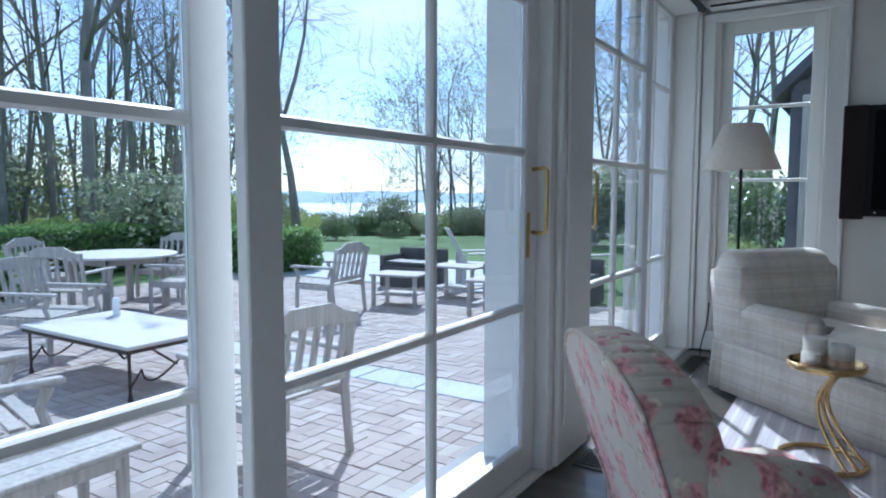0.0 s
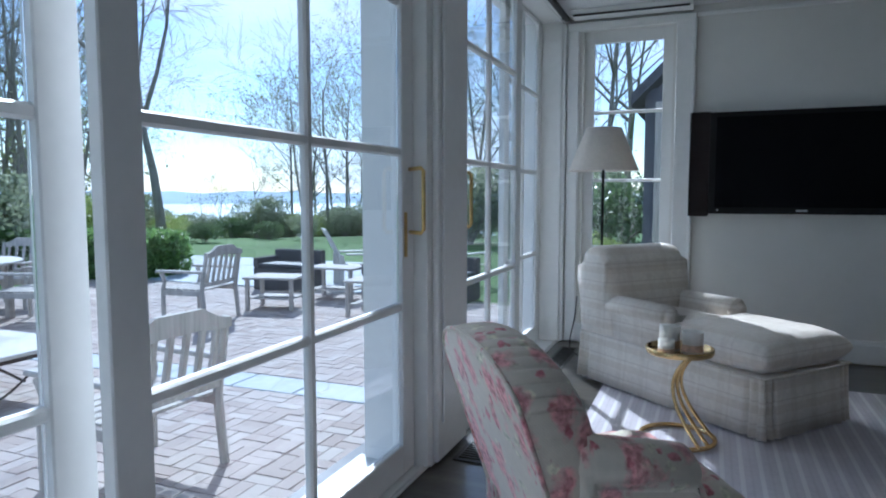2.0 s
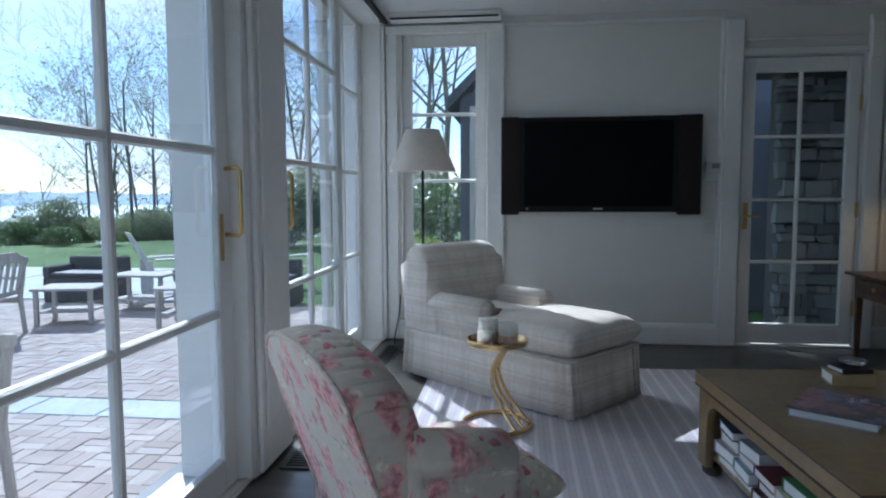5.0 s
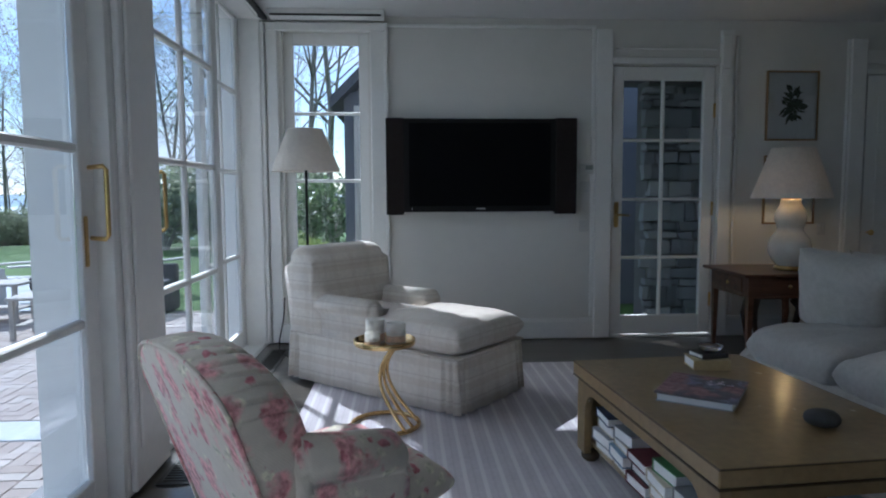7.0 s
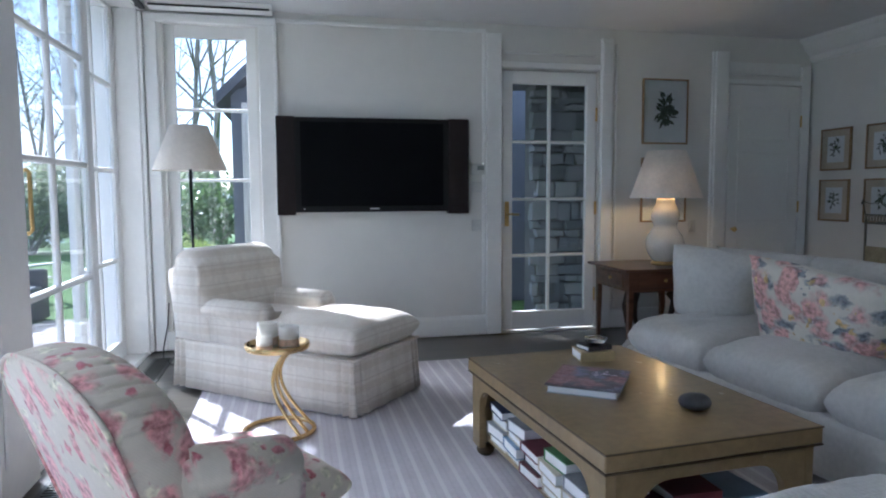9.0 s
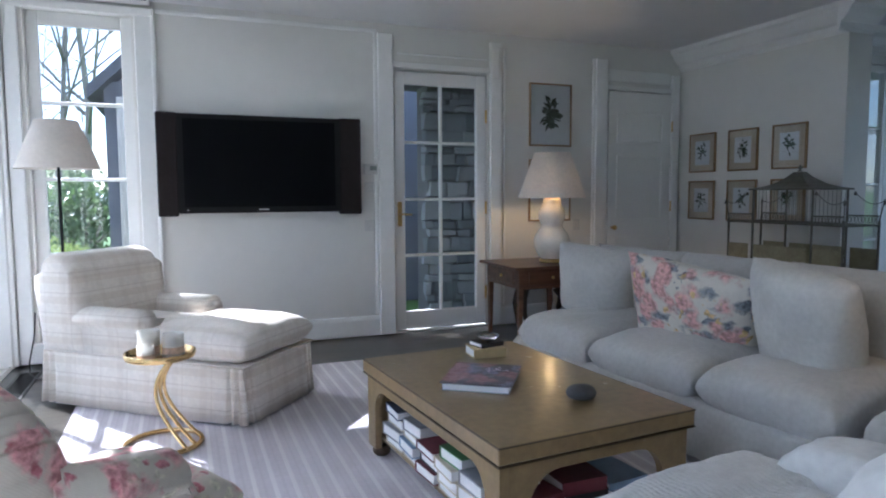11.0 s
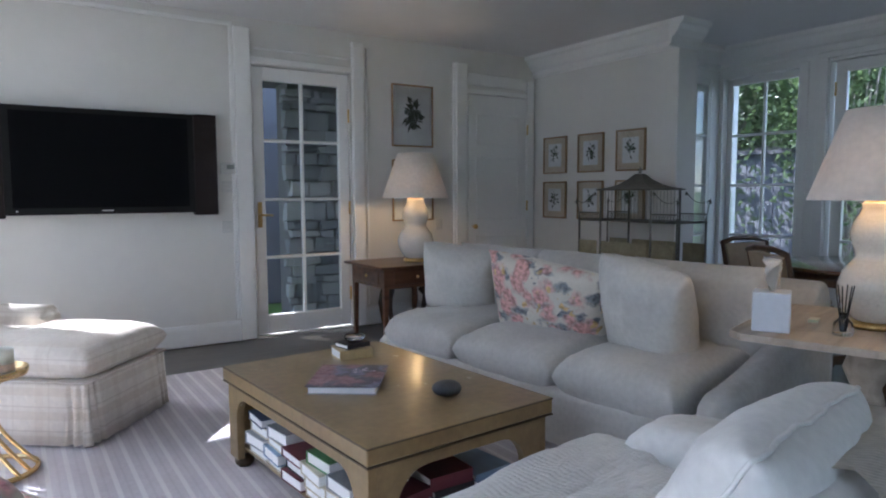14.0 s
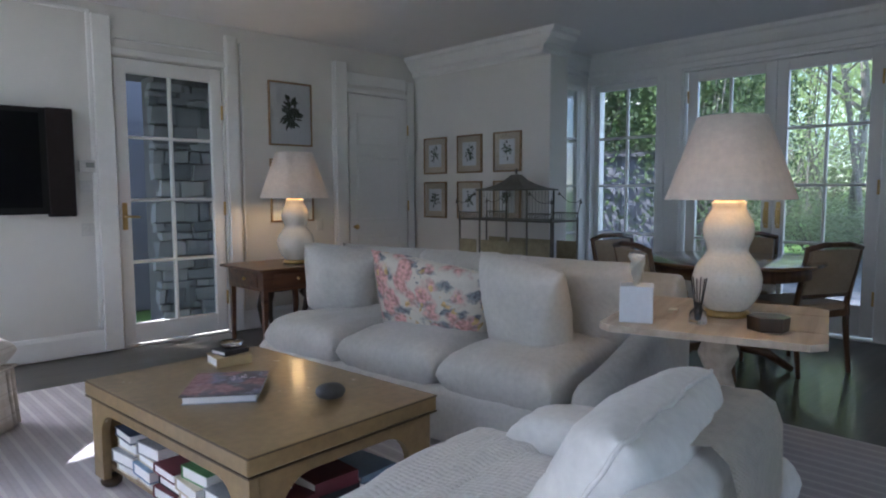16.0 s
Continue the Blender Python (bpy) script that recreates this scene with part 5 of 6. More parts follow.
roof = part("pagoda_roof", bm, M_CAGE, bc, "curved pagoda roof")
part("finial", lathe([(0, 1.30), (0.02, 1.30), (0.008, 1.312), (0.018, 1.325), (0.006, 1.34), (0, 1.355)], 10), M_CAGE, roof, "", True)
for sx in (-1, 1):
    for sy in (-1, 1):
        part("bell", lathe([(0, 0), (0.012, 0.0), (0.008, 0.022), (0, 0.03)], 8, m=pose(sx * 0.19, sy * 0.35, 1.125)), M_CAGE, bc, "", True)
        part("bell", lathe([(0, 0), (0.012, 0.0), (0.008, 0.022), (0, 0.03)], 8, m=pose(sx * 0.19, sy * 0.60, 1.06)), M_CAGE, bc, "", True)
        part("garland_chain", tube([(sx * 0.19, sy * (0.35 + 0.25 * t), 1.15 - 0.06 * t - 0.20 * t * (1 - t)) for t in (i / 8 for i in range(9))], 0.003, 4), M_CAGE, bc)
        part("corner_spike", tube([(sx * 0.17, sy * 0.58, 0.955), (sx * 0.19, sy * 0.60, 1.10)], 0.004, 4), M_CAGE, bc)

# ---- dining corner ----
M_POLISHED = wood("polished_walnut", (0.10, 0.05, 0.025), (0.22, 0.12, 0.06), 0.16, axis=0, coat=1.0)
dt = base("dining_table", "round brown wooden dining table", "dining table", m=pose(4.25, 1.80, -0.011))
part("tabletop", lathe([(0, 0.695), (0.54, 0.695), (0.56, 0.703), (0.56, 0.717), (0.55, 0.722), (0, 0.722)], 48), M_POLISHED, dt, "", True)
part("apron", lathe([(0.46, 0.62), (0.48, 0.62), (0.48, 0.695), (0.46, 0.695), (0.46, 0.62)], 48), M_CHAIRWOOD, dt, "", True)
part("pedestal", lathe([(0, 0.12), (0.09, 0.12), (0.10, 0.2), (0.05, 0.3), (0.06, 0.5), (0.14, 0.62), (0, 0.62)], 20), M_CHAIRWOOD, dt, "", True)
for a in (0, 90, 180, 270):
    c, s = math.cos(radians(a + 30)), math.sin(radians(a + 30))
    part("foot", tube([(0.05 * c, 0.05 * s, 0.16), (0.25 * c, 0.25 * s, 0.12), (0.40 * c, 0.40 * s, 0.02)], [0.035, 0.03, 0.022], 8), M_CHAIRWOOD, dt, "", True)


def dining_chair(m):
    e = base("dining_chair", "brown wooden dining chair with tan cane back", "chair", "chairs round the dining table", m)
    part("seat", soft_box(-0.23, 0.23, -0.22, 0.22, 0.40, 0.45, 0.02), M_CANE, e, "tan padded seat", True)
    part("seat_rail", boxes((-0.23, 0.23, -0.23, -0.20, 0.36, 0.402), (-0.23, 0.23, 0.20, 0.23, 0.36, 0.402), (-0.23, -0.20, -0.20, 0.20, 0.36, 0.402), (0.20, 0.23, -0.20, 0.20, 0.36, 0.402), bevel=0.004), M_CHAIRWOOD, e)
    for x in (-0.21, 0.21):
        part("leg", tube([(x, -0.21, 0), (x, -0.21, 0.38)], [0.014, 0.022], 8), M_CHAIRWOOD, e, "", True)
        part("leg", tube([(x, 0.25, 0), (x, 0.215, 0.30), (x, 0.215, 0.45), (x * 1.02, 0.25, 0.62), (x * 1.04, 0.29, 0.80)], [0.014, 0.02, 0.02, 0.017, 0.014], 8), M_CHAIRWOOD, e, "", True)
    part("top_rail", tube([(-0.225, 0.29, 0.80), (-0.1, 0.305, 0.825), (0.1, 0.305, 0.825), (0.225, 0.29, 0.80)], 0.018, 8), M_CHAIRWOOD, e, "", True)
    part("back_panel", soft_box(-0.195, 0.195, -0.014, 0.014, -0.145, 0.145, 0.01, 2, None, pose(0, 0.262, 0.655, -14)), M_CANE, e, "tan cane back panel", True)
    part("lower_rail", tube([(-0.215, 0.225, 0.50), (0.215, 0.225, 0.50)], 0.012, 8), M_CHAIRWOOD, e, "", True)
    part("stretcher", tube([(-0.21, 0.0, 0.18), (0.21, 0.0, 0.18)], 0.009, 6), M_CHAIRWOOD, e)
    return e


c0 = dining_chair(pose(4.62, 1.52, -0.011, 0, 0, 156))
for x, y, a in ((3.92, 2.00, 58), (4.30, 2.42, -8), (4.98, 2.02, -76)):
    copy_thing(c0, pose(x, y, -0.011, 0, 0, a))


# ---- outside: surfaces ----
def leafy(name, dark, light, rough=0.5):
    m = material(name, light, rough, vary=0.1)
    n, l, b, co = tools(m)
    g = n.new("ShaderNodeNewGeometry")
    l.new(ramp(n, l, g.outputs["Random Per Island"], [(0.0, dark), (0.6, light), (1.0, tuple(min(1, 1.5 * q) for q in light))]), b.inputs["Base Color"])
    b.inputs["Specular IOR Level"].default_value = 0.6
    t, mixs = n.new("ShaderNodeBsdfTranslucent"), n.new("ShaderNodeMixShader")
    t.inputs["Color"].default_value = (*[min(1, 1.6 * q) for q in light], 1)
    mixs.inputs[0].default_value = 0.45
    l.new(b.outputs[0], mixs.inputs[1])
    l.new(t.outputs[0], mixs.inputs[2])
    l.new(mixs.outputs[0], n["Material Output"].inputs["Surface"])
    return m


M_HEDGE = leafy("clipped_hedge_leaves", (0.06, 0.11, 0.03), (0.17, 0.27, 0.08))
M_SPRING = leafy("fresh_spring_leaves", (0.12, 0.17, 0.04), (0.26, 0.32, 0.09))
M_UNDER = leafy("dull_undergrowth_leaves", (0.10, 0.12, 0.05), (0.20, 0.22, 0.10))
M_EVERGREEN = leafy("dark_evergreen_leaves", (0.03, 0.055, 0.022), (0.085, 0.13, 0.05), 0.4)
# paler than M_SPRING: sunlight on the leaves is put into the colour
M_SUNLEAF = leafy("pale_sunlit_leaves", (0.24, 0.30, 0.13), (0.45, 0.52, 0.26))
M_SHRUB = leafy("grey_green_shrub_leaves", (0.11, 0.14, 0.085), (0.26, 0.29, 0.18))
M_BARK = material("grey_brown_bark", (0.26, 0.235, 0.205), 0.9, vary=0.35, scale=3, bump=0.5, bump_scale=14)
M_TEAK = wood("silvered_teak", (0.36, 0.335, 0.30), (0.54, 0.51, 0.47), 0.75, axis=2, scale=4)
M_GRASS = material("spring_lawn", (0.085, 0.17, 0.028), 0.9, vary=0.35, scale=1.6, bump=0.6, bump_scale=40)
M_SAND = material("joint_sand", (0.40, 0.36, 0.31), 0.95, vary=0.15, scale=8)
M_SLATE = material("bluestone_slab", (0.40, 0.445, 0.475), 0.7, vary=0.15, scale=2.5, bump=0.15, bump_scale=25)
M_WATER = material("pale_river_water", (0.45, 0.55, 0.62), 0.35, vary=0.08, scale=0.02)
# the haze of distance is put into the hills' blue
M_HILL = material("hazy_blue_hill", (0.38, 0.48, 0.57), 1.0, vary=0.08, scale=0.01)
M_ROOF = material("dark_slate_roof", (0.075, 0.075, 0.085), 0.7, vary=0.3, scale=6, bump=0.4, bump_scale=18)
M_TIMBER = material("dark_blue_grey_boards", (0.12, 0.125, 0.145), 0.7, vary=0.2, scale=4)
M_DRIVE = material("grey_gravel_drive", (0.15, 0.155, 0.165), 0.9, vary=0.25, scale=5)
M_IRON = material("rusted_wrought_iron", (0.07, 0.05, 0.04), 0.7, 0.4, vary=0.3, scale=30)
M_STONETOP = material("pale_stone_top", (0.62, 0.60, 0.56), 0.55, vary=0.12, scale=7)


def per_object(name, cols, rough, bump):
    m = material(name, cols[1], rough, vary=0.15, scale=14, bump=bump, bump_scale=50)
    n, l, b, co = tools(m)
    o, g, ad, fr = n.new("ShaderNodeObjectInfo"), n.new("ShaderNodeNewGeometry"), n.new("ShaderNodeMath"), n.new("ShaderNodeMath")
    fr.operation = "FRACT"
    l.new(o.outputs["Random"], ad.inputs[0])
    l.new(g.outputs["Random Per Island"], ad.inputs[1])
    l.new(ad.outputs[0], fr.inputs[0])
    tone = ramp(n, l, fr.outputs[0], [(0.0, cols[0]), (0.5, cols[1]), (1.0, cols[2])])
    l.new(blend(n, l, 0.75, base_colour(l, b), tone), b.inputs["Base Color"])
    return m


M_BRICK = per_object("weathered_paving_brick", [(0.36, 0.295, 0.255), (0.45, 0.385, 0.345), (0.52, 0.475, 0.43)], 0.85, 0.3)
M_FIELD = per_object("grey_fieldstone", [(0.10, 0.11, 0.125), (0.20, 0.215, 0.235), (0.34, 0.35, 0.36)], 0.9, 0.5)

# ---- ground, river and hill: one sheet that falls away beyond the garden ----
bm = bmesh.new()
RAD = [0, 4, 8, 12, 16, 20, 25, 30, 38, 48, 60, 80, 110, 150, 200, 260, 3200]


def land(x, y, r):
    side = max(0.0, min(1.0, (-x * 0.62 + y * 0.78) / max(r, 1e-3)))
    drop = 24.0 * side * min(1.0, max(0.0, (r - 26) / 190)) ** 0.9
    return GROUND - 0.02 - drop + 0.10 * noise.noise((x * 0.11, y * 0.11, 3.0)) * min(1, max(0, r - 13) / 12)


prev = None
for r in RAD:
    ring_v = [bm.verts.new((r * math.cos(2 * math.pi * i / 72), r * math.sin(2 * math.pi * i / 72), land(r * math.cos(2 * math.pi * i / 72), r * math.sin(2 * math.pi * i / 72), r))) for i in range(72)] if r else [bm.verts.new((0, 0, GROUND - 0.02))]
    if prev:
        for i in range(72):
            j = (i + 1) % 72
            bm.faces.new((prev[0], ring_v[i], ring_v[j]) if len(prev) == 1 else (prev[i], ring_v[i], ring_v[j], prev[j]))
    prev = ring_v
struct("ground", bm, M_GRASS, "spring lawn falling away towards a river", True, "ground")
bm = bmesh.new()
vs = [bm.verts.new((r * -math.sin(radians(a)), r * math.cos(radians(a)), -22.5)) for r, a in ((240, 66), (240, 54), (240, 40), (240, 26), (240, 10), (2600, 6), (2600, 36), (2600, 70))]
bm.faces.new(vs)
struct("water", bm, M_WATER, "pale wide river in the distance", category="river")
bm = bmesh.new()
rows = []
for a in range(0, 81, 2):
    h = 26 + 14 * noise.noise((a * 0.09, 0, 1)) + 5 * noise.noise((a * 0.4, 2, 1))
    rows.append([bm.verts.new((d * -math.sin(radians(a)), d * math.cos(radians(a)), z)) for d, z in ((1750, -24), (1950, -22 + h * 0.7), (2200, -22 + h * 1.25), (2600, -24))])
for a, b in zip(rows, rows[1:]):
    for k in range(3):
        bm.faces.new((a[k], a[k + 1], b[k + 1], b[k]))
struct("backdrop_hill", bm, M_HILL, "hills across the river, their blue haze painted in", True, "hill", "structure")

# ---- terrace of brick with bluestone ----
struct("pavement", box(-10.5, -1.47, -3.5, 9.0, GROUND - 0.10, GROUND - 0.012), M_SAND, "sand bed of the brick terrace", category="terrace")
pavement = bpy.data.objects["pavement"]
bm = bmesh.new()
bmesh.ops.create_cube(bm, size=1.0)
for v in bm.verts:
    v.co = Vector((v.co.x * (0.196 if v.co.z < 0 else 0.192), v.co.y * (0.096 if v.co.z < 0 else 0.092), v.co.z * 0.02 - 0.01))
brick_mesh = finish("brick", bm, M_BRICK)
strips = [(4.20, 4.58)]


def bricks():
    """Basket weave: pairs of bricks, turned by a right angle from square to square."""
    for i in range(44):
        for j in range(62):
            x, y = -1.60 - 0.2 * i, -3.3 + 0.2 * j
            if any(a - 0.1 < y < b + 0.1 for a, b in strips) or (y > 8.9):
                continue
            for k in (-0.05, 0.05):
                yield (x, y + k, 0) if (i + j) % 2 == 0 else (x + k, y, 90)


near, far = [], []
for q in bricks():
    (near if (-2.9 < q[0] and 1.4 < q[1] < 4.6) else far).append(q)
near.sort(key=lambda q: (q[0] + 1.2) ** 2 + (q[1] - 2.4) ** 2)
far += near[300:]
near = near[:300]

# bluestone strip and the paved walk beyond the terrace
rs = random.Random(8)
x = -1.50
while x > -5.6:
    w = rs.uniform(0.55, 0.85)
    o = part("slab", box(x - w + 0.006, x - 0.006, 4.205, 4.575, GROUND - 0.03, GROUND + 0.004, 0.005), M_SLATE, pavement)
    x -= w
walkway = struct("pavement_walk", box(-14.0, -4.4, 9.0, 13.2, GROUND - 0.12, GROUND - 0.008), M_SAND, "bed of the bluestone walk", category="walk")
for i in range(12):
    for j in range(6):
        part("slab", box(-13.9 + i * 0.78, -13.9 + i * 0.78 + 0.768, 9.05 + j * 0.68, 9.05 + j * 0.68 + 0.668, GROUND - 0.03, GROUND + 0.004 + 0.002 * ((i * 7 + j * 3) % 3), 0.004), M_SLATE, walkway)


# ---- garden furniture ----
def garden_chair(m, label, w=0.62):
    """A teak armchair with an arched slatted back; it faces local +x."""
    e = base("garden_armchair", label, "chair", "teak chairs on the terrace", m)
    h = w / 2
    for s in (-1, 1):
        part("front_leg", tube([(0.28, s * h, 0.0), (0.28, s * h, 0.40), (0.25, s * h, 0.50), (0.29, s * h, 0.60)], [0.028, 0.026, 0.024, 0.03], 6), M_TEAK, e)
        part("rear_leg", tube([(-0.30, s * h, 0.0), (-0.26, s * h, 0.40), (-0.34, s * h, 0.86)], [0.026, 0.028, 0.024], 6), M_TEAK, e)
        part("armrest", box(-0.30, 0.36, s * h - 0.04, s * h + 0.04, 0.61, 0.64, 0.008), M_TEAK, e)
        part("side_rail", box(-0.27, 0.28, s * h - 0.014, s * h + 0.014, 0.34, 0.40, 0.003), M_TEAK, e)
    part("front_rail", box(0.265, 0.295, -h, h, 0.34, 0.40, 0.003), M_TEAK, e)
    for k in range(6):
        part("seat_slat", box(-0.25 + 0.092 * k, -0.25 + 0.092 * k + 0.072, -h + 0.012, h - 0.012, 0.402, 0.420, 0.003), M_TEAK, e)
    top = extrude_profile([(-h - 0.02, 0.80), (-h * 0.7, 0.80), (-h * 0.4, 0.815), (h * 0.4, 0.815), (h * 0.7, 0.80), (h + 0.02, 0.80), (h + 0.02, 0.85), (h * 0.75, 0.875), (h * 0.45, 0.93), (-h * 0.45, 0.93), (-h * 0.75, 0.875), (-h - 0.02, 0.85)],
                          0.034, "x", None, Matrix.Translation((-0.365, 0, 0)))
    part("top_rail", top, M_TEAK, e)
    part("lower_rail", box(-0.29, -0.26, -h, h, 0.45, 0.50, 0.003), M_TEAK, e)
    for k in range(6):
        y = -h * 0.78 + 2 * h * 0.78 * k / 5
        part("back_slat", tube([(-0.276, y, 0.48), (-0.315, y, 0.66), (-0.35, y, 0.825)], 0.0205, 4), M_TEAK, e)
    return e


g0 = garden_chair(pose(-2.87, 2.64, GROUND, 0, 0, 176), "silvered teak armchair with an arched slatted back", 0.68)
copy_thing(g0, pose(-5.8, 6.4, GROUND, 0, 0, 186))
copy_thing(g0, pose(-6.55, 3.25, GROUND, 0, 0, 24))
copy_thing(g0, pose(-3.72, 1.42, GROUND, 0, 0, 78))
TX, TY = -8.5, 5.15
for a, d in ((20, 1.02), (110, 1.1), (205, 1.05), (300, 1.08)):
    copy_thing(g0, pose(TX + d * math.cos(radians(a)), TY + d * math.sin(radians(a)), GROUND, 0, 0, a + 180))
rt = base("round_garden_table", "round silvered teak garden table", "garden table", m=pose(TX, TY, GROUND))
# the teak top takes a pale colour that stands for sun on it
part("tabletop", lathe([(0, 0.70), (0.73, 0.70), (0.75, 0.708), (0.75, 0.728), (0.74, 0.735), (0, 0.735)], 40), M_STONETOP, rt, "teak top painted pale for the sun on it")
for x in (-0.42, 0.42):
    for y in (-0.42, 0.42):
        part("leg", box(x - 0.04, x + 0.04, y - 0.04, y + 0.04, 0, 0.70, 0.006), M_TEAK, rt)
part("apron", boxes((-0.46, 0.46, -0.44, -0.41, 0.61, 0.70), (-0.46, 0.46, 0.41, 0.44, 0.61, 0.70), (-0.44, -0.41, -0.41, 0.41, 0.61, 0.70), (0.41, 0.44, -0.41, 0.41, 0.61, 0.70)), M_TEAK, rt)

qt = base("low_iron_table", "low stone-topped table on wrought iron legs", "garden table", m=pose(-5.25, 3.2, GROUND))
part("stone_top", box(-0.78, 0.78, -0.45, 0.45, 0.395, 0.425, 0.006), M_STONETOP, qt, "pale stone top")
part("iron_rim", boxes((-0.77, 0.77, -0.44, -0.43, 0.365, 0.394), (-0.77, 0.77, 0.43, 0.44, 0.365, 0.394), (-0.77, -0.76, -0.43, 0.43, 0.365, 0.394), (0.76, 0.77, -0.43, 0.43, 0.365, 0.394)), M_IRON, qt)
for sx in (-1, 1):
    for sy in (-1, 1):
        part("iron_leg", tube([(sx * 0.72, sy * 0.40, 0.37), (sx * 0.72, sy * 0.40, 0.06), (sx * 0.72, sy * 0.40, 0.0)], [0.013, 0.012, 0.022], 8), M_IRON, qt)
    part("iron_scroll", tube([(sx * 0.72, -0.40, 0.10)] + [(sx * 0.72 + 0.0, 0.30 * math.cos(a), 0.22 + 0.10 * math.sin(2 * a)) for a in (math.pi * (1 - i / 16) for i in range(17))] + [(sx * 0.72, 0.40, 0.10)], 0.009, 6), M_IRON, qt)
part("iron_stretcher", tube([(-0.72, 0, 0.20), (-0.3, 0, 0.30), (0, 0, 0.14), (0.3, 0, 0.30), (0.72, 0, 0.20)], 0.010, 6), M_IRON, qt)
e = base("menu_card", "small white card standing on the low table", "card", m=pose(-5.75, 3.45, GROUND + 0.426))
part("paper", box(-0.05, 0.05, -0.01, 0.01, 0, 0.16, 0.002), M_PAPER, e)

fs = base("teak_footstool", "low silvered teak stool with slotted top", "stool", m=pose(-2.83, 1.24, GROUND))
for k in range(3):
    part("top_slat", box(-0.21 + 0.142 * k, -0.21 + 0.142 * k + 0.134, -0.44, 0.43, 0.425, 0.452, 0.006), M_TEAK, fs)
part("apron", boxes((-0.18, -0.15, -0.38, 0.38, 0.36, 0.425), (0.15, 0.18, -0.38, 0.38, 0.36, 0.425), (-0.15, 0.15, -0.38, -0.35, 0.36, 0.425), (-0.15, 0.15, 0.35, 0.38, 0.36, 0.425)), M_TEAK, fs)
for x in (-0.16, 0.16):
    for y in (-0.36, 0.36):
        part("leg", tube([(x, y, 0), (x, y, 0.40)], [0.024, 0.03], 6), M_TEAK, fs)


def small_table(x, y, w, d, h, a):
    e = base("teak_side_table", "small silvered teak side table on the terrace", "side table", "teak side tables", m=pose(x, y, GROUND, 0, 0, a))
    part("tabletop", box(-w / 2, w / 2, -d / 2, d / 2, h - 0.03, h, 0.006), M_TEAK, e)
    for sx in (-1, 1):
        for sy in (-1, 1):
            part("leg", box(sx * (w / 2 - 0.05) - 0.025, sx * (w / 2 - 0.05) + 0.025, sy * (d / 2 - 0.05) - 0.025, sy * (d / 2 - 0.05) + 0.025, 0, h - 0.03, 0.004), M_TEAK, e)
    part("shelf", box(-w / 2 + 0.06, w / 2 - 0.06, -d / 2 + 0.06, d / 2 - 0.06, 0.14, 0.16, 0.003), M_TEAK, e)


small_table(-5.45, 7.45, 0.72, 0.55, 0.44, 12)
small_table(-3.9, 7.5, 0.75, 0.6, 0.46, 5)
small_table(-5.1, 8.45, 0.8, 0.5, 0.48, 0)
M_DARKWALL = material("dark_wicker", (0.10, 0.095, 0.09), 0.85, vary=0.3, scale=20, bump=0.6, bump_scale=70)
for x0, x1, y0, y1 in ((-6.85, -5.9, 8.75, 9.45), (-4.75, -3.1, 8.55, 9.2)):
    e = base("wicker_seat", "dark wicker garden sofa with low back", "garden sofa")
    part("base_frame", box(x0, x1, y0, y1, GROUND, GROUND + 0.36, 0.02), M_DARKWALL, e)
    part("backrest", box(x0, x1, y1 - 0.12, y1, GROUND + 0.36, GROUND + 0.62, 0.02), M_DARKWALL, e)
    part("arm", box(x0, x0 + 0.1, y0, y1 - 0.12, GROUND + 0.36, GROUND + 0.52, 0.02), M_DARKWALL, e)
    part("seat_cushion", box(x0 + 0.11, x1 - 0.02, y0, y1 - 0.13, GROUND + 0.362, GROUND + 0.43, 0.02), M_STONE, e)
for x, y, a in ((-5.5, 9.9, 40), (-3.9, 10.6, 60)):
    e = base("adirondack_chair", "pale blue-white wooden lounge chair", "chair", "lounge chairs", m=pose(x, y, GROUND, 0, 0, a))
    for k in range(5):
        part("back_slat", box(-0.014, 0.014, -0.24 + 0.1 * k, -0.24 + 0.1 * k + 0.085, 0, 0.78, 0.004), M_STONETOP, e, m=pose(-0.25, 0, 0.28, 0, -28))
    for k in range(5):
        part("seat_slat", box(-0.2 + 0.1 * k, -0.115 + 0.1 * k, -0.25, 0.25, 0.33 - 0.0, 0.352, 0.003), M_STONETOP, e)
    for s in (-1, 1):
        part("arm", box(-0.3, 0.35, s * 0.32 - 0.06, s * 0.32 + 0.06, 0.54, 0.565, 0.004), M_STONETOP, e)
        part("leg", box(0.26, 0.33, s * 0.29 - 0.02, s * 0.29 + 0.02, 0, 0.54, 0.003), M_STONETOP, e)
        part("leg", box(-0.42, -0.33, s * 0.29 - 0.02, s * 0.29 + 0.02, 0, 0.54, 0.003), M_STONETOP, e)


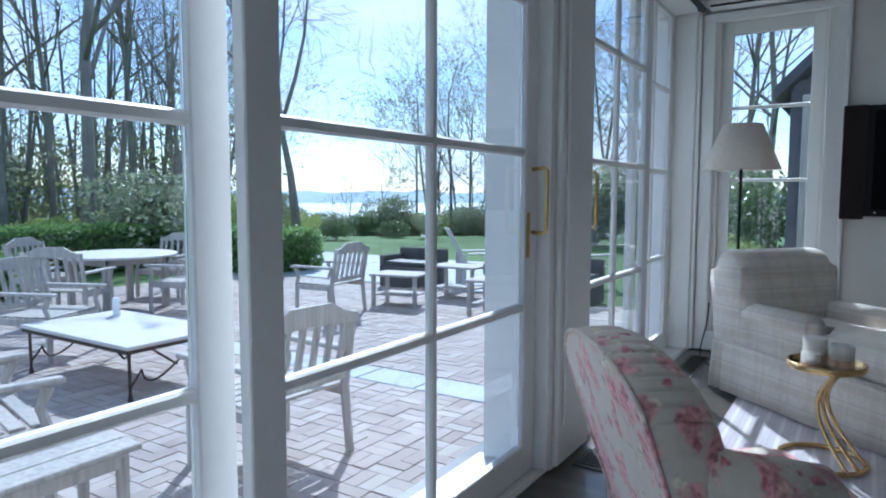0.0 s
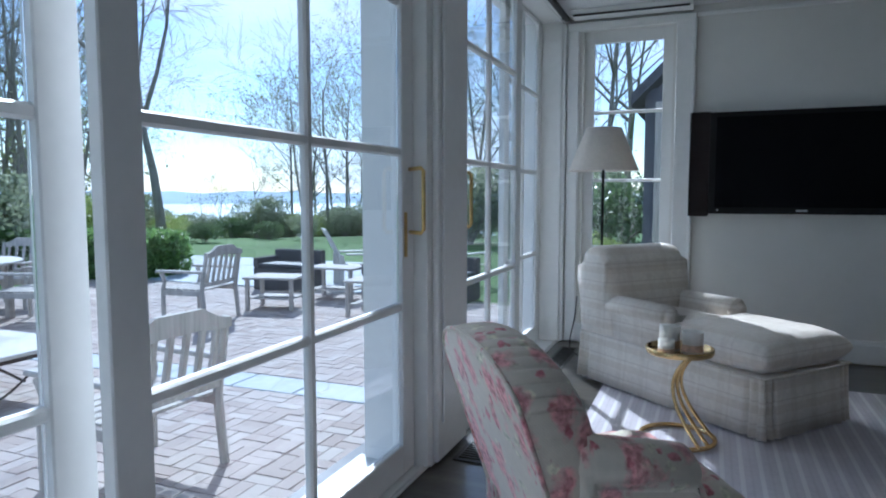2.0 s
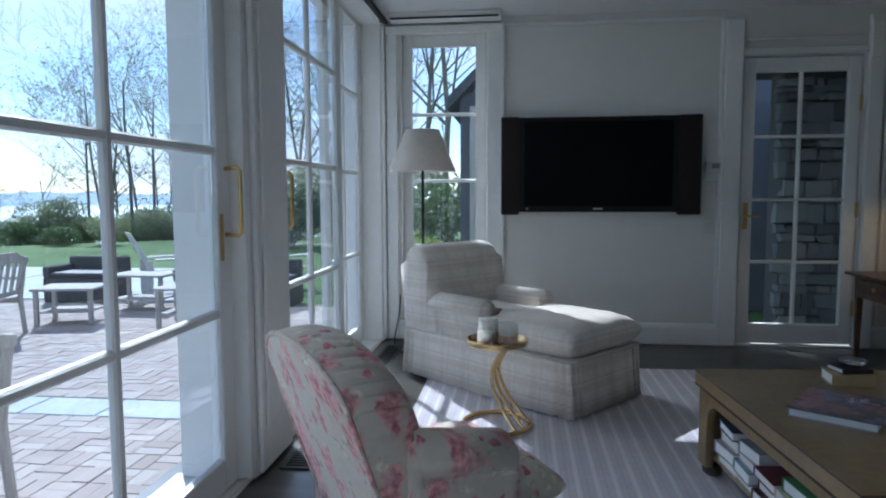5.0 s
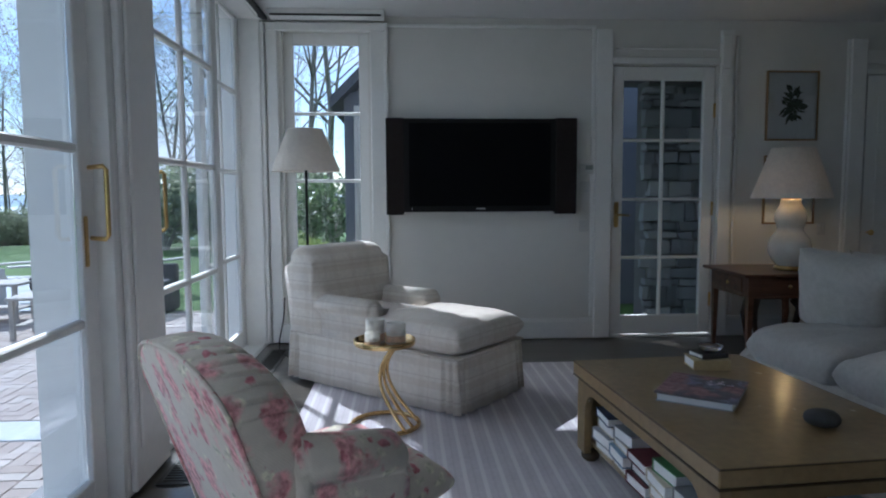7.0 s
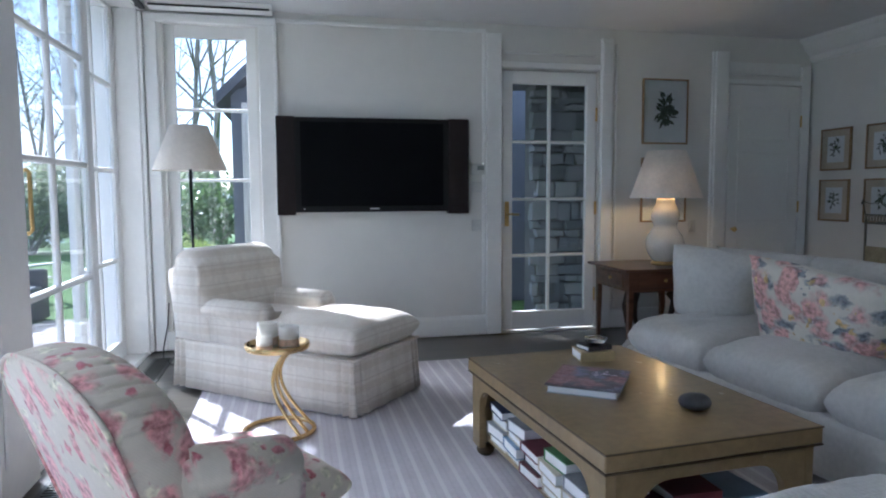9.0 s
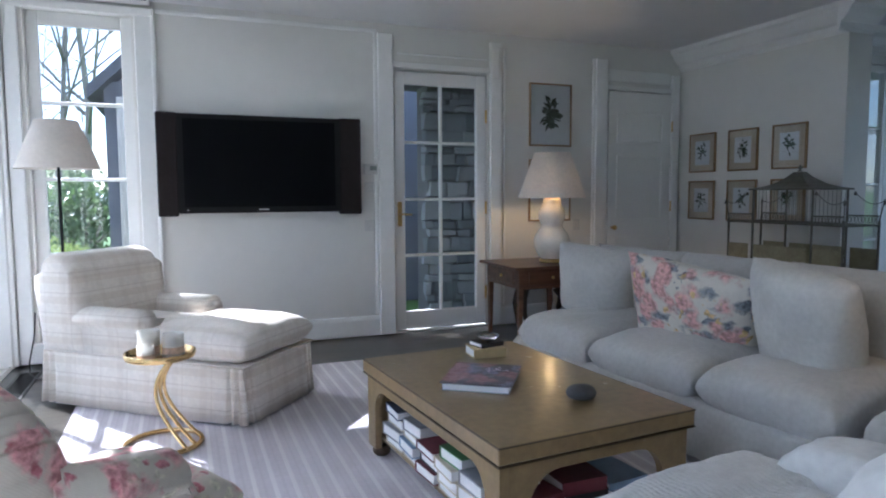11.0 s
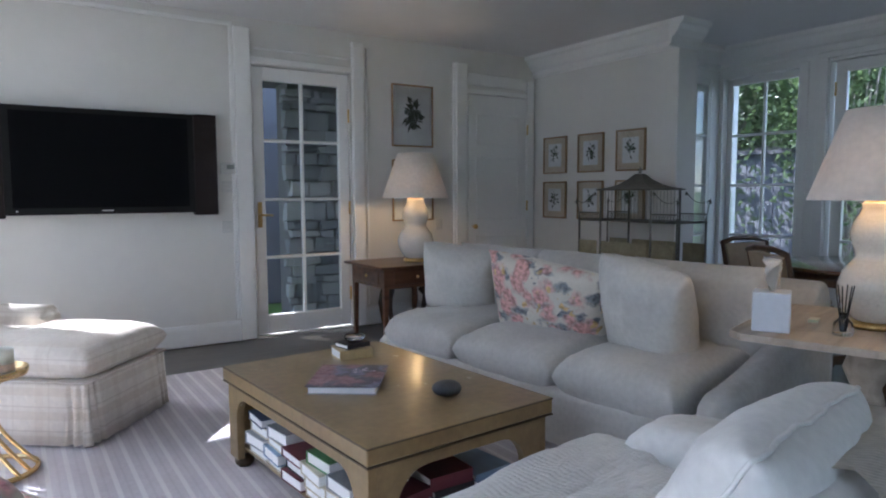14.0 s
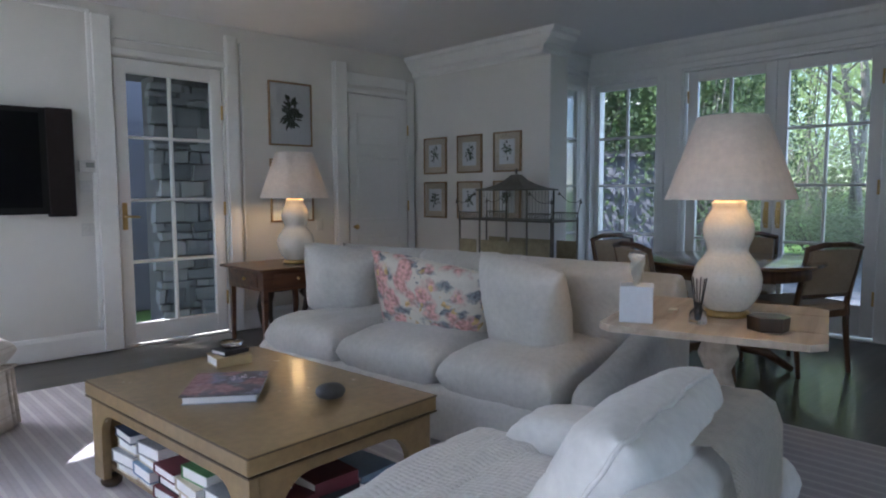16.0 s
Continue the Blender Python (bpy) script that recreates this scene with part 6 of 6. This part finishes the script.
# ---- trees and shrubs ----
def grow(rnd, height, spread, levels, lean=0.2, limb_length=(0.45, 0.68), girth=0.0105, fork=False):
    """The limbs of a bare tree: a list, level by level, of (points, radii)."""
    out = [[] for _ in range(levels + 1)]

    def limb(p, d, length, r, lev):
        n = 5 if lev < 2 else 4
        pts, rad, q, w = [p.copy()], [r], p.copy(), d.copy()
        for i in range(1, n):
            bend = lean * (0.45 if lev == 0 else 1.0)
            w = (w + Vector((rnd.gauss(0, bend), rnd.gauss(0, bend), 0.06 if lev else 0.12))).normalized()
            q = q + w * length / (n - 1)
            pts.append(q.copy())
            rad.append(r * (1 - 0.62 * i / (n - 1)))
        out[lev].append((pts, rad))
        if lev < levels:
            kids = 4 if fork and lev == 0 else (7, 5 if fork else 4, 4, 3, 3)[lev]
            for k in range(kids):
                t = rnd.uniform(0.42, 1.0) if lev else rnd.uniform(0.80 if fork else 0.38, 1.0)
                i = min(n - 2, int(t * (n - 1)))
                o = pts[i].lerp(pts[i + 1], t * (n - 1) - i)
                a = rnd.uniform(0, 2 * math.pi)
                side = w.orthogonal().normalized()
                side = (Matrix.Rotation(a, 3, w) @ side)
                if fork and lev == 0:
                    side = Vector((math.cos(1.57 * k + 0.4), math.sin(1.57 * k + 0.4), 0))
                    limb(o, (w + side * rnd.uniform(0.35, 0.55)).normalized(), length * rnd.uniform(1.2, 1.7), r * rnd.uniform(0.36, 0.5), 1)
                    continue
                limb(o, (w * 0.6 + side * spread * rnd.uniform(0.55, 1.1)).normalized(), length * rnd.uniform(*(limb_length if lev == 0 else (0.45, 0.68))), r * (1 - 0.62 * t) * rnd.uniform(0.38, 0.62), lev + 1)
    limb(Vector((0, 0, -0.3)), Vector((rnd.gauss(0, 0.08), rnd.gauss(0, 0.08), 1)).normalized(), height * (0.36 if fork else 0.72), height * girth, 0)
    return out


def add_leaves(bm, places, size, rnd, flat=0.0):
    for p in places:
        a = Vector((rnd.gauss(0, 1), rnd.gauss(0, 1), rnd.gauss(0, 1) + flat)).normalized()
        u = a.orthogonal().normalized()
        u = Matrix.Rotation(rnd.uniform(0, 6.28), 3, a) @ u
        v = a.cross(u)
        s = size * rnd.uniform(0.6, 1.4)
        bm.faces.new([bm.verts.new(p + q) for q in (-u * s, v * s * 0.45, u * s, -v * s * 0.45)])


def bare_tree(name, label, seed, height, spread, leaves=0, m=None, levels=4, limb_length=(0.45, 0.68), girth=0.0105, fork=False):
    rnd = random.Random(seed)
    parts = grow(rnd, height, spread, levels, 0.16, limb_length, girth, fork)
    e = base(name, label, "tree", "bare trees beyond the lawn", m)
    bm = bmesh.new()
    for lev in (0, 1):
        for pts, rad in parts[lev]:
            tube(pts, rad, 7 if lev == 0 else 5, bm)
    part("trunk", bm, M_BARK, e, "", True)
    bm = bmesh.new()
    for lev in range(2, levels + 1):
        for pts, rad in parts[lev]:
            tube(pts, [max(q, 0.006) for q in rad], 3, bm)
    part("crown", bm, M_BARK, e, "bare twigs")
    if leaves:
        tips = [p[-1] for p, _ in parts[levels]]
        bm = bmesh.new()
        add_leaves(bm, [rnd.choice(tips) + Vector((rnd.gauss(0, 0.15), rnd.gauss(0, 0.15), rnd.gauss(0, 0.15))) for _ in range(leaves)], 0.07, rnd)
        part("foliage", bm, M_SPRING, e, "first spring leaves")
    return e


def polar(az, d, s=1.0, turn=0.0):
    x, y = -d * math.sin(radians(az)), d * math.cos(radians(az))
    return Matrix.Translation((x, y, land(x, y, d))) @ Matrix.Rotation(radians(turn), 4, "Z") @ Matrix.Diagonal((s, s, s, 1))


def put(ob, m):
    o = copy_thing(ob, Matrix.Translation(m.translation) @ m.to_quaternion().to_matrix().to_4x4())
    o.scale = m.to_scale()
    return o


T = [bare_tree("bare_tree", "tall bare tree with dark branches", 3, 15, 1.0, 500, polar(60.8, 17.5, 1.0, 30), limb_length=(0.35, 0.6), girth=0.0115),
     bare_tree("bare_tree", "slender bare tree forking into fine twigs", 11, 12, 0.75, 0, polar(33.4, 36, 0.7, 200), limb_length=(0.35, 0.6), girth=0.009),
     bare_tree("bare_tree", "young bare tree with first yellow-green leaves", 17, 11, 0.8, 700, polar(34.6, 34, 0.85, 60), limb_length=(0.3, 0.55), girth=0.009),
     bare_tree("bare_tree", "straight bare woodland tree", 23, 17, 0.9, 900, polar(57.5, 24, 1.0, 0), limb_length=(0.28, 0.52), girth=0.0062)]
bare_tree("bare_tree", "old bare tree forking low into wide limbs", 29, 14, 0.7, 0, polar(44.9, 23, 1.0, 15), girth=0.013, fork=True)
rt_ = random.Random(12)
for az, d, k, s in ((68, 15, 0, 0.9), (66, 21, 1, 1.1), (63, 24, 1, 1.2), (59.5, 29, 1, 1.1), (58.5, 22, 1, 1.05), (55.6, 31, 1, 1.0), (54.5, 25, 1, 0.95),
                    (52.5, 26, 1, 1.1), (51.2, 33, 1, 1.0), (50, 38, 3, 1.1), (48.5, 34, 1, 1.0), (46.8, 40, 2, 0.9), (70, 28, 0, 1.2), (72, 19, 3, 1.0), (75, 25, 1, 1.1),
                    (33, 38, 1, 0.8), (31.8, 27, 1, 0.75), (30, 36, 2, 1.0), (29, 31, 3, 0.6), (27, 40, 0, 0.7), (25, 34, 1, 0.9), (23, 38, 2, 0.9), (21, 30, 1, 0.95), (19, 36, 0, 0.8), (17.5, 32, 3, 0.8),
                    (15.5, 30, 1, 1.0), (13.5, 36, 0, 0.9), (11, 27, 1, 0.95), (8.6, 19, 1, 0.9), (6.6, 24, 0, 0.8), (37.2, 46, 2, 0.8), (41, 60, 2, 0.8), (60, 42, 3, 1.2), (54, 48, 0, 1.1)):
    put(T[k], polar(az, d, s * rt_.uniform(0.92, 1.08), rt_.uniform(0, 360)))


def far_wood(seed, count, az0, az1, d0, d1):
    """Thin saplings and undergrowth that close the view behind the tall trees."""
    rnd = random.Random(seed)
    stems, leaves = bmesh.new(), bmesh.new()
    for _ in range(count):
        p = polar(rnd.uniform(az0, az1), rnd.uniform(d0, d1)).translation
        h = rnd.uniform(4, 12)
        top = p + Vector((rnd.gauss(0, 0.5), rnd.gauss(0, 0.5), h))
        mid = p.lerp(top, 0.5) + Vector((rnd.gauss(0, 0.25), rnd.gauss(0, 0.25), 0))
        tube([p - Vector((0, 0, 0.4)), mid, top], [0.02 + h * 0.006, 0.012 + h * 0.004, 0.008], 4, stems)
        for _ in range(9):
            o = mid.lerp(top, rnd.uniform(-0.5, 0.95))
            q = o + Vector((rnd.gauss(0, 0.9), rnd.gauss(0, 0.9), rnd.uniform(0.3, 1.6)))
            tube([o, o.lerp(q, 0.5) + Vector((0, 0, 0.1)), q], [0.022, 0.014, 0.006], 3, stems)
            add_leaves(leaves, [q + Vector((rnd.gauss(0, 0.4), rnd.gauss(0, 0.4), rnd.gauss(0, 0.4))) for _ in range(3)], 0.07, rnd)
        add_leaves(leaves, [p + Vector((rnd.gauss(0, 1.1), rnd.gauss(0, 1.1), abs(rnd.gauss(0, 1.9)))) for _ in range(130)], 0.11, rnd)
    e = base("far_wood", "thin woodland saplings and undergrowth in first leaf", "wood")
    e["kind"] = "stuff"
    part("stems", stems, M_BARK, e)
    part("undergrowth", leaves, M_UNDER, e, "pale yellow-green undergrowth")


far_wood(51, 190, 50.5, 80, 23, 44)
far_wood(52, 40, 4, 34, 34, 60)


def shrub(name, label, seed, w, d, h, leaves, size, mat, m, lumps=9, category="shrub", group="garden shrubs", stems=True):
    rnd = random.Random(seed)
    e = base(name, label, category, group, m)
    bm = bmesh.new()
    spots = []
    centres = [(Vector((rnd.uniform(-w, w) * 0.32, rnd.uniform(-d, d) * 0.32, h * rnd.uniform(0.35, 0.72))), rnd.uniform(0.26, 0.42)) for _ in range(lumps)]
    for _ in range(leaves):
        c, r = rnd.choice(centres)
        v = Vector((rnd.gauss(0, 1), rnd.gauss(0, 1), rnd.gauss(0, 1))).normalized() * rnd.uniform(0.72, 1.05)
        p = c + Vector((v.x * w * r, v.y * d * r, v.z * h * r))
        p.z = max(0.02, p.z)
        spots.append(p)
    add_leaves(bm, spots, size, rnd, 0.6)
    part("foliage", bm, mat, e)
    if stems:
        bm = bmesh.new()
        for c, r in centres:
            tube([(rnd.uniform(-0.1, 0.1) * w, rnd.uniform(-0.1, 0.1) * d, -0.1), c * 0.5, c], [0.03, 0.02, 0.01], 4, bm)
        part("stem", bm, M_BARK, e)
    return e


def hedge(label, x0, x1, y0, y1, h, leaves, seed):
    rnd = random.Random(seed)
    e = base("hedge", label, "hedge")
    # solid core, its dark green stands for the shade between the leaves
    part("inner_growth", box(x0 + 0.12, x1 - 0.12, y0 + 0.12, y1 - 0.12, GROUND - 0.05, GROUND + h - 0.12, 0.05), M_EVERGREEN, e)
    spots = []
    for _ in range(leaves):
        x, y, z = rnd.uniform(x0, x1), rnd.uniform(y0, y1), rnd.uniform(0, h)
        f = rnd.random()
        if f < 0.5:
            z = h + rnd.gauss(0, 0.04) + 0.06 * noise.noise((x, y, 0))
        elif f < 0.75:
            x = (x0, x1)[rnd.random() < 0.7] + rnd.gauss(0, 0.05)
        else:
            y = (y0, y1)[rnd.random() < 0.2] + rnd.gauss(0, 0.05)
        spots.append(Vector((x, y, GROUND + z)))
    bm = bmesh.new()
    add_leaves(bm, spots, 0.055, rnd, 0.7)
    part("foliage", bm, M_HEDGE, e)


hedge("clipped green hedge beside the terrace", -12.6, -9.5, 8.7, 10.2, 0.78, 9000, 1)
hedge("long clipped green hedge beyond the terrace", -13.6, -12.4, 2.0, 8.6, 0.85, 12000, 2)
hedge("low clipped hedge at the lawn edge", -11.5, -10.4, 3.2, 4.9, 0.62, 4000, 3)
S = [shrub("rounded_shrub", "loose grey-green flowering shrub", 1, 2.6, 2.4, 2.1, 3800, 0.075, M_SHRUB, polar(55.2, 15.8)),
     shrub("rounded_shrub", "yellow-green shrub in spring leaf", 2, 2.8, 2.6, 1.7, 3200, 0.07, M_SPRING, polar(52, 20)),
     shrub("rounded_shrub", "dark green rounded garden shrub", 3, 2.4, 2.2, 1.5, 3400, 0.065, M_EVERGREEN, polar(39.5, 26, 0.5))]
for az, d, k, s in ((66, 19, 1, 0.65), (63.5, 22, 1, 0.75), (61, 20, 0, 0.55), (58.5, 19, 1, 0.6), (57, 23, 0, 0.7), (49.5, 26, 0, 0.8), (47.5, 26, 2, 0.6), (46, 25, 0, 0.55), (44.6, 27, 1, 0.5), (43.4, 25, 0, 0.5), (42.2, 26, 0, 0.5), (41, 25, 2, 0.55),
                    (38, 25, 0, 0.5), (36.4, 26, 2, 0.55), (35, 27, 1, 0.6), (33.5, 25, 0, 0.5), (31.6, 26, 2, 0.6), (30, 26, 0, 0.6), (28, 25, 0, 0.65), (26, 24, 2, 0.9), (24, 22, 0, 0.9), (22, 25, 1, 1.0), (20, 21, 0, 1.0),
                    (18, 24, 2, 1.0), (16, 21, 0, 1.0), (13.5, 23, 1, 1.0), (11, 19, 0, 1.1), (8.8, 14, 1, 0.8), (7.2, 18, 2, 1.3), (68, 24, 0, 1.2), (71, 21, 2, 1.2)):
    put(S[k], polar(az + rt_.uniform(-0.9, 0.9), d * rt_.uniform(0.85, 1.25), s * rt_.uniform(0.55, 1.25), rt_.uniform(0, 360)))
for k in range(22):
    put(S[(0, 1, 0, 2)[k % 4]], polar(27 + k * 1.3 + rt_.uniform(-0.5, 0.5), rt_.uniform(24, 34), rt_.uniform(0.45, 0.85), rt_.uniform(0, 360)))

# ---- the stone wing beyond the north wall ----
wing = base("stone_wing", "low stone wing of the house with a dark roof", "house")
part("wall", box(-0.80, 5.5, 9.0, 13.5, GROUND, 2.5), M_TIMBER, wing, "dark boarded wall")
part("post", box(-0.66, -0.54, 8.8, 8.92, GROUND, 2.3, 0.01), M_TEAK, wing, "grey timber post")
bm = bmesh.new()
for y0, y1 in ((8.7, 13.8),):
    prof = [(-0.95, 2.25), (1.95, 5.15), (4.9, 2.25), (4.9, 2.40), (1.95, 5.30), (-0.95, 2.40)]
    extrude_profile(prof, y1 - y0, "y", bm, pose(0, y0, 0))
part("roof", bm, M_ROOF, wing, "dark shingled gable roof")
part("gable", extrude_profile([(-0.65, 2.5), (4.5, 2.5), (1.95, 5.05)], 0.2, "y", None, pose(0, 9.01, 0)), M_TIMBER, wing)
porch = base("porch_roof", "dark timber porch roof outside the glazed door", "porch")
part("roof_deck", box(0.55, 6.4, 5.40, 7.4, 2.32, 2.46, 0.01), M_ROOF, porch)
part("post", box(0.62, 0.76, 7.2, 7.34, GROUND, 2.32, 0.008), M_TIMBER, porch)

M_MORTAR = material("dark_mortar", (0.11, 0.11, 0.115), 0.95, vary=0.2, scale=9)
sw = base("stone_wall", "grey fieldstone wall outside the glazed door", "stone wall")
part("core", box(2.55, 6.4, 6.86, 7.2, GROUND - 0.1, 2.318), M_MORTAR, sw, "mortar core")
rs = random.Random(4)
stones = []
z = GROUND
row = 0
while z < 2.24:
    h = rs.uniform(0.06, 0.20)
    h = min(h, 2.30 - z)
    x = 2.52 + rs.uniform(-0.06, 0.03)
    while x < 4.6:
        w = rs.uniform(0.08, 0.32)
        bm = bmesh.new()
        add_box(bm, x + 0.008, x + w - 0.008, 6.80 + rs.uniform(-0.03, 0.02), 6.90, z + 0.008, z + h - 0.008)
        for v in bm.verts:
            v.co += Vector((rs.uniform(-0.022, 0.014), rs.uniform(-0.015, 0.01) if v.co.y < 6.87 else 0, rs.uniform(-0.02, 0.014)))
        part("stone", bm, M_FIELD, sw)
        x += w
    z += h
pw = base("white_garden_bench", "pale painted bench outside the narrow window", "bench", m=pose(-0.95, 7.6, GROUND, 0, 0, 10))
part("seat", box(-0.5, 0.4, -0.22, 0.22, 0.40, 0.44, 0.01), M_STONETOP, pw)
part("backrest", soft_box(-0.5, -0.42, -0.22, 0.22, 0.44, 0.95, 0.02), M_STONETOP, pw)
for x in (-0.45, 0.35):
    for y in (-0.18, 0.18):
        part("leg", box(x - 0.025, x + 0.025, y - 0.025, y + 0.025, 0, 0.40), M_STONETOP, pw)

# ---- the drive side, east of the bay ----
struct("road_drive", box(6.6, 17, -9.0, 12.0, GROUND - 0.1, GROUND + 0.05), M_DRIVE, "grey gravel drive", category="drive")
E0 = shrub("evergreen_tree", "tall dense dark evergreen", 31, 2.6, 2.6, 6.0, 15000, 0.05, M_EVERGREEN, pose(10.6, 5.0, GROUND), 22, "tree", "evergreens by the drive")
put(E0, pose(12.5, 5.9, GROUND, 0, 0, 80))
put(E0, pose(10.8, 8.3, GROUND, 0, 0, 150) @ Matrix.Diagonal((1.5, 1.5, 1.35, 1)))
put(E0, pose(13.5, 8.6, GROUND, 0, 0, 250) @ Matrix.Diagonal((1.7, 1.7, 1.6, 1)))
L0 = shrub("leafy_tree", "spring tree with sunlight painted into its pale leaves", 33, 7.0, 7.0, 9.0, 20000, 0.065, M_SUNLEAF, pose(19, 6.2, GROUND + 1.0), 18, "tree", "leafy trees by the drive")
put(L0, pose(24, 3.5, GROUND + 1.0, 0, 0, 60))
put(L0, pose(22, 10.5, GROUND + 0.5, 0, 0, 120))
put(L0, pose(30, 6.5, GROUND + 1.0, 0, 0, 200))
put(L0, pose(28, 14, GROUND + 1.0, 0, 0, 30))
B0 = shrub("laurel_bush", "glossy laurel with sunlit leaves", 35, 2.2, 2.2, 3.0, 5000, 0.05, M_SHRUB, pose(11.6, 6.9, GROUND) @ Matrix.Diagonal((1.3, 1.3, 1.3, 1)), 9)
put(T[1], pose(12.5, 6.9, GROUND, 0, 0, 140) @ Matrix.Diagonal((0.5, 0.5, 0.4, 1)))
put(T[0], pose(17.5, 4.6, GROUND, 0, 0, 100) @ Matrix.Diagonal((0.8, 0.8, 0.7, 1)))
shed = base("garden_shed", "dark boarded garden shed by the drive", "shed")
for k in range(12):
    part("board", box(10.0, 10.03, 5.35 + 0.15 * k, 5.495 + 0.15 * k, GROUND, 1.72, 0.004), M_TIMBER, shed)
part("wall", box(10.032, 11.2, 5.37, 7.14, GROUND, 1.70), M_TIMBER, shed)
part("roof", extrude_profile([(9.9, 1.72), (11.4, 1.9), (11.4, 1.96), (9.9, 1.78)], 2.0, "y", None, pose(0, 5.27, 0)), M_ROOF, shed)
put(B0, pose(14.5, 3.2, GROUND, 0, 0, 90) @ Matrix.Diagonal((1, 1, 0.45, 1)))
put(B0, pose(16.5, 5.0, GROUND, 0, 0, 30) @ Matrix.Diagonal((1.2, 1.2, 0.5, 1)))
put(B0, pose(21.5, 6.6, GROUND, 0, 0, 200) @ Matrix.Diagonal((1.8, 1.8, 1.0, 1)))
put(B0, pose(24, 8.4, GROUND, 0, 0, 300) @ Matrix.Diagonal((2.0, 2.0, 1.2, 1)))
put(B0, pose(13, 9.0, GROUND, 0, 0, 30) @ Matrix.Diagonal((1.2, 1.2, 0.9, 1)))
for x, y, k, s in ((12, 8.2, 1, 0.8), (17, 4.2, 2, 0.9), (21, 8, 0, 0.9), (15, 7.2, 2, 0.8), (26, 9, 3, 1.0)):
    put(T[k], pose(x, y, GROUND, 0, 0, 70 * s + x * 31) @ Matrix.Diagonal((s, s, s, 1)))

# ---- paving bricks, last ----
me = bpy.data.meshes.new("brickwork")
vv, ff = [], []
rb = random.Random(2)
src_v = [tuple(v.co) for v in brick_mesh.vertices]
src_f = [tuple(p.vertices) for p in brick_mesh.polygons]
for x, y, a in far:
    o, dz = len(vv), rb.uniform(-0.003, 0.003)
    for vx, vy, vz in src_v:
        vv.append((x + (vx if a == 0 else -vy), y + (vy if a == 0 else vx), GROUND + dz + vz))
    ff += [tuple(o + i for i in f) for f in src_f]
me.from_pydata(vv, [], ff)
me.materials.append(M_BRICK)
rest = new("brickwork", me)
rest.parent = pavement
tagged(rest, "weathered paving bricks in basket weave", kind="stuff")
for x, y, a in near:
    o = new("brick", brick_mesh)
    o.parent = pavement
    o.matrix_basis = pose(x, y, GROUND + rb.uniform(-0.003, 0.003), 0, 0, a)
